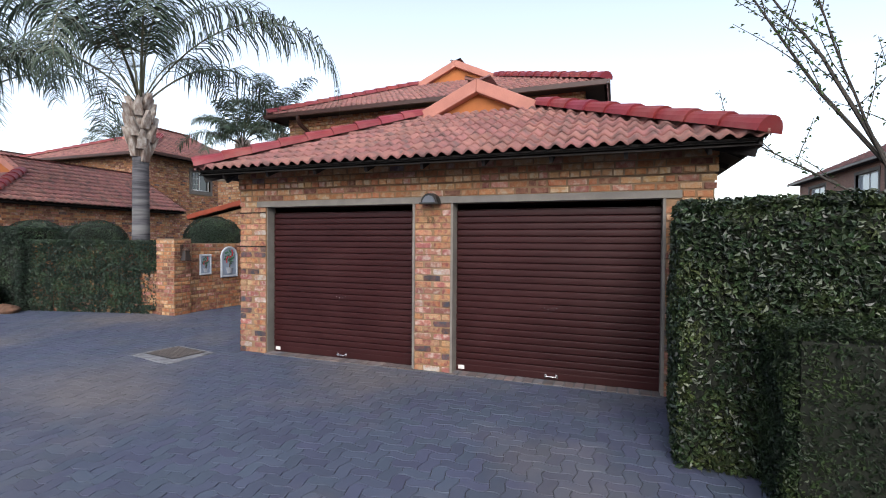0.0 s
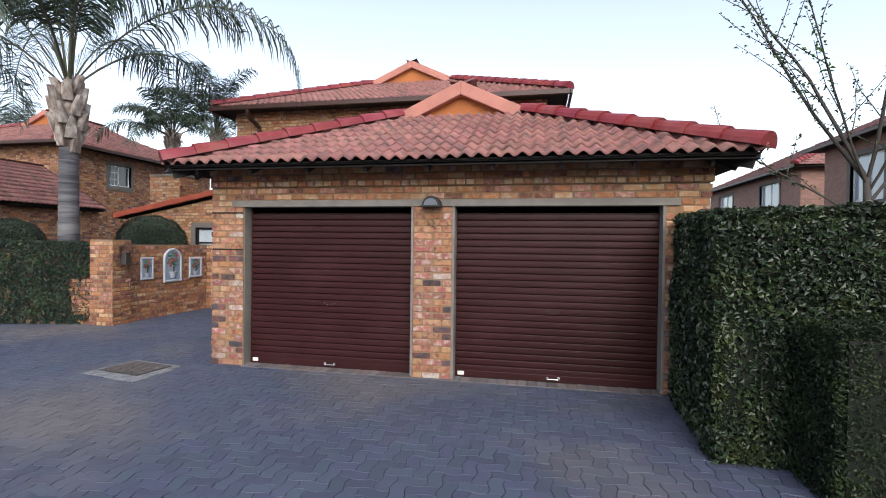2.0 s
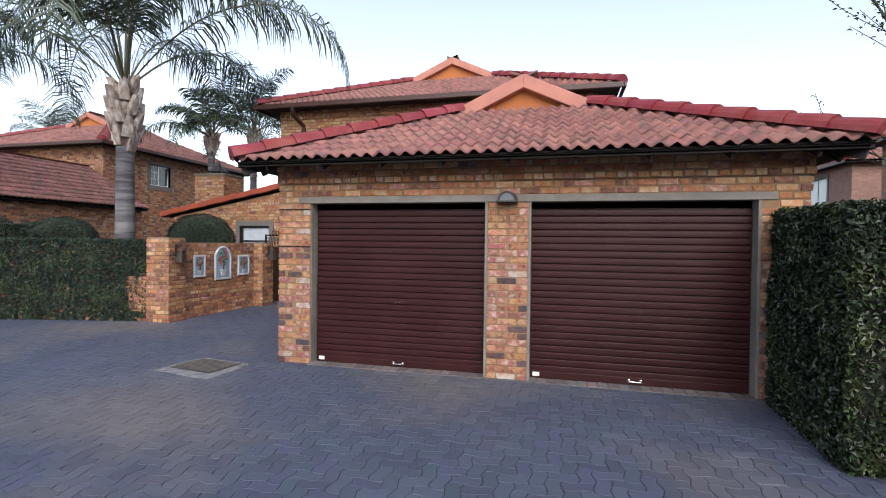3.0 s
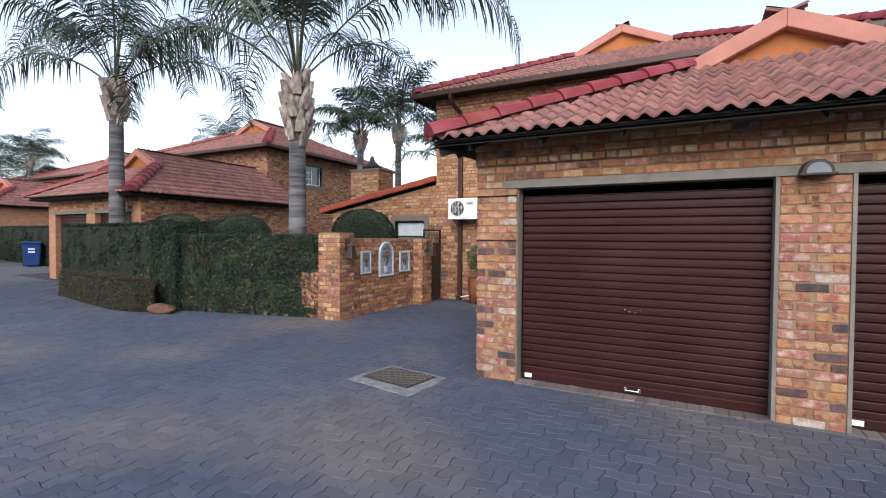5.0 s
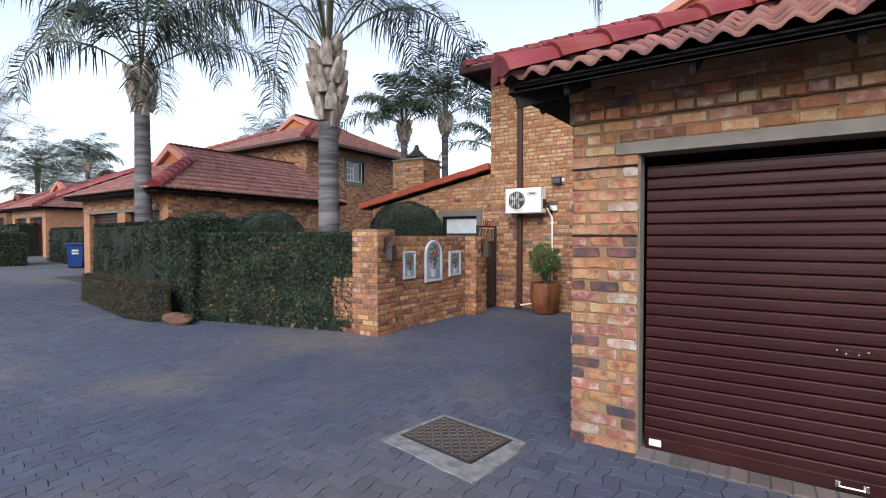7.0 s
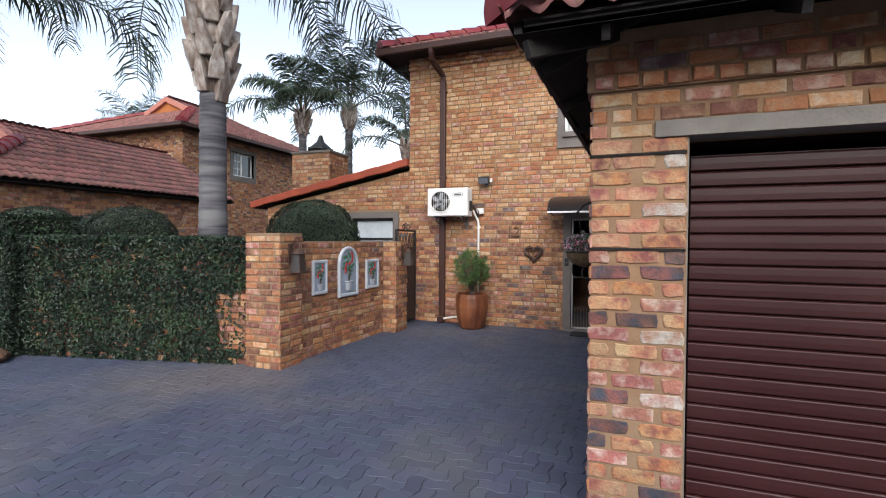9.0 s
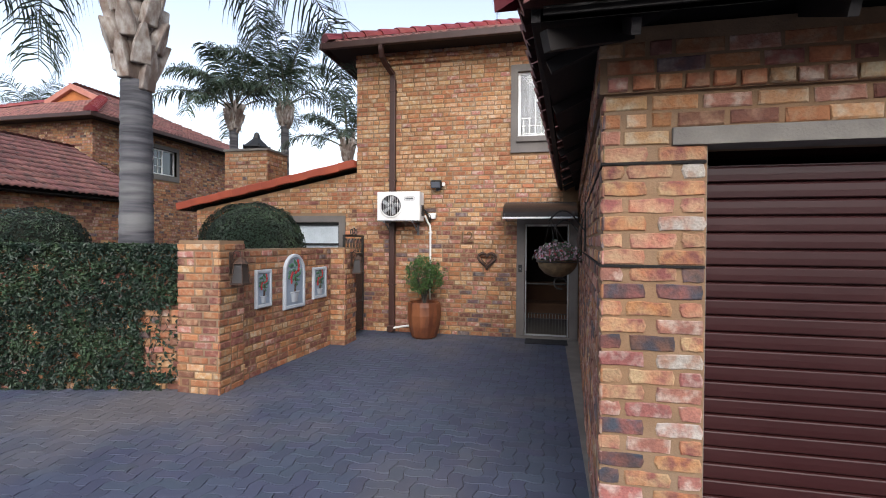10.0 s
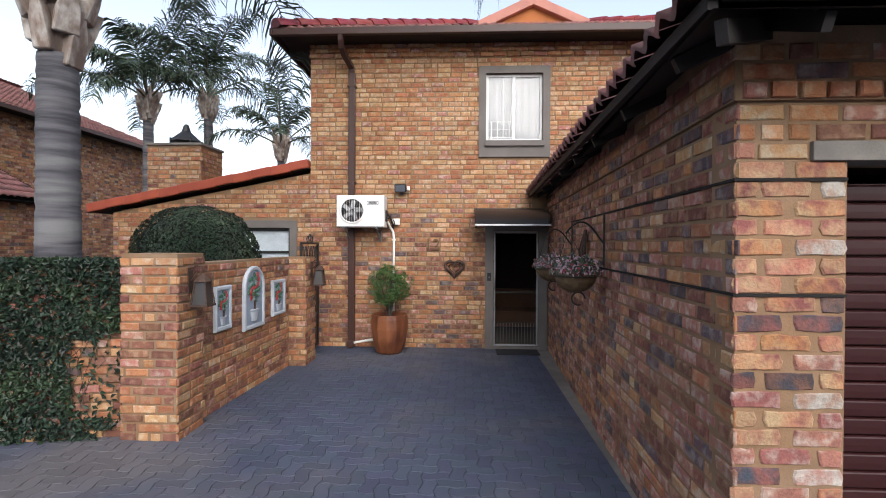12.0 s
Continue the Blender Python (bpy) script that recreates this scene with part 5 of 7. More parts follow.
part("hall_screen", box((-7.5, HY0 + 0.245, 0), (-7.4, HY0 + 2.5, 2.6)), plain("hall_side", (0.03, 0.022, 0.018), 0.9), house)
part("hall_screen", box((-4.2, HY0 + 0.245, 0), (-4.1, HY0 + 2.5, 2.6)), plain("hall_shade_side_b", (0.03, 0.022, 0.018), 0.9), house)
part("hall_floor", box((-7.4, HY0 + 0.245, -0.02), (-4.2, HY0 + 2.4, 0.03)), plain("hall_shade_tile", (0.06, 0.045, 0.035), 0.5), house)
t = thing("sofa", (-5.3, HY0 + 1.7, 0.03), "dim brown upholstered sofa inside the hall", "sofa")
SOFA = plain("brown_upholstery", (0.09, 0.045, 0.025), 0.9)
part("seat", box((-0.8, -0.35, 0.12), (0.8, 0.35, 0.45), 0.05), SOFA, t)
part("backrest", box((-0.8, 0.25, 0.4), (0.8, 0.45, 0.85), 0.06), SOFA, t)
for x in (-0.74, 0.66):
    part("leg", box((x, -0.3, 0), (x + 0.08, -0.22, 0.13), 0.005), DARKWOOD, t)
    part("leg", box((x, 0.22, 0), (x + 0.08, 0.3, 0.13), 0.005), DARKWOOD, t)

# upper window: two sliding panes, burglar bars and a curtain
w = part("window", box((UPWIN[0] + 0.03, HY0 + 0.085, UPWIN[2] + 0.03), (UPWIN[1] - 0.03, HY0 + 0.09, UPWIN[3] - 0.03)), glass("clear_pane", (1.0, 1.0, 1.0)), house, "white sliding window")
gb = w.data.materials[0].node_tree.nodes["Principled BSDF"]
gb.inputs["Transmission Weight"].default_value, gb.inputs["IOR"].default_value = 1.0, 1.45
w.visible_shadow = False
cx = (UPWIN[0] + UPWIN[1]) / 2
for lo, hi in (((UPWIN[0], UPWIN[2]), (UPWIN[1], UPWIN[2] + 0.045)), ((UPWIN[0], UPWIN[3] - 0.045), (UPWIN[1], UPWIN[3])), ((UPWIN[0], UPWIN[2] + 0.045), (UPWIN[0] + 0.045, UPWIN[3] - 0.045)), ((UPWIN[1] - 0.045, UPWIN[2] + 0.045), (UPWIN[1], UPWIN[3] - 0.045)), ((cx - 0.03, UPWIN[2] + 0.045), (cx + 0.02, UPWIN[3] - 0.045))):
    part("frame", box((lo[0], HY0 + 0.06, lo[1]), (hi[0], HY0 + 0.11, hi[1]), 0.004), ALU, w)
for z in (0.08, 0.22, 0.36):
    part("bar", tube([(UPWIN[0] + 0.04, HY0 + 0.13, UPWIN[2] + z), (cx, HY0 + 0.13, UPWIN[2] + z)], 0.006, 6), WHITE, w)
for k in range(4):
    x = UPWIN[0] + 0.1 + k * 0.105
    part("bar", tube([(x, HY0 + 0.13, UPWIN[2] + 0.04), (x, HY0 + 0.13, UPWIN[2] + (1.2 if k == 2 else 0.36))], 0.006, 6), WHITE, w)
bm = bmesh.new()
cols = []
for i in range(61):
    x = UPWIN[0] - 0.05 + (UPWIN[1] - UPWIN[0] + 0.1) * i / 60
    y = HY0 + 0.16 + 0.002 * math.sin(i * 0.9) + 0.001 * math.sin(i * 2.3)
    cols.append((bm.verts.new((x, y, UPWIN[2] + 0.02)), bm.verts.new((x, y, UPWIN[3] + 0.05))))
for a, b in zip(cols, cols[1:]):
    bm.faces.new((a[0], b[0], b[1], a[1]))
bmesh.ops.solidify(bm, geom=bm.faces[:], thickness=0.003)
part("curtain", bm, BLIND, house, "white net curtain", smooth=True)
part("sill", box((UPWIN[0] - 0.02, HY0 - 0.07, UPWIN[2] - 0.10), (UPWIN[1] + 0.02, HY0 + 0.05, UPWIN[2] - 0.002), 0.008), GREYPAINT, house, "sloping grey window sill")


# ---------------------------------------------------------------- lean-to beside the house
lean = thing("lean_to", (0, 0, 0), "single-storey brick lean-to with a red sloping verge", "outbuilding")
LX0, LX1, LY = -12.75, HX0 + 0.004, HY0 + 0.06
LWIN = (-10.42, -9.44, 1.20, 2.12)


def lean_top(x):
    return 2.41 + (x + 13.15) * 0.195


bm = bmesh.new()
for a, b, z0, z1a, z1b in ((LX0, LWIN[0], -0.04, None, None), (LWIN[0], LWIN[1], -0.04, LWIN[2], LWIN[2]), (LWIN[0], LWIN[1], LWIN[3], None, None), (LWIN[1], LX1, -0.04, None, None)):
    za = lean_top(a) - 0.1 if z1a is None else z1a
    zb = lean_top(b) - 0.1 if z1b is None else z1b
    f = [bm.verts.new(p) for p in ((a, LY + 0.012, z0), (b, LY + 0.012, z0), (b, LY + 0.012, zb), (a, LY + 0.012, za))]
    k = [bm.verts.new((v.co.x, LY + 0.22, v.co.z)) for v in f]
    bm.faces.new(f)
    bm.faces.new(k[::-1])
    for i in range(4):
        bm.faces.new((f[i], k[i], k[(i + 1) % 4], f[(i + 1) % 4]))
lwall = part("wall", bm, MORTAR, lean)
part("wall", box((LX0, LY + 0.22, -0.04), (LX0 + 0.22, LY + 6, 2.5)), FARWALL["y"], lean)
part("wall", box((LX0 + 0.22, LY + 5.8, -0.04), (LX1, LY + 6, 2.5)), FARWALL["x"], lean)
ang = math.degrees(math.atan(0.195))
m = pose(-13.12, LY - 0.13, 2.38, 0, -ang)
part("roof", box((0, 0.02, 0), (4.14, 6.6, 0.05), 0, m), SOFFIT, lean)
VERGE = material("red_verge_paint", (0.36, 0.07, 0.03), (0.29, 0.055, 0.026), 3, 50, 0.6, 0.2, c3=(0.24, 0.045, 0.025))
for i in range(12):
    x0 = i * 0.345
    bm = bmesh.new()
    add_box(bm, (x0, -0.03, 0.0 + 0.012 * (i % 2)), (x0 + 0.357, 0.20, 0.16 + 0.008 * (i % 2)), 0.02, m)
    part("verge_tile", bm, VERGE, lean)
mm = pose(-13.12, LY + 0.08, 2.435, 0, -ang)
for r in range(16):
    bm = bmesh.new()
    n = 12
    lo = [bm.verts.new(mm @ Vector((0.02 + 0.37 * k, 0.4 * r, 0.02 + 0.012 * (k % 2)))) for k in range(n)]
    md = [bm.verts.new(mm @ Vector((0.02 + 0.37 * k, 0.4 * r + 0.2, 0.07 + 0.012 * (k % 2)))) for k in range(n)]
    hi = [bm.verts.new(mm @ Vector((0.02 + 0.37 * k, 0.4 * r + 0.4, 0.02 + 0.012 * (k % 2)))) for k in range(n)]
    for k in range(n - 1):
        bm.faces.new((lo[k], lo[k + 1], md[k + 1], md[k]))
        bm.faces.new((md[k], md[k + 1], hi[k + 1], hi[k]))
    part("tile_course", bm, TILE["object"], lean)
surround(lean, *LWIN, LY, 0.13)
w = part("window", box((LWIN[0], LY + 0.1, LWIN[2]), (LWIN[1], LY + 0.108, LWIN[3])), plain("white_roller_blind", (0.52, 0.57, 0.6), 0.3), lean, "window with a pale closed blind")
for lo, hi in (((LWIN[0], LWIN[3] - 0.06), (LWIN[1], LWIN[3])), ((LWIN[0], LWIN[2]), (LWIN[0] + 0.05, LWIN[3] - 0.06)), ((LWIN[1] - 0.05, LWIN[2]), (LWIN[1], LWIN[3] - 0.06)), ((LWIN[0] + 0.05, LWIN[2]), (LWIN[1] - 0.05, LWIN[2] + 0.05)), ((LWIN[0] + 0.05, 1.66), (LWIN[1] - 0.05, 1.70))):
    part("frame", box((lo[0], LY + 0.06, lo[1]), (hi[0], LY + 0.098, hi[1]), 0.003), BLACK, w, "black frame")

# barbecue chimney
chim = thing("chimney", (-11.9, 13.15, 0), "square orange brick chimney with a dark steel cowl", "chimney")
cstack = part("shaft", box((-0.53, -0.4, 0), (0.53, 0.4, 3.72)), MORTAR, chim)
part("capping", box((-0.56, -0.43, 3.72), (0.56, 0.43, 3.77), 0.008), CONCRETE, chim)
bm = bmesh.new()
add_lathe(bm, [(0.31, 3.86), (0.30, 3.88), (0.09, 4.07), (0.05, 4.20), (0.03, 4.22)], (0, 0, 0), 8)
part("cowl", bm, BLACK, chim)
for x, y in ((-0.2, -0.2), (0.2, -0.2), (0.2, 0.2), (-0.2, 0.2)):
    part("cowl_leg", box((x - 0.015, y - 0.015, 3.765), (x + 0.015, y + 0.015, 3.92)), BLACK, chim)


# ---------------------------------------------------------------- on the garden wall
PALE = plain("pale_cast_stone", (0.42, 0.45, 0.49), 0.8, bump=0.4)
PLAQUE = plain("blue_grey_panel", (0.26, 0.31, 0.38), 0.8, bump=0.3)
LEAFG = plain("painted_green", (0.05, 0.14, 0.08), 0.6)
LEAFT = plain("painted_teal", (0.16, 0.26, 0.24), 0.6)
REDP = plain("painted_red", (0.42, 0.04, 0.04), 0.6)


def plaque(y0, y1, z0, z1, arched):
    w, h = y1 - y0, z1 - z0
    t = thing("wall_plaque", (wall_x((y0 + y1) / 2), (y0 + y1) / 2, z0), "painted relief plaque of a potted flowering tree" + (", arched top" if arched else ", rectangular"), "wall plaque", "wall plaques")
    t.rotation_euler = (0, 0, -radians(SKEW_DEG))

    def outline(s):
        if not arched:
            return [(-w / 2 * s, h / 2 - h / 2 * s), (w / 2 * s, h / 2 - h / 2 * s), (w / 2 * s, h / 2 + h / 2 * s), (-w / 2 * s, h / 2 + h / 2 * s)]
        r = w / 2 * s
        b = (1 - s) * w / 2
        pts = [(-r, b), (r, b)]
        for k in range(13):
            a = math.pi * k / 12
            pts.append((r * math.cos(a), h - w / 2 + r * math.sin(a)))
        return pts

    def slab(s, x0, x1):
        bm = bmesh.new()
        o = outline(s)
        f = [bm.verts.new((x1, a, b)) for a, b in o]
        k = [bm.verts.new((x0, a, b)) for a, b in o]
        bm.faces.new(f)
        bm.faces.new(k[::-1])
        for i in range(len(o)):
            bm.faces.new((f[i], k[i], k[(i + 1) % len(o)], f[(i + 1) % len(o)]))
        return bm
    bm = bmesh.new()
    a, b, c = outline(1.0), outline(0.84), outline(0.8)
    loops = [[bm.verts.new((x, p, q)) for p, q in o] for o, x in ((a, 0.0), (a, 0.03), (outline(0.95), 0.042), (b, 0.04), (c, 0.02))]
    n = len(a)
    for l0, l1 in zip(loops, loops[1:]):
        for i in range(n):
            bm.faces.new((l0[i], l0[(i + 1) % n], l1[(i + 1) % n], l1[i]))
    part("frame", bm, PALE, t, "pale cast-stone frame")
    part("panel", slab(0.8, 0.002, 0.021), PLAQUE, t)
    bm = bmesh.new()
    add_lathe(bm, [(w * 0.13, h * 0.12), (w * 0.19, h * 0.28), (w * 0.22, h * 0.29), (w * 0.22, h * 0.31), (w * 0.05, h * 0.31)], (0.02, 0, 0), 14, 1.0)
    for v in bm.verts:
        v.co.x = 0.02 + (v.co.x - 0.02) * 0.35
    part("relief_pot", bm, PALE, t)
    part("relief_stem", tube([(0.028, 0, h * 0.3), (0.03, 0.004, h * 0.45), (0.03, 0, h * 0.6)], 0.012, 6), RUSTIRON, t)
    r = random.Random(int(y0 * 100))
    for k in range(26):
        az, rad = k * 2.4, w * 0.30 * math.sqrt((k + 0.5) / 26)
        bm = bmesh.new()
        bmesh.ops.create_icosphere(bm, subdivisions=1, radius=1, matrix=Matrix.Translation((0.03, rad * math.cos(az), h * 0.66 + 1.15 * rad * math.sin(az))) @ pose(0, 0, 0, math.degrees(az) + 40, 0, 0) @ Matrix.Diagonal((0.012, w * 0.075, w * 0.05, 1)))
        part("relief_leaf" if k % 4 else "relief_flower", bm, (LEAFG if k % 3 else LEAFT) if k % 4 else REDP, t)
    return t


plaque(8.82, 9.14, 0.865, 1.36, False)
plaque(9.43, 9.96, 0.765, 1.55, True)
plaque(10.2, 10.6, 0.83, 1.325, False)


def lantern(x, y, z):
    t = thing("wall_lantern", (x, y, z), "rusted iron wall lantern with glass sides", "lantern", "wall lanterns")
    part("back_plate", box((0, -0.035, -0.12), (0.012, 0.035, 0.13), 0.003), RUSTIRON, t)
    part("arm", tube([(0.01, 0, 0.1), (0.06, 0, 0.15), (0.12, 0, 0.14), (0.13, 0, 0.07)], 0.008, 6), RUSTIRON, t)
    part("scroll", tube([(0.01, 0, 0.0), (0.05, 0, 0.05), (0.08, 0, 0.1), (0.05, 0, 0.12)], 0.006, 6), RUSTIRON, t)
    c = 0.13
    for (sx, sy) in ((-1, -1), (1, -1), (1, 1), (-1, 1)):
        part("corner_post", tube([(c + sx * 0.075, sy * 0.075, -0.22), (c + sx * 0.05, sy * 0.05, 0.0)], 0.007, 5), RUSTIRON, t)
    part("base", box((c - 0.085, -0.085, -0.24), (c + 0.085, 0.085, -0.22), 0.004), RUSTIRON, t)
    bm = bmesh.new()
    add_lathe(bm, [(0.085, 0.0), (0.075, 0.012), (0.03, 0.06), (0.012, 0.075)], (c, 0, 0), 8)
    part("roof", bm, RUSTIRON, t)
    bm = bmesh.new()
    lo = [bm.verts.new((c + sx * 0.068, sy * 0.068, -0.218)) for sx, sy in ((-1, -1), (1, -1), (1, 1), (-1, 1))]
    hi = [bm.verts.new((c + sx * 0.045, sy * 0.045, -0.003)) for sx, sy in ((-1, -1), (1, -1), (1, 1), (-1, 1))]
    for i in range(4):
        bm.faces.new((lo[i], lo[(i + 1) % 4], hi[(i + 1) % 4], hi[i]))
    part("glass", bm, GLASSDIM, t)
    return t


lantern(PIER[1], 8.26, 1.47)
lantern(GP[1], 11.04, 1.43)


def gate():
    t = thing("garden_gate", (-8.9, 11.74, 0), "dark rusted iron garden gate with a scrolled top", "gate")
    y0, y1 = -0.44, 0.42
    for y in (y0, y1):
        part("stile", box((-0.02, y - 0.02, 0.03), (0.02, y + 0.02, 1.86), 0.004), BLACK, t)
    for z in (0.06, 0.6, 1.5, 1.84):
        part("rail", box((-0.016, y0 + 0.02, z - 0.018), (0.016, y1 - 0.02, z + 0.018), 0.003), BLACK, t)
    part("sheet", box((-0.006, y0 + 0.02, 0.078), (0.006, y1 - 0.02, 1.49)), RUSTIRON, t, "dark brown steel sheet")
    for k in range(6):
        y = y0 + 0.09 + k * 0.136
        pts = [(0, y + 0.045 * math.cos(a), 1.66 + 0.13 * math.sin(a)) for a in [math.tau * i / 14 for i in range(15)]]
        part("scroll", tube(pts, 0.008, 5), BLACK, t)
    for k in range(3):
        pts = [(0, -0.01 + (k - 1) * 0.1 + 0.05 * math.cos(a), 1.91 + 0.055 * math.sin(a) + (0.03 if k == 1 else 0)) for a in [math.tau * i / 12 for i in range(13)]]
        part("finial", tube(pts, 0.009, 5), BLACK, t)
    return t


gate()


# ---------------------------------------------------------------- hanging baskets on the garage wall
COCO = material("coconut_fibre", (0.14, 0.09, 0.045), (0.08, 0.05, 0.025), 20, 90, 0.95, 0.8)
PETALP = plain("pale_petal", (0.5, 0.36, 0.42), 0.6)
PETALR = plain("red_petal", (0.36, 0.06, 0.08), 0.6)
LEAF_GREY = material("grey_green_leaf", (0.1, 0.13, 0.09), (0.07, 0.1, 0.06), 4, 50, 0.6, 0.1, 0.002, "island", 0.4, hue=0.03)


def hanging_basket(y, z, seed):
    t = thing("hanging_basket", (GX0 + SKEW * (y - GY0) - 0.001, y, z), "half-full coconut-lined hanging basket with pale flowers", "hanging basket", "hanging baskets")
    part("wall_bar", tube([(-0.012, 0, 0.1), (-0.012, 0, 0.58)], 0.009, 6), BLACK, t)
    pts = [(-0.012, 0, 0.30)] + [(-0.02 - 0.34 * i / 10, 0, 0.30 + 0.2 * math.sin(math.pi * i / 10 * 0.85)) for i in range(1, 11)]
    part("bracket", tube(pts, 0.009, 6), BLACK, t, "black curved iron bracket")
    c = Vector((-0.27, 0, 0))
    bm = bmesh.new()
    add_lathe(bm, [(0.05, -0.15), (0.12, -0.12), (0.175, -0.06), (0.195, 0.0), (0.18, 0.01), (0.05, 0.0)], c, 18)
    part("liner", bm, COCO, t, "brown coconut fibre liner", smooth=True)
    part("hoop", tube([c + Vector((0.2 * math.cos(a), 0.2 * math.sin(a), 0)) for a in [math.tau * i / 24 for i in range(25)]], 0.007, 6), BLACK, t)
    for k in range(3):
        a = k * 2.09 + 0.5
        part("chain", tube([c + Vector((0.2 * math.cos(a), 0.2 * math.sin(a), 0)), c + Vector((-0.07, 0, 0.42))], 0.003, 4), BLACK, t)
    part("hook", tube([c + Vector((0.06 * math.cos(a) + 0.03, 0, -0.21 + 0.06 * math.sin(a))) for a in [math.tau * i / 12 * 0.8 for i in range(13)]], 0.008, 6), BLACK, t)
    g = np.random.default_rng(seed)
    for nm, mat, cnt, sz in (("leaves", LEAF_GREY, 330, 0.05), ("petals", PETALP, 330, 0.04), ("red_petals", PETALR, 90, 0.04)):
        d = g.normal(0, 1, (cnt, 3))
        d /= np.linalg.norm(d, axis=1)[:, None]
        d[:, 2] = np.abs(d[:, 2])
        p = d * (0.22, 0.25, 0.17) * (0.6 + 0.5 * g.random(cnt))[:, None] + np.array((-0.27, 0, 0.02))
        p[:, 0] = np.minimum(p[:, 0], -0.03)
        leaf_cloud(nm, p, d, sz, mat, t, seed + 1, aspect=0.5)
    return t


hanging_basket(8.26, 1.55, 3)
hanging_basket(9.86, 1.53, 9)
t = thing("wire_ornament", (GX0 + SKEW * 3.0 - 0.001, 9.0, 1.72), "dark dried-twig ornament hanging on the garage wall", "ornament")
for k in range(9):
    a = k * 0.35
    part("twig", tube([(-0.02, 0.02 * math.cos(a), 0.28), (-0.05 - 0.01 * (k % 3), 0.09 * math.sin(a * 2), 0.05), (-0.035, 0.12 * math.cos(a * 1.7), -0.2)], 0.012, 5), RUSTIRON, t)

# near-black strips painted as the shade in open bed joints that run round the garage corner
JOINTSHADE = plain("open_joint", (0.012, 0.01, 0.009), 0.95)
for z in (2.0525, 1.5395):
    part("open_joint", box((-0.0015, 0.012, z + 0.071), (0.014, 4.0, z + 0.0845), 0, pose(GX0, GY0, 0, 0, 0, -SKEW_DEG)), JOINTSHADE, garage)
    part("open_joint", box((GX0 - 0.0015, GY0 - 0.0015, z + 0.071), (DOORS[0][0] - 0.005, GY0 + 0.0115, z + 0.0845)), JOINTSHADE, garage)


# ---------------------------------------------------------------- manhole
STEEL = material("worn_checker_steel", (0.055, 0.047, 0.044), (0.04, 0.036, 0.036), 8, 80, 0.55, 0.3, 0.002, metallic=0.3, c3=(0.11, 0.085, 0.07))
STUD = material("polished_stud_steel", (0.16, 0.14, 0.13), (0.12, 0.105, 0.1), 8, 80, 0.45, 0.2, 0.002, metallic=0.4)
mh = thing("manhole_cover", (-5.855, 5.515, 0.003), "checker-plate steel manhole cover set in a pale concrete frame", "manhole cover")
mh.rotation_euler = (0, 0, radians(-9))
W2, L2 = 0.37, 0.275
MC = material("pale_worn_concrete", (0.21, 0.21, 0.22), (0.15, 0.15, 0.16), 14, 90, 0.9, 0.8, 0.006, c3=(0.11, 0.11, 0.12), stain_scale=7, speck=0.35)
bm = bmesh.new()
o = [(-0.42, -0.42), (0.10, -0.44), (0.53, -0.455), (0.51, 0.1), (0.46, 0.30), (0.0, 0.305), (-0.40, 0.30), (-0.41, -0.05)]
i_ = [(-W2, -L2), (0.1, -L2), (W2, -L2), (W2, 0.1), (W2, L2), (0, L2), (-W2, L2), (-W2, -0.05)]
top_o, top_i = [bm.verts.new((x, y, 0.008)) for x, y in o], [bm.verts.new((x, y, 0.008)) for x, y in i_]
bot_o, bot_i = [bm.verts.new((x * 1.02, y * 1.02, -0.03)) for x, y in o], [bm.verts.new((x, y, -0.03)) for x, y in i_]
for k in range(8):
    j = (k + 1) % 8
    bm.faces.new((top_o[k], top_o[j], top_i[j], top_i[k]))
    bm.faces.new((bot_o[k], bot_o[j], top_o[j], top_o[k]))
    bm.faces.new((top_i[k], top_i[j], bot_i[j], bot_i[k]))
part("concrete_frame", bm, MC, mh, "pale concrete frame")
part("rim", box((-W2 + 0.004, -L2 + 0.004, -0.03), (W2 - 0.004, L2 - 0.004, 0.005), 0.003), BLACK, mh)
part("plate", box((-W2 + 0.02, -L2 + 0.02, 0.003), (W2 - 0.02, L2 - 0.02, 0.012), 0.003), STEEL, mh)
bm = bmesh.new()
for r in range(12):
    for c in range(16):
        x, y = -W2 + 0.05 + c * 0.048, -L2 + 0.045 + r * 0.0475
        if abs(x) < W2 - 0.04 and abs(y) < L2 - 0.035:
            add_box(bm, (-0.02, -0.006, 0), (0.02, 0.006, 0.006), 0, pose(x, y, 0.0118, 0, 0, 45 if (r + c) % 2 else -45))
ob = part("raised_stud", bm, STUD, mh)
ob["kind"] = "stuff"

# brick threshold along the doors
thr = thing("door_threshold", (0, 0, 0), "row of worn reddish bricks set before the garage doors", "threshold")
me_list = []
THRESH = material("worn_threshold_brick", (0.15, 0.11, 0.1), (0.11, 0.09, 0.088), 4, 70, 0.85, 0.6, 0.005, "object", 0.25, (0.1, 0.1, 0.11), 5, hue=0.015)
for q in range(4):
    v, f = brick_verts(0.104, 0.2, 0.02, 0.006, lambda a: rng.uniform(-a, a))
    me = bpy.data.meshes.new("brick")
    me.from_pydata(v, [], f)
    me.materials.append(THRESH)
    me_list.append(me)
for x0, x1 in DOORS:
    k = int((x1 - x0) / 0.116)
    for i in range(k):
        ob = new("brick", me_list[rng.randrange(4)])
        ob.parent = thr
        ob.matrix_basis = pose(x0 + 0.004 + i * (x1 - x0) / k, GY0 - 0.05, -0.007 + rng.uniform(-0.002, 0.002), -90)
JOINTGREY = plain("grey_bed_mortar", (0.1, 0.1, 0.105), 0.9)
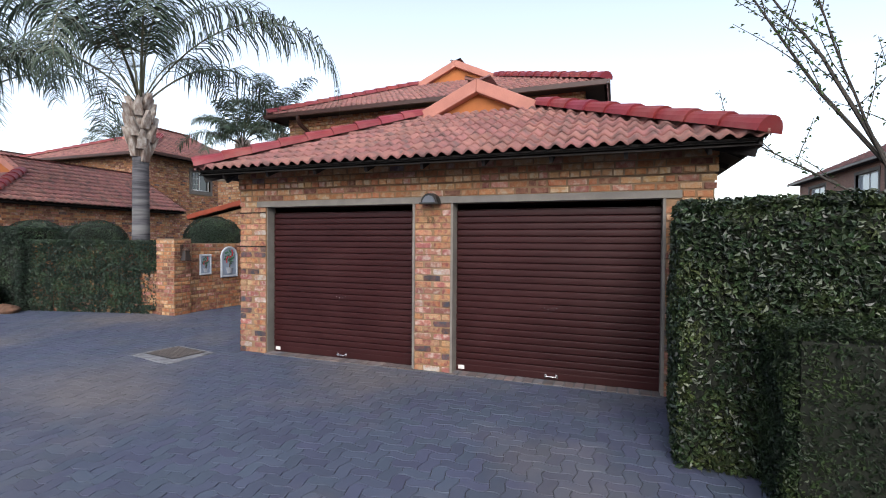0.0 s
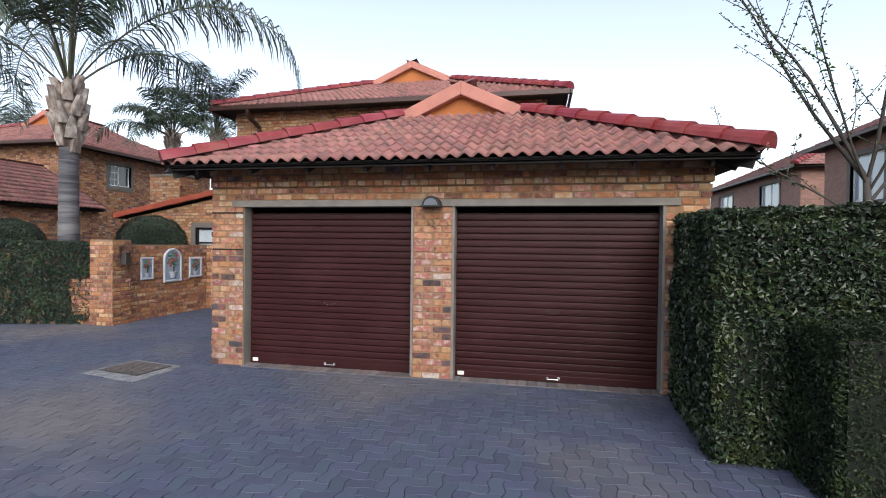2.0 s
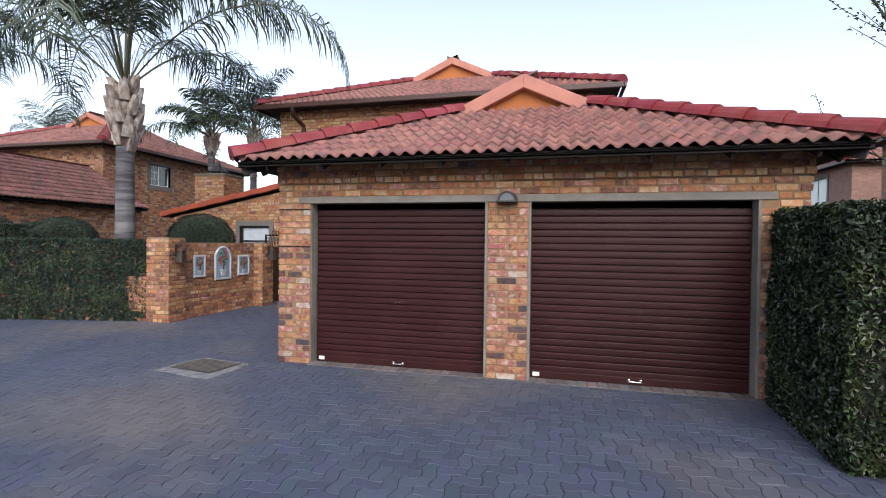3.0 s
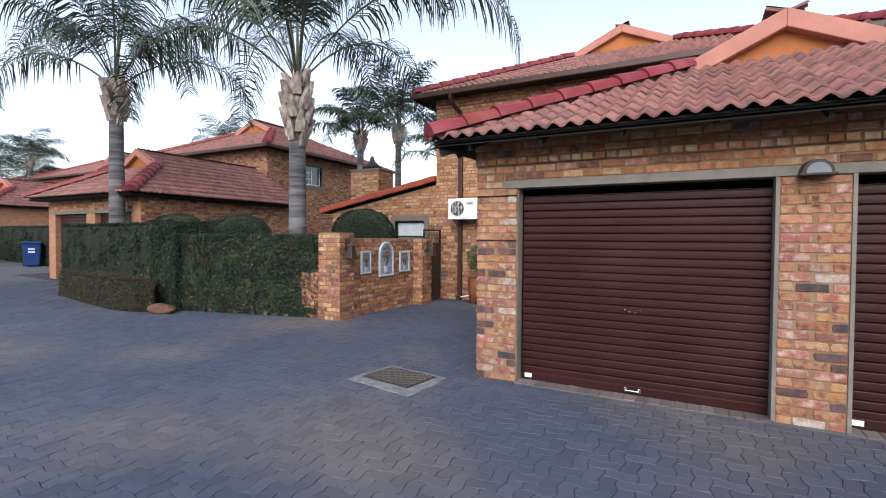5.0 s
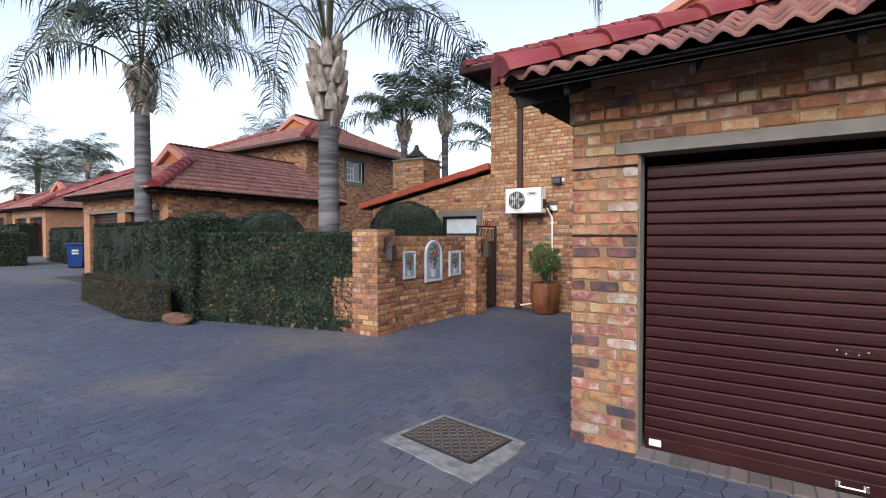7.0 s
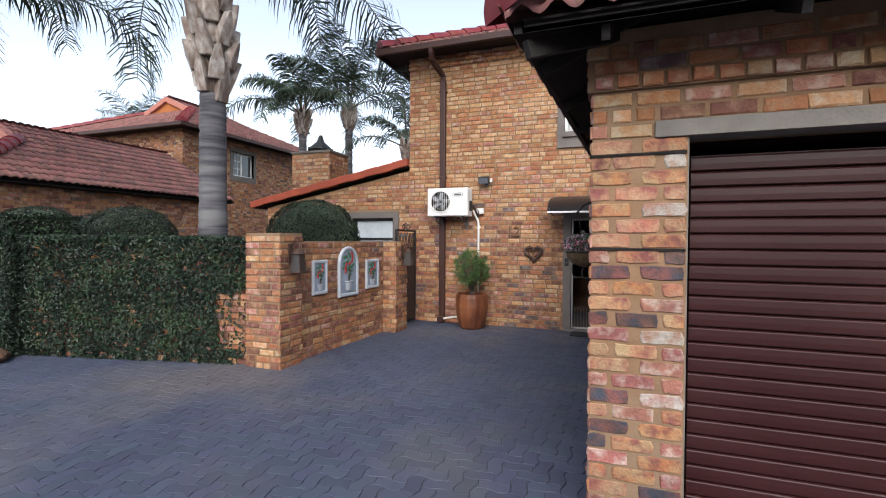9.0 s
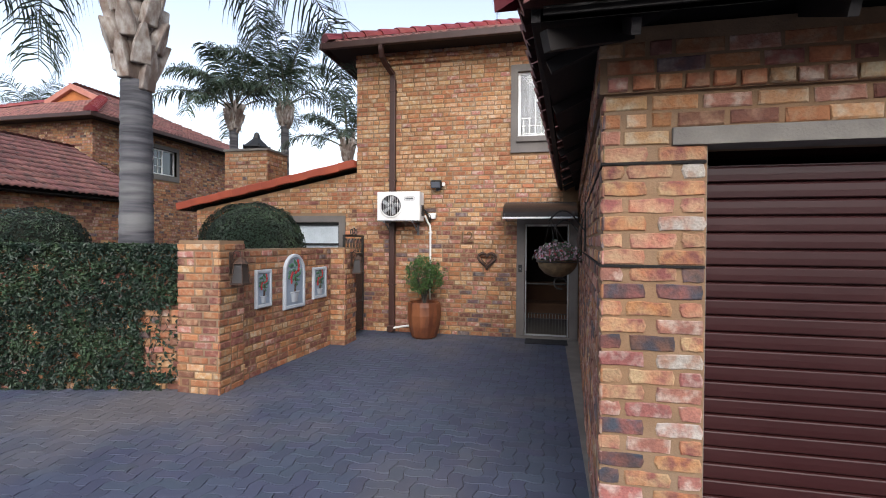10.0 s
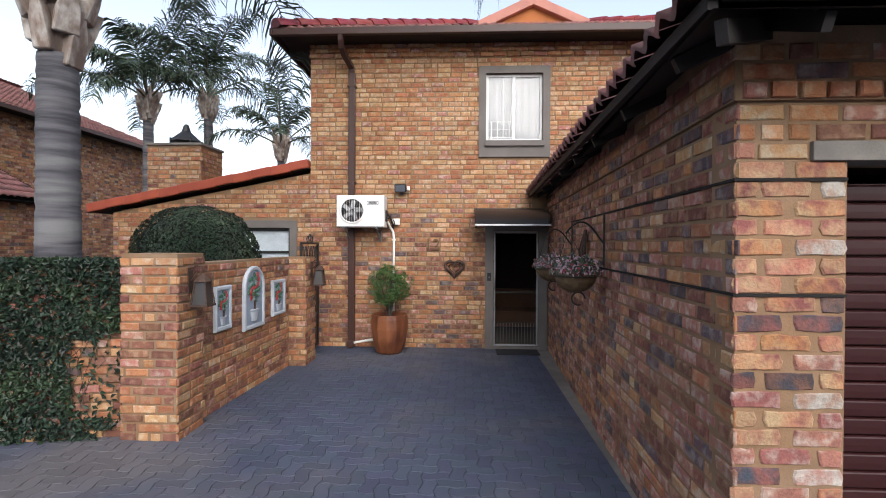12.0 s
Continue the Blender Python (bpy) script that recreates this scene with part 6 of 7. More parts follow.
part("mortar_bed", box((DOORS[0][0], GY0 - 0.05, -0.03), (DOORS[1][1], GY0 + 0.17, 0.006)), JOINTGREY, thr)

# loose rock at the hedge's foot
t = thing("rock", (-12.8, 6.95, 0.0), "rough orange-brown rock at the hedge's foot", "rock")
bm = bmesh.new()
bmesh.ops.create_icosphere(bm, subdivisions=3, radius=1, matrix=Matrix.Translation((0, 0, 0.07)) @ Matrix.Diagonal((0.36, 0.2, 0.12, 1)))
for v in bm.verts:
    v.co += v.co.normalized() * 0.09 * noise.noise(v.co * 5) + Vector((0, 0, 0.02 * noise.noise(v.co * 15)))
part("stone", bm, material("rust_rock", (0.13, 0.065, 0.038), (0.08, 0.042, 0.026), 8, 60, 0.9, 0.7), t)


# ---------------------------------------------------------------- young tree behind the right-hand hedge
def grow(bm, start, direction, length, radius, depth, r, leaves, spread=0.5, sides=6, up=0.12, twig=0.35, keep=0.62):
    pts, rad = [Vector(start)], [radius]
    d = Vector(direction).normalized()
    n = 6
    for i in range(n):
        d = (d + Vector((r.gauss(0, 0.07), r.gauss(0, 0.07), r.gauss(0, 0.05) + up * 0.3))).normalized()
        pts.append(pts[-1] + d * length / n)
        rad.append(radius * (1 - 0.55 * (i + 1) / n))
    add_tube(bm, pts, rad, sides)
    if depth == 0:
        leaves += [p for p in pts[1:]]
        return
    for k in range(r.choice((2, 3))):
        j = r.randint(2, n)
        dd = (d + Vector((r.gauss(0, spread), r.gauss(0, spread), r.gauss(0.1, spread * 0.5)))).normalized()
        grow(bm, pts[j], dd, length * r.uniform(keep - 0.1, keep + 0.2), rad[j] * 0.75, depth - 1, r, leaves, spread, max(4, sides - 1), up)
    leaves += pts[4:]


def young_tree():
    """A slender trunk that forks low into long whippy limbs, with side twigs and small leaves set singly along them."""
    t = thing("tree", (2.68, 5.6, 0), "slender young tree with sparse small leaves behind the hedge", "tree")
    r = random.Random(23)
    bm = bmesh.new()
    add_tube(bm, [(0, 0, -0.02), (0.02, 0, 1.2), (0.0, 0.01, 2.1), (-0.02, 0, 2.45)], [0.05, 0.042, 0.036, 0.03], 9)
    part("trunk", bm, BARK, t, "grey-brown slender trunk", smooth=True)
    pts, nms = [], []

    def leaf_row(path, every):
        for a, b in zip(path, path[1:]):
            n = max(1, int((b - a).length / every))
            for k in range(n):
                p = a.lerp(b, (k + r.random()) / n)
                o = Vector((r.gauss(0, 1), r.gauss(0, 1), r.gauss(-0.2, 0.5))).normalized() * 0.035
                pts.append(tuple(p + o))
                nms.append((r.gauss(0, 0.5), r.gauss(0, 0.5), 1.0))

    def limb(start, aim, length, radius, twigs, every):
        path, d = [Vector(start)], Vector(aim).normalized()
        for k in range(9):
            d = (d + Vector((r.gauss(0, 0.05), r.gauss(0, 0.05), 0.025 + r.gauss(0, 0.04)))).normalized()
            path.append(path[-1] + d * length / 9)
        bm = bmesh.new()
        add_tube(bm, path, [radius * (1 - 0.085 * k) for k in range(10)], 6)
        for k in range(twigs):
            j = 2 + k * 7 // twigs
            side = (d + Vector((r.gauss(0, 0.5), r.gauss(0, 0.5), r.gauss(0.05, 0.3)))).normalized()
            twig = [path[j]]
            for q in range(4):
                side = (side + Vector((r.gauss(0, 0.1), r.gauss(0, 0.1), 0.03))).normalized()
                twig.append(twig[-1] + side * length * r.uniform(0.06, 0.1))
            add_tube(bm, twig, [0.0055, 0.005, 0.004, 0.0035, 0.0025], 5)
            leaf_row(twig, every)
        part("branch", bm, BARK, t)
        leaf_row(path[3:], every)
        return path

    for start, aim, length, radius in (((-0.02, 0, 2.42), (-0.85, -0.05, 0.85), 2.6, 0.02), ((-0.02, 0, 2.44), (-0.42, 0.1, 0.9), 2.6, 0.022), ((-0.01, 0, 2.43), (0.15, -0.1, 1.0), 2.7, 0.02),
                                       ((0.01, 0, 2.2), (0.6, 0.1, 0.8), 1.9, 0.016), ((0.0, 0, 2.0), (-0.9, 0.1, 0.62), 1.9, 0.012), ((0.0, 0.01, 2.3), (0.3, -0.45, 0.9), 2.0, 0.015),
                                       ((0.0, 0.01, 2.35), (-0.6, -0.3, 1.0), 2.4, 0.014), ((0, 0, 1.85), (-0.5, -0.2, 0.25), 0.5, 0.007), ((0, 0, 1.9), (0.5, -0.2, 0.3), 0.6, 0.007)):
        limb(start, aim, length, radius, 6 if length > 1 else 3, 0.034)
    leaf_cloud("leaves", pts, nms, 0.05, LEAF_TREE, t, 4, aspect=0.5)


LEAF_TREE = material("young_leaf", (0.05, 0.085, 0.03), (0.038, 0.066, 0.025), 4, 50, 0.5, 0.1, 0.002, "island", 0.5, (0.08, 0.13, 0.03), 1.2, hue=0.03)
young_tree()


# ---------------------------------------------------------------- up the road
def far_z(x):
    return ground_z(x)


BINBLUE = plain("blue_plastic", (0.012, 0.05, 0.2), 0.45, bump=0.05)
t = thing("wheelie_bin", (-27.6, 10.4, far_z(-27.6)), "blue plastic wheelie bin standing by the hedge", "bin")
t.rotation_euler = (0, 0, radians(70))
bm = bmesh.new()
lo = [(-0.24, -0.27), (0.24, -0.27), (0.24, 0.25), (-0.24, 0.25)]
hi = [(-0.3, -0.36), (0.3, -0.36), (0.3, 0.34), (-0.3, 0.34)]
a = [bm.verts.new((x, y, 0.03)) for x, y in lo]
b = [bm.verts.new((x, y, 0.96)) for x, y in hi]
bm.faces.new(a[::-1])
bm.faces.new(b)
for i in range(4):
    bm.faces.new((a[i], a[(i + 1) % 4], b[(i + 1) % 4], b[i]))
bmesh.ops.bevel(bm, geom=bm.edges[:], offset=0.03, segments=2, affect="EDGES")
part("body", bm, BINBLUE, t)
part("lid", box((-0.32, -0.39, 0.965), (0.32, 0.36, 1.04), 0.03), BINBLUE, t)
part("handle", tube([(-0.25, 0.36, 0.95), (-0.25, 0.42, 0.98), (0.25, 0.42, 0.98), (0.25, 0.36, 0.95)], 0.016, 6), BINBLUE, t)
for x in (-0.27, 0.23):
    part("wheel", tube([(x, 0.28, 0.1), (x + 0.045, 0.28, 0.1)], 0.1, 14), BLACK, t)
for z in (0.70, 0.58):
    part("label", box((-0.12, -0.345 + (0.7 - z) * 0.1, z), (0.1, -0.325, z + 0.07), 0, None), WHITE, t, "white painted marks")

t = hedge("clipped green hedge block beside the road", [(-32.2, 8.3), (-30.2, 8.2), (-30.0, 9.5), (-32.0, 9.7)], 1.4, 500, 0.09, LEAF, 0.06, 41, base=far_z(-31))
hedge("tall dark hedge behind the bin", [(-32.5, 11.0), (-22.3, 10.6), (-22.3, 11.5), (-32.5, 12.0)], 1.75, 320, 0.1, LEAF_IVY, 0.08, 42, sides=(0, 3), base=far_z(-30.0) - 0.1)
hedge("dark hedge farther up the road", [(-58, 13.6), (-37.5, 11.2), (-37.5, 12.2), (-58, 14.8)], 1.7, 120, 0.16, LEAF_IVY, 0.1, 43, sides=(0, 3), base=far_z(-46) - 0.1)


def parked_car():
    t = thing("car", (-47.6, 11.0, far_z(-47.6)), "silver-grey hatchback parked facing away", "car")
    t.rotation_euler = (0, 0, radians(-11))
    SILVER = plain("silver_car_paint", (0.12, 0.125, 0.14), 0.35, 0.3, bump=0.0)
    CARGLASS = glass("car_glass", (0.02, 0.025, 0.03), 0.05)
    TAIL = plain("red_tail_lamp", (0.3, 0.015, 0.015), 0.3)
    bm = bmesh.new()
    prof = [(2.05, 0.35), (2.08, 0.6), (2.02, 0.95), (1.8, 1.0), (1.35, 1.50), (0.9, 1.58), (-0.4, 1.55), (-1.15, 1.02), (-1.95, 0.85), (-2.1, 0.6), (-2.05, 0.35)]
    sidew = [0.84, 0.88, 0.88, 0.86, 0.68, 0.64, 0.64, 0.84, 0.8, 0.78, 0.78]
    l_ = [bm.verts.new((x, w, z)) for (x, z), w in zip(prof, sidew)]
    r_ = [bm.verts.new((x, -w, z)) for (x, z), w in zip(prof, sidew)]
    n = len(prof)
    for i in range(n):
        j = (i + 1) % n
        bm.faces.new((l_[i], l_[j], r_[j], r_[i]))
    bm.faces.new(l_[::-1])
    bm.faces.new(r_)
    bmesh.ops.bevel(bm, geom=bm.edges[:], offset=0.05, segments=2, affect="EDGES")
    part("body", bm, SILVER, t)
    part("rear_window", box((-0.02, -0.60, 0.0), (0.02, 0.60, 0.42), 0.01, pose(1.8, 0, 1.03, 0, -42)), CARGLASS, t)
    for s in (-1, 1):
        part("side_window", box((-0.55, -0.012, 1.02), (1.1, 0.012, 1.42), 0.02, pose(0.1, s * 0.77, 0, 0) @ pose(0, 0, 0)), CARGLASS, t)
        part("tail_lamp", box((2.0, s * 0.72 - 0.13, 0.82), (2.09, s * 0.72 + 0.13, 1.0), 0.02), TAIL, t)
        for x in (1.3, -1.3):
            w = part("wheel", tube([(x, s * 0.68, 0.31), (x, s * 0.88, 0.31)], 0.31, 18), BLACK, t, "black tyre")
            part("rim", tube([(x, s * 0.87, 0.31), (x, s * 0.895, 0.31)], 0.19, 14), CHROME, w)
    part("bumper", box((1.98, -0.86, 0.3), (2.14, 0.86, 0.62), 0.05), BLACK, t)
    part("number_plate", box((2.10, -0.25, 0.68), (2.12, 0.25, 0.79), 0.004), WHITE, t)
    part("roof_rack", box((-0.3, -0.6, 1.6), (1.1, 0.6, 1.68), 0.03), BLACK, t)
    return t


parked_car()


def bare_tree():
    t = thing("tree", (-55.0, 11.6, far_z(-55)), "tall bare spreading thorn tree with pale yellowish trunks", "tree")
    PALEBARK = plain("pale_yellow_bark", (0.2, 0.17, 0.1), 0.85)
    r = random.Random(8)
    dark = plain("grey_twig", (0.17, 0.15, 0.135), 0.9)
    for k in range(4):
        az = k * 1.6 + 0.5
        bm = bmesh.new()
        lv = []
        add_tube(bm, [(0, 0, -0.1), (0.3 * math.cos(az), 0.3 * math.sin(az), 1.2), (0.9 * math.cos(az), 0.9 * math.sin(az), 3.6)], [0.24, 0.17, 0.11], 8)
        grow(bm, (0.9 * math.cos(az), 0.9 * math.sin(az), 3.55), (math.cos(az) * 0.6, math.sin(az) * 0.6, 1.0), 4.6, 0.10, 4, r, lv, 0.75, 6, 0.02, keep=0.62)
        part("limb", bm, PALEBARK, t)
        vs, fs = [], []
        for p in lv:
            for q in range(5):
                d = Vector((r.gauss(0, 1), r.gauss(0, 1), r.gauss(0.0, 0.25))).normalized() * r.uniform(0.7, 1.9)
                s = d.orthogonal().normalized() * 0.011
                b0 = len(vs)
                e = p + d
                vs += [p - s, p + s, e]
                fs.append((b0, b0 + 1, b0 + 2))
        ob = link_mesh("fine_twig", vs, fs, dark, t)
        ob["kind"] = "stuff"


bare_tree()
palm((-56.0, 17.8, 0.9), 3.6, 4.6, 0.32, 0.27, "feather palm beyond the roofs up the road", 18, 5.2, 51, leaf_len=1.25, leaflets=50, boot_h=0.8, hang=0.4, span=1.2, droop=1.5)
palm((-59.8, 22.5, 0.9), 5.2, 6.2, 0.3, 0.25, "feather palm behind the farther house", 16, 4.2, 53, leaf_len=1.15, leaflets=46, boot_h=0.8, hang=0.4, span=1.2, droop=1.5)
palm((-33.0, 24.0, 0.3), 6.6, 7.6, 0.2, 0.18, "feather palm behind the neighbouring house", 16, 3.2, 55, leaf_len=0.95, leaflets=44, boot_h=0.8, hang=0.4, span=1.2, droop=1.5)
t = thing("end_wall", (-70, 6, far_z(-70)), "low dark-roofed building closing the end of the road", "building")
part("wall", box((-0.3, -14, -0.3), (0.0, 14, 1.7)), FARGREY["y"], t)
bm = bmesh.new()
a = [bm.verts.new(p) for p in ((0.8, -14.5, 1.6), (0.8, 14.5, 1.6), (-3.2, 14.5, 3.2), (-3.2, -14.5, 3.2))]
b = [bm.verts.new((v.co.x, v.co.y, v.co.z - 0.15)) for v in a]
bm.faces.new(a)
bm.faces.new(b[::-1])
for i in range(4):
    bm.faces.new((a[i], b[i], b[(i + 1) % 4], a[(i + 1) % 4]))
part("roof", bm, plain("dull_grey_roof", (0.07, 0.07, 0.08), 0.7), t)
t = thing("lamp_pole", (-52.5, 12.0, far_z(-52.5)), "thin grey metal pole beside the road", "pole")
part("pole", tube([(0, 0, -0.1), (0, 0, 5.2)], [0.06, 0.04], 8), GREYPLASTIC, t)


# ---------------------------------------------------------------- neighbouring houses
def neighbour(dx, dy, dz, label, mats=FARWALL, seg=6, bricks=False, ox=0.7, oy=-0.5):
    """A house of the same pattern, farther off: garage in front (set off by ox, oy), two storeys behind."""
    h = thing("house", (dx, dy, dz), label, "house", "neighbouring houses")
    ax, ay = mats["x"], mats["y"]
    bm = bmesh.new()
    gx0, gx1, gy0, gy1 = -3.93 + ox, GX1 + ox, GY0 + oy, GY1 + oy
    doors = [(-3.5 + ox, -1.55 + ox), (-1.05 + ox, 0.9 + ox)]
    for a, b in ((gx0, doors[0][0]), (doors[0][1], doors[1][0]), (doors[1][1], gx1)):
        add_box(bm, (a, gy0, -1), (b, gy0 + 0.22, 2.7))
    for a, b in doors:
        add_box(bm, (a, gy0, 2.21), (b, gy0 + 0.22, 2.7))
    bmesh.ops.remove_doubles(bm, verts=bm.verts[:], dist=0.0005)
    garf = part("garage_front", bm, ax, h)
    part("garage_side", box((gx0, gy0 + 0.222, -1), (gx0 + 0.22, gy1, 2.7)), ay, h)
    gside = part("garage_side", box((gx1 - 0.22, gy0 + 0.222, -1), (gx1, gy1, 2.7)), MORTAR if bricks else ay, h)
    part("lintel", box((doors[0][0] - 0.15, gy0 - 0.015, 2.21), (doors[1][1] + 0.15, gy0 - 0.002, 2.3)), CONCRETE, h)
    for a, b in doors:
        bm = bmesh.new()
        rows = [[bm.verts.new((x, gy0 + 0.16 + dq, z)) for x in (a, b)] for i in range(22) for z, dq in ((i * 0.1, 0.012), (i * 0.1 + 0.015, 0.0), (i * 0.1 + 0.085, 0.0))]
        for p, q in zip(rows, rows[1:]):
            bm.faces.new((p[0], p[1], q[1], q[0]))
        part("garage_door", bm, DOORPAINT, h)
    hip_roof(h, -4.3 + ox, 1.72 + ox, 5.50 + oy, 12.25 + oy, ROOF_Z, 0.55, 7.5 + oy, 0, seg, open_back=True, flare=-0.04)
    part("soffit", box((-4.2 + ox, 5.6 + oy, 2.64), (1.62 + ox, 12.2 + oy, 2.68)), SOFFIT, h)
    hf = part("house_front", box((HX0, HY0, -1), (HX1, HY0 + 0.24, 5.39)), MORTAR if bricks else ax, h)
    wy0, wy1, wz0, wz1 = 14.45, 15.6, 4.02, 4.95
    bm = bmesh.new()
    add_box(bm, (HX1 - 0.24, HY0 + 0.242, -1), (HX1, wy0, 5.39))
    add_box(bm, (HX1 - 0.24, wy1, -1), (HX1, HY1, 5.39))
    add_box(bm, (HX1 - 0.24, wy0, -1), (HX1, wy1, wz0))
    add_box(bm, (HX1 - 0.24, wy0, wz1), (HX1, wy1, 5.39))
    bmesh.ops.remove_doubles(bm, verts=bm.verts[:], dist=0.0005)
    hside = part("house_side", bm, MORTAR if bricks else ay, h)
    if bricks:
        brick_face(gside, (gx1 + 0.001, gy0, 0), 90, gy1 - gy0, 2.7, (), None, (0.26, 0.08, 0.2, 0.38, 0.08))
        brick_face(hf, (HX0, HY0 - 0.001, 2.5), 0, HX1 - HX0, 2.88, (), None, (0.4, 0.2, 0.15, 0.23, 0.02))
        brick_face(hside, (HX1 + 0.001, HY0, 0), 90, HY1 - HY0, 5.36, [(wy0 - 0.12 - HY0, wy1 + 0.12 - HY0, wz0 - 0.2, wz1 + 0.13)], None, (0.33, 0.12, 0.17, 0.33, 0.05))
        brick_face(garf, (gx0, gy0 - 0.001, 2.31), 0, gx1 - gx0, 0.4, (), None, MIX_WARM)
    part("house_side", box((HX0, HY0 + 0.242, -1), (HX0 + 0.24, HY1, 5.39)), ay, h)
    part("house_back", box((HX0 + 0.24, HY1 - 0.24, -1), (HX1 - 0.24, HY1, 5.39)), ax, h)
    part("inner_wall", box((HX1 - 1.6, 14, 2.7), (HX1 - 1.55, 20, 5.36)), WHITE, h)
    w = part("window", box((HX1 - 0.14, wy0, wz0), (HX1 - 0.13, wy1, wz1)), GLASSDARK, h)
    bm = bmesh.new()
    for y0, y1, z0, z1 in ((wy0, wy1, wz0, wz0 + 0.05), (wy0, wy1, wz1 - 0.05, wz1), (wy0, wy0 + 0.05, wz0, wz1), (wy1 - 0.05, wy1, wz0, wz1), (wy0 + 0.55, wy0 + 0.6, wz0, wz1)):
        add_box(bm, (HX1 - 0.16, y0, z0), (HX1 - 0.10, y1, z1))
    for i in range(1, 3):
        add_box(bm, (HX1 - 0.13, wy0 + 0.19 * i, wz0), (HX1 - 0.11, wy0 + 0.015 + 0.19 * i, wz1))
        add_box(bm, (HX1 - 0.13, wy0, wz0 + 0.3 * i), (HX1 - 0.11, wy0 + 0.57, wz0 + 0.015 + 0.3 * i))
    part("window_frame", bm, ALU, w, "white window frame")
    bm = bmesh.new()
    for y0, y1, z0, z1 in ((wy0 - 0.12, wy1 + 0.12, wz0 - 0.2, wz0), (wy0 - 0.12, wy1 + 0.12, wz1, wz1 + 0.13), (wy0 - 0.12, wy0, wz0, wz1), (wy1, wy1 + 0.12, wz0, wz1)):
        add_box(bm, (HX1 - 0.1, y0, z0), (HX1 + 0.025, y1, z1))
    part("surround", bm, GREYPAINT, w, "grey plaster surround")
    hip_roof(h, -9.50, 0.10, 11.75, 21.5, 5.43, 0.456, 15.2, 0, seg)
    part("soffit", box((-9.45, 11.79, 5.365), (0.05, 21.45, 5.388)), SOFFIT, h)
    for (lo, hi) in (((-9.53, 11.66, 5.33), (0.13, 11.74, 5.45)), ((0.135, 11.66, 5.33), (0.19, 21.5, 5.45))):
        part("gutter", box(lo, hi, 0.01), GUTTER, h)
    return h


neighbour(-18.82, 3.25, 0.12, "neighbouring two-storey brown brick house with tiled double garage", bricks=True)
neighbour(-38.0, 6.4, 0.5, "brick house farther up the road with tiled roofs", seg=4)
neighbour(-57.5, 9.6, 1.0, "distant brick house with tiled roof at the road's end", seg=4)


def plain_house(x0, y0, x1, y1, wins, label, dz=-0.2):
    h = thing("house", (0, 0, dz), label, "house", "neighbouring houses")
    bm = bmesh.new()
    edges = sorted({y0, y1, *[w[0] for w in wins], *[w[1] for w in wins]})
    for a, b in zip(edges, edges[1:]):
        hit = [w for w in wins if w[0] <= a and w[1] >= b]
        if hit:
            add_box(bm, (x0, a, -0.5), (x0 + 0.24, b, hit[0][2]))
            add_box(bm, (x0, a, hit[0][3]), (x0 + 0.24, b, 5.6))
        else:
            add_box(bm, (x0, a, -0.5), (x0 + 0.24, b, 5.6))
    bmesh.ops.remove_doubles(bm, verts=bm.verts[:], dist=0.0005)
    part("wall", bm, FARGREY["y"], h)
    part("wall", box((x0 + 0.002, y0 - 0.24, -0.5), (x1, y0 - 0.002, 5.6)), FARGREY["x"], h)
    part("wall", box((x0 + 0.002, y1 + 0.002, -0.5), (x1, y1 + 0.24, 5.6)), FARGREY["x"], h)
    part("wall", box((x1 - 0.24, y0, -0.5), (x1, y1, 5.6)), FARGREY["y"], h)
    for (a, b, c, d) in wins:
        w = part("window", box((x0 + 0.12, a, c), (x0 + 0.13, b, d)), GLASSPALE, h)
        bm = bmesh.new()
        for p, q, r, s in ((a, b, c, c + 0.05), (a, b, d - 0.05, d), (a, a + 0.05, c, d), (b - 0.05, b, c, d), ((a + b) / 2 - 0.025, (a + b) / 2 + 0.025, c, d)):
            add_box(bm, (x0 + 0.09, p, r), (x0 + 0.14, q, s))
        part("window_frame", bm, ALU, w)
        bm = bmesh.new()
        for p, q, r, s in ((a - 0.15, b + 0.15, c - 0.2, c), (a - 0.15, b + 0.15, d, d + 0.15), (a - 0.15, a, c, d), (b, b + 0.15, c, d)):
            add_box(bm, (x0 - 0.025, p, r), (x0 + 0.1, q, s))
        part("surround", bm, GREYPAINT, w)
    hip_roof(h, x0 - 0.5, x1 + 0.5, y0 - 0.7, y1 + 0.7, 5.64, 0.48, y0 - 0.7 + (x1 - x0 + 1) / 2 * 0.75, 0, 5)
    part("soffit", box((x0 - 0.45, y0 - 0.65, 5.58), (x1 + 0.45, y1 + 0.65, 5.604)), SOFFIT, h)
    part("gutter", box((x0 - 0.56, y0 - 0.7, 5.54), (x0 - 0.5, y1 + 0.7, 5.66), 0.01), GUTTER, h)
    return h


GLASSPALE = glass("pale_window_glass", (0.35, 0.38, 0.42))
plain_house(9.9, 11.8, 17.9, 20.0, [(17.1, 18.75, 3.5, 5.05)], "brown brick two-storey house behind the hedge")
plain_house(11.1, 24.6, 19.3, 35.6, [(26.3, 28.4, 3.7, 5.2), (32.0, 34.2, 4.35, 5.15)], "farther brown brick house with tiled roof")

# unseen houses added across the road, behind the walker, to block low sky light
for x0, x1, y1 in ((-34.0, -24.0, -17.0), (-21.0, -11.0, -17.0), (-8.0, 2.5, -17.0), (6.0, 16.0, -17.0)):
    plain_house(x0, y1 - 9.0, x1, y1, [(y1 - 5.0, y1 - 3.6, 3.2, 4.5)], "unseen brown brick house added across the road to block low sky light")

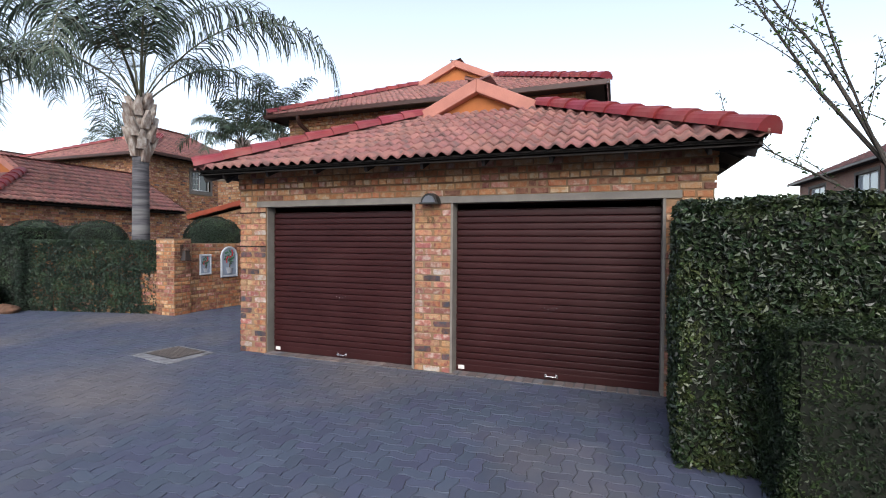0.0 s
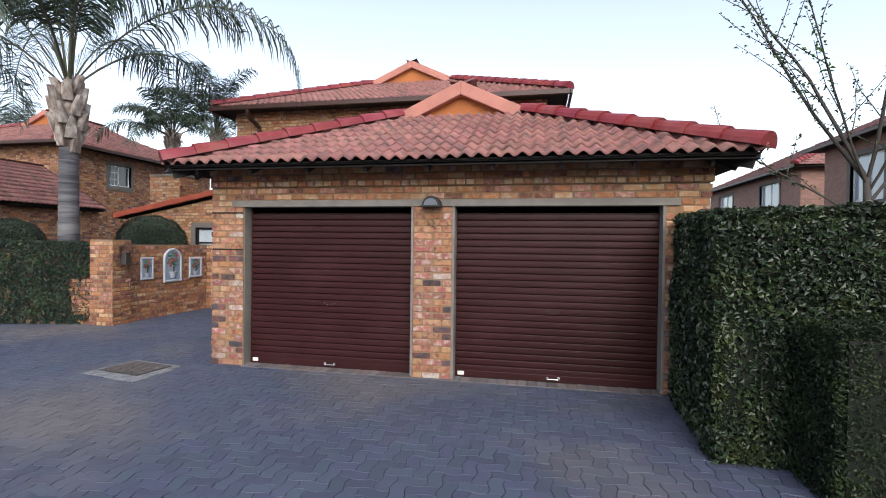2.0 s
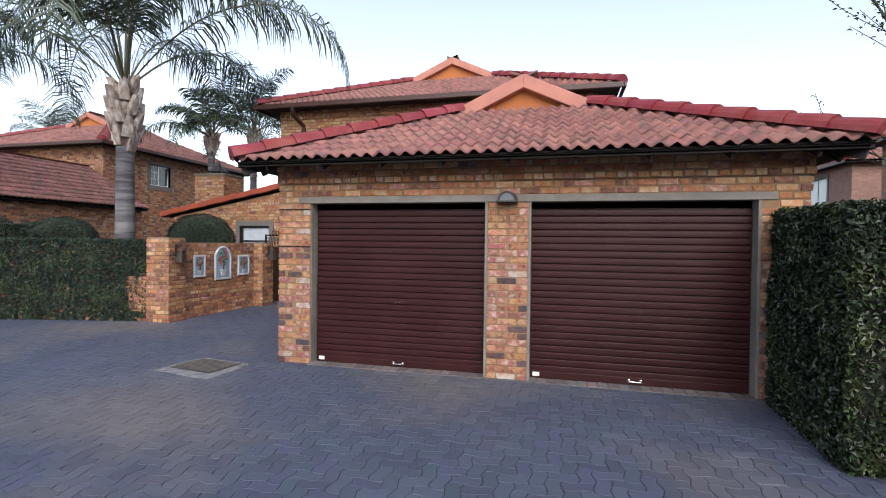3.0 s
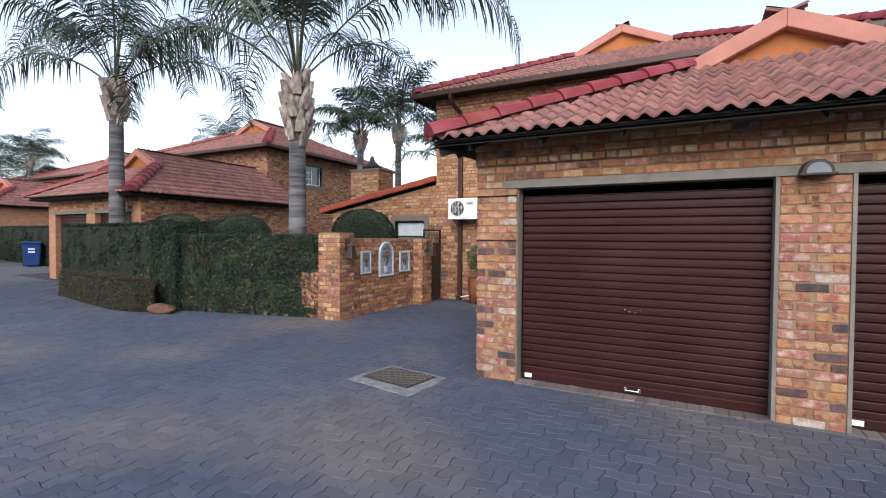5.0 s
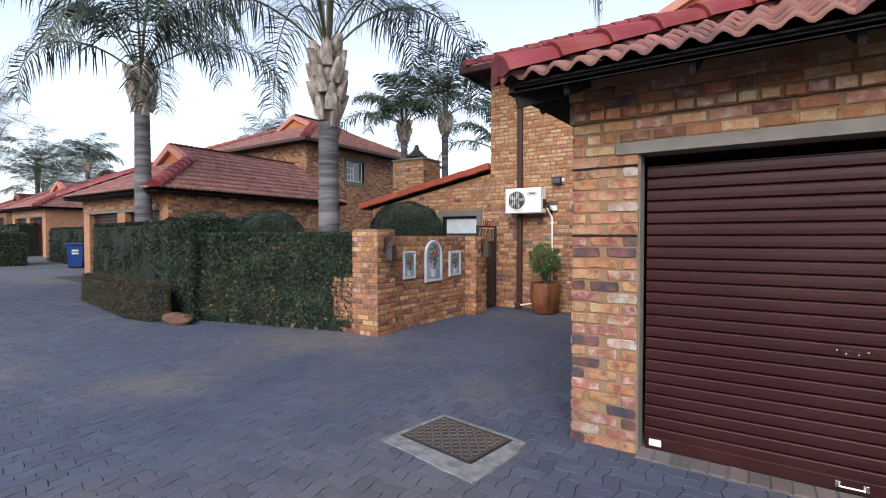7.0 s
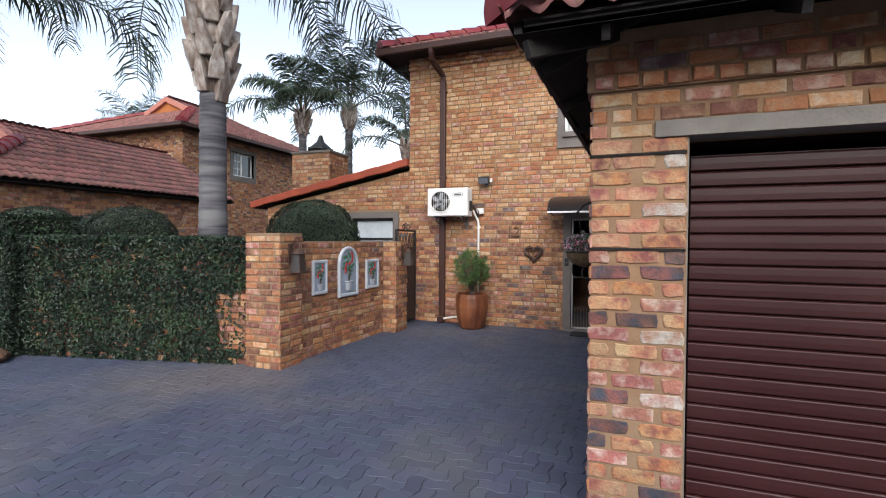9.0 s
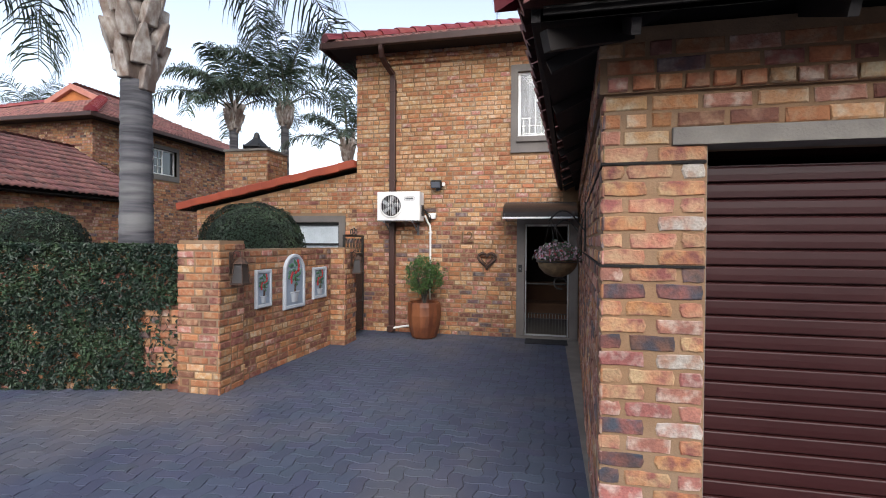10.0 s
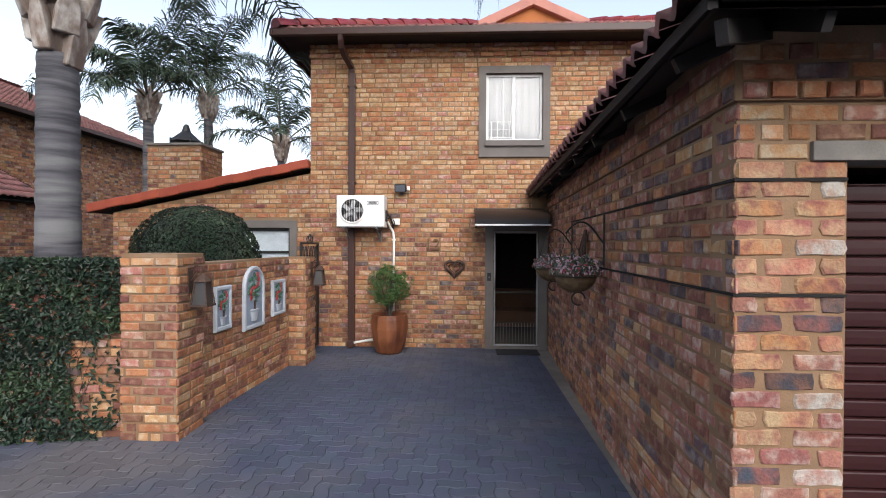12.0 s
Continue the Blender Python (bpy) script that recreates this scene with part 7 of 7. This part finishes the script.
# ---------------------------------------------------------------- brickwork and paving, the many pieces
brick_face(front, (GX0, GY0 + 0.012, 0), 0, GX1 - GX0, 2.48, hole_front + [(-0.1, DOORS[0][0] - GX0, -1, 2.20), (DOORS[0][1] - GX0, DOORS[1][0] - GX0, -1, 2.20)], lambda u, z: True, mix_pier, single=230)
tumbled_pier(front, (GX0, GY0 + 0.012, 0), DOORS[0][0] - GX0 - 0.004, 2.23)
tumbled_pier(front, (DOORS[0][1] + 0.003, GY0 + 0.012, 0), DOORS[1][0] - DOORS[0][1] - 0.006, 2.23, full=0.236, half=0.118)
brick_face(front, (GX0 - 0.02, GY0 - 0.012, 2.485), 0, GX1 - GX0 + 0.04, 0.09, (), None, (0.3, 0.5, 0.16, 0.04, 0.0), phase=0.05, pitch=0.12, proud=0.022)
brick_face(front, (GX0 - 0.02, GY0 - 0.012, 2.571), 0, GX1 - GX0 + 0.04, 0.2, (), None, MIX_WARM, phase=0.05)
brick_face(gleft, (GX0 + 0.012 + SKEW * (GY1 - GY0), GY1 - 0.014, 0), -90 - SKEW_DEG, GY1 - GY0, 2.48, (), lambda u, z: u > 3.2 and z > 0.3, MIX_SIDE, single=300)
brick_face(gleft, (GX0 - 0.012 + SKEW * (GY1 - GY0), GY1 - 0.014, 2.485), -90 - SKEW_DEG, GY1 - GY0, 0.28, (), None, MIX_SIDE, phase=0.07)


def mix_house(u, z):
    k = min(1, max(0, (2.3 - z + 0.5 * noise.noise((u * 0.8, z, 0))) / 0.9))
    top = MIX_HIGH if z > 2.6 else MIX_WARM
    return tuple(a + (b - a) * k * 0.8 for a, b in zip(top, MIX_LOW))


def hole(w, o, x0, sill=0.19):
    return (w[0] - o - x0, w[1] + o - x0, w[2] - sill, w[3] + o)


brick_face(hfront, (HX0, HY0 + 0.012, 0), 0, GX0 - HX0, 2.75, [hole(FDOOR, 0.14, HX0, 0.2)], lambda u, z: u > 1.5, mix_house, single=300)
brick_face(hfront, (HX0, HY0 + 0.012, 2.736), 0, HX1 - HX0, 2.66, [tuple(v - (2.736 if i > 1 else 0) for i, v in enumerate(hole(UPWIN, 0.12, HX0, 0.28)))], None, lambda u, z: mix_house(u, z + 2.7))
brick_face(hfront, (HX0 - 0.01, HY0 - 0.012, 5.14), 0, HX1 - HX0, 0.26, (), None, MIX_WARM, proud=0.02)
brick_face(hleft, (HX0 + 0.012, HY1, 2.6), -90, HY1 - HY0, 2.78, (), None, MIX_WARM)
brick_face(bpier, (PIER[0], PIER[2] + 0.012, 0), 0, PIER[1] - PIER[0], 1.735, (), lambda u, z: True, MIX_GARDEN, single=90)
brick_face(bpier, (PIER[1] - 0.012, PIER[2], 0), 90, PIER[3] - PIER[2], 1.735, (), lambda u, z: True, MIX_GARDEN, single=90, phase=0.1)
brick_face(bwall, (WALLX - 0.012, PIER[3], 0), 90 - SKEW_DEG, GP[2] - PIER[3], 1.63, (), lambda u, z: True, MIX_GARDEN, single=250)
brick_face(bpost, (GP[1] - 0.012, GP[2], 0), 90, GP[3] - GP[2], 1.63, (), lambda u, z: True, MIX_GARDEN, single=60)
brick_face(bpost, (wall_x(GP[2]), GP[2] + 0.012, 0), 0, GP[1] - wall_x(GP[2]), 1.63, (), lambda u, z: True, MIX_GARDEN, single=40)
brick_face(ivywall, (IVY_A[0], IVY_A[1], 0), IVY_DEG, IVY_L, 1.6, (), lambda u, z: u > IVY_L - 1.3, MIX_LOW, single=120)
brick_face(lwall, (LX0, LY + 0.012, 0), 0, LX1 - LX0, 3.4, [hole(LWIN, 0.13, LX0, 0.18)], None, MIX_WARM, top=lambda u: lean_top(LX0 + u) - 0.1)
brick_face(cstack, (-0.53, -0.4, 2.4), 0, 1.06, 1.32, (), None, MIX_WARM)
brick_face(cstack, (0.53, -0.4, 2.4), 90, 0.8, 1.32, (), None, MIX_WARM)
build_paving()
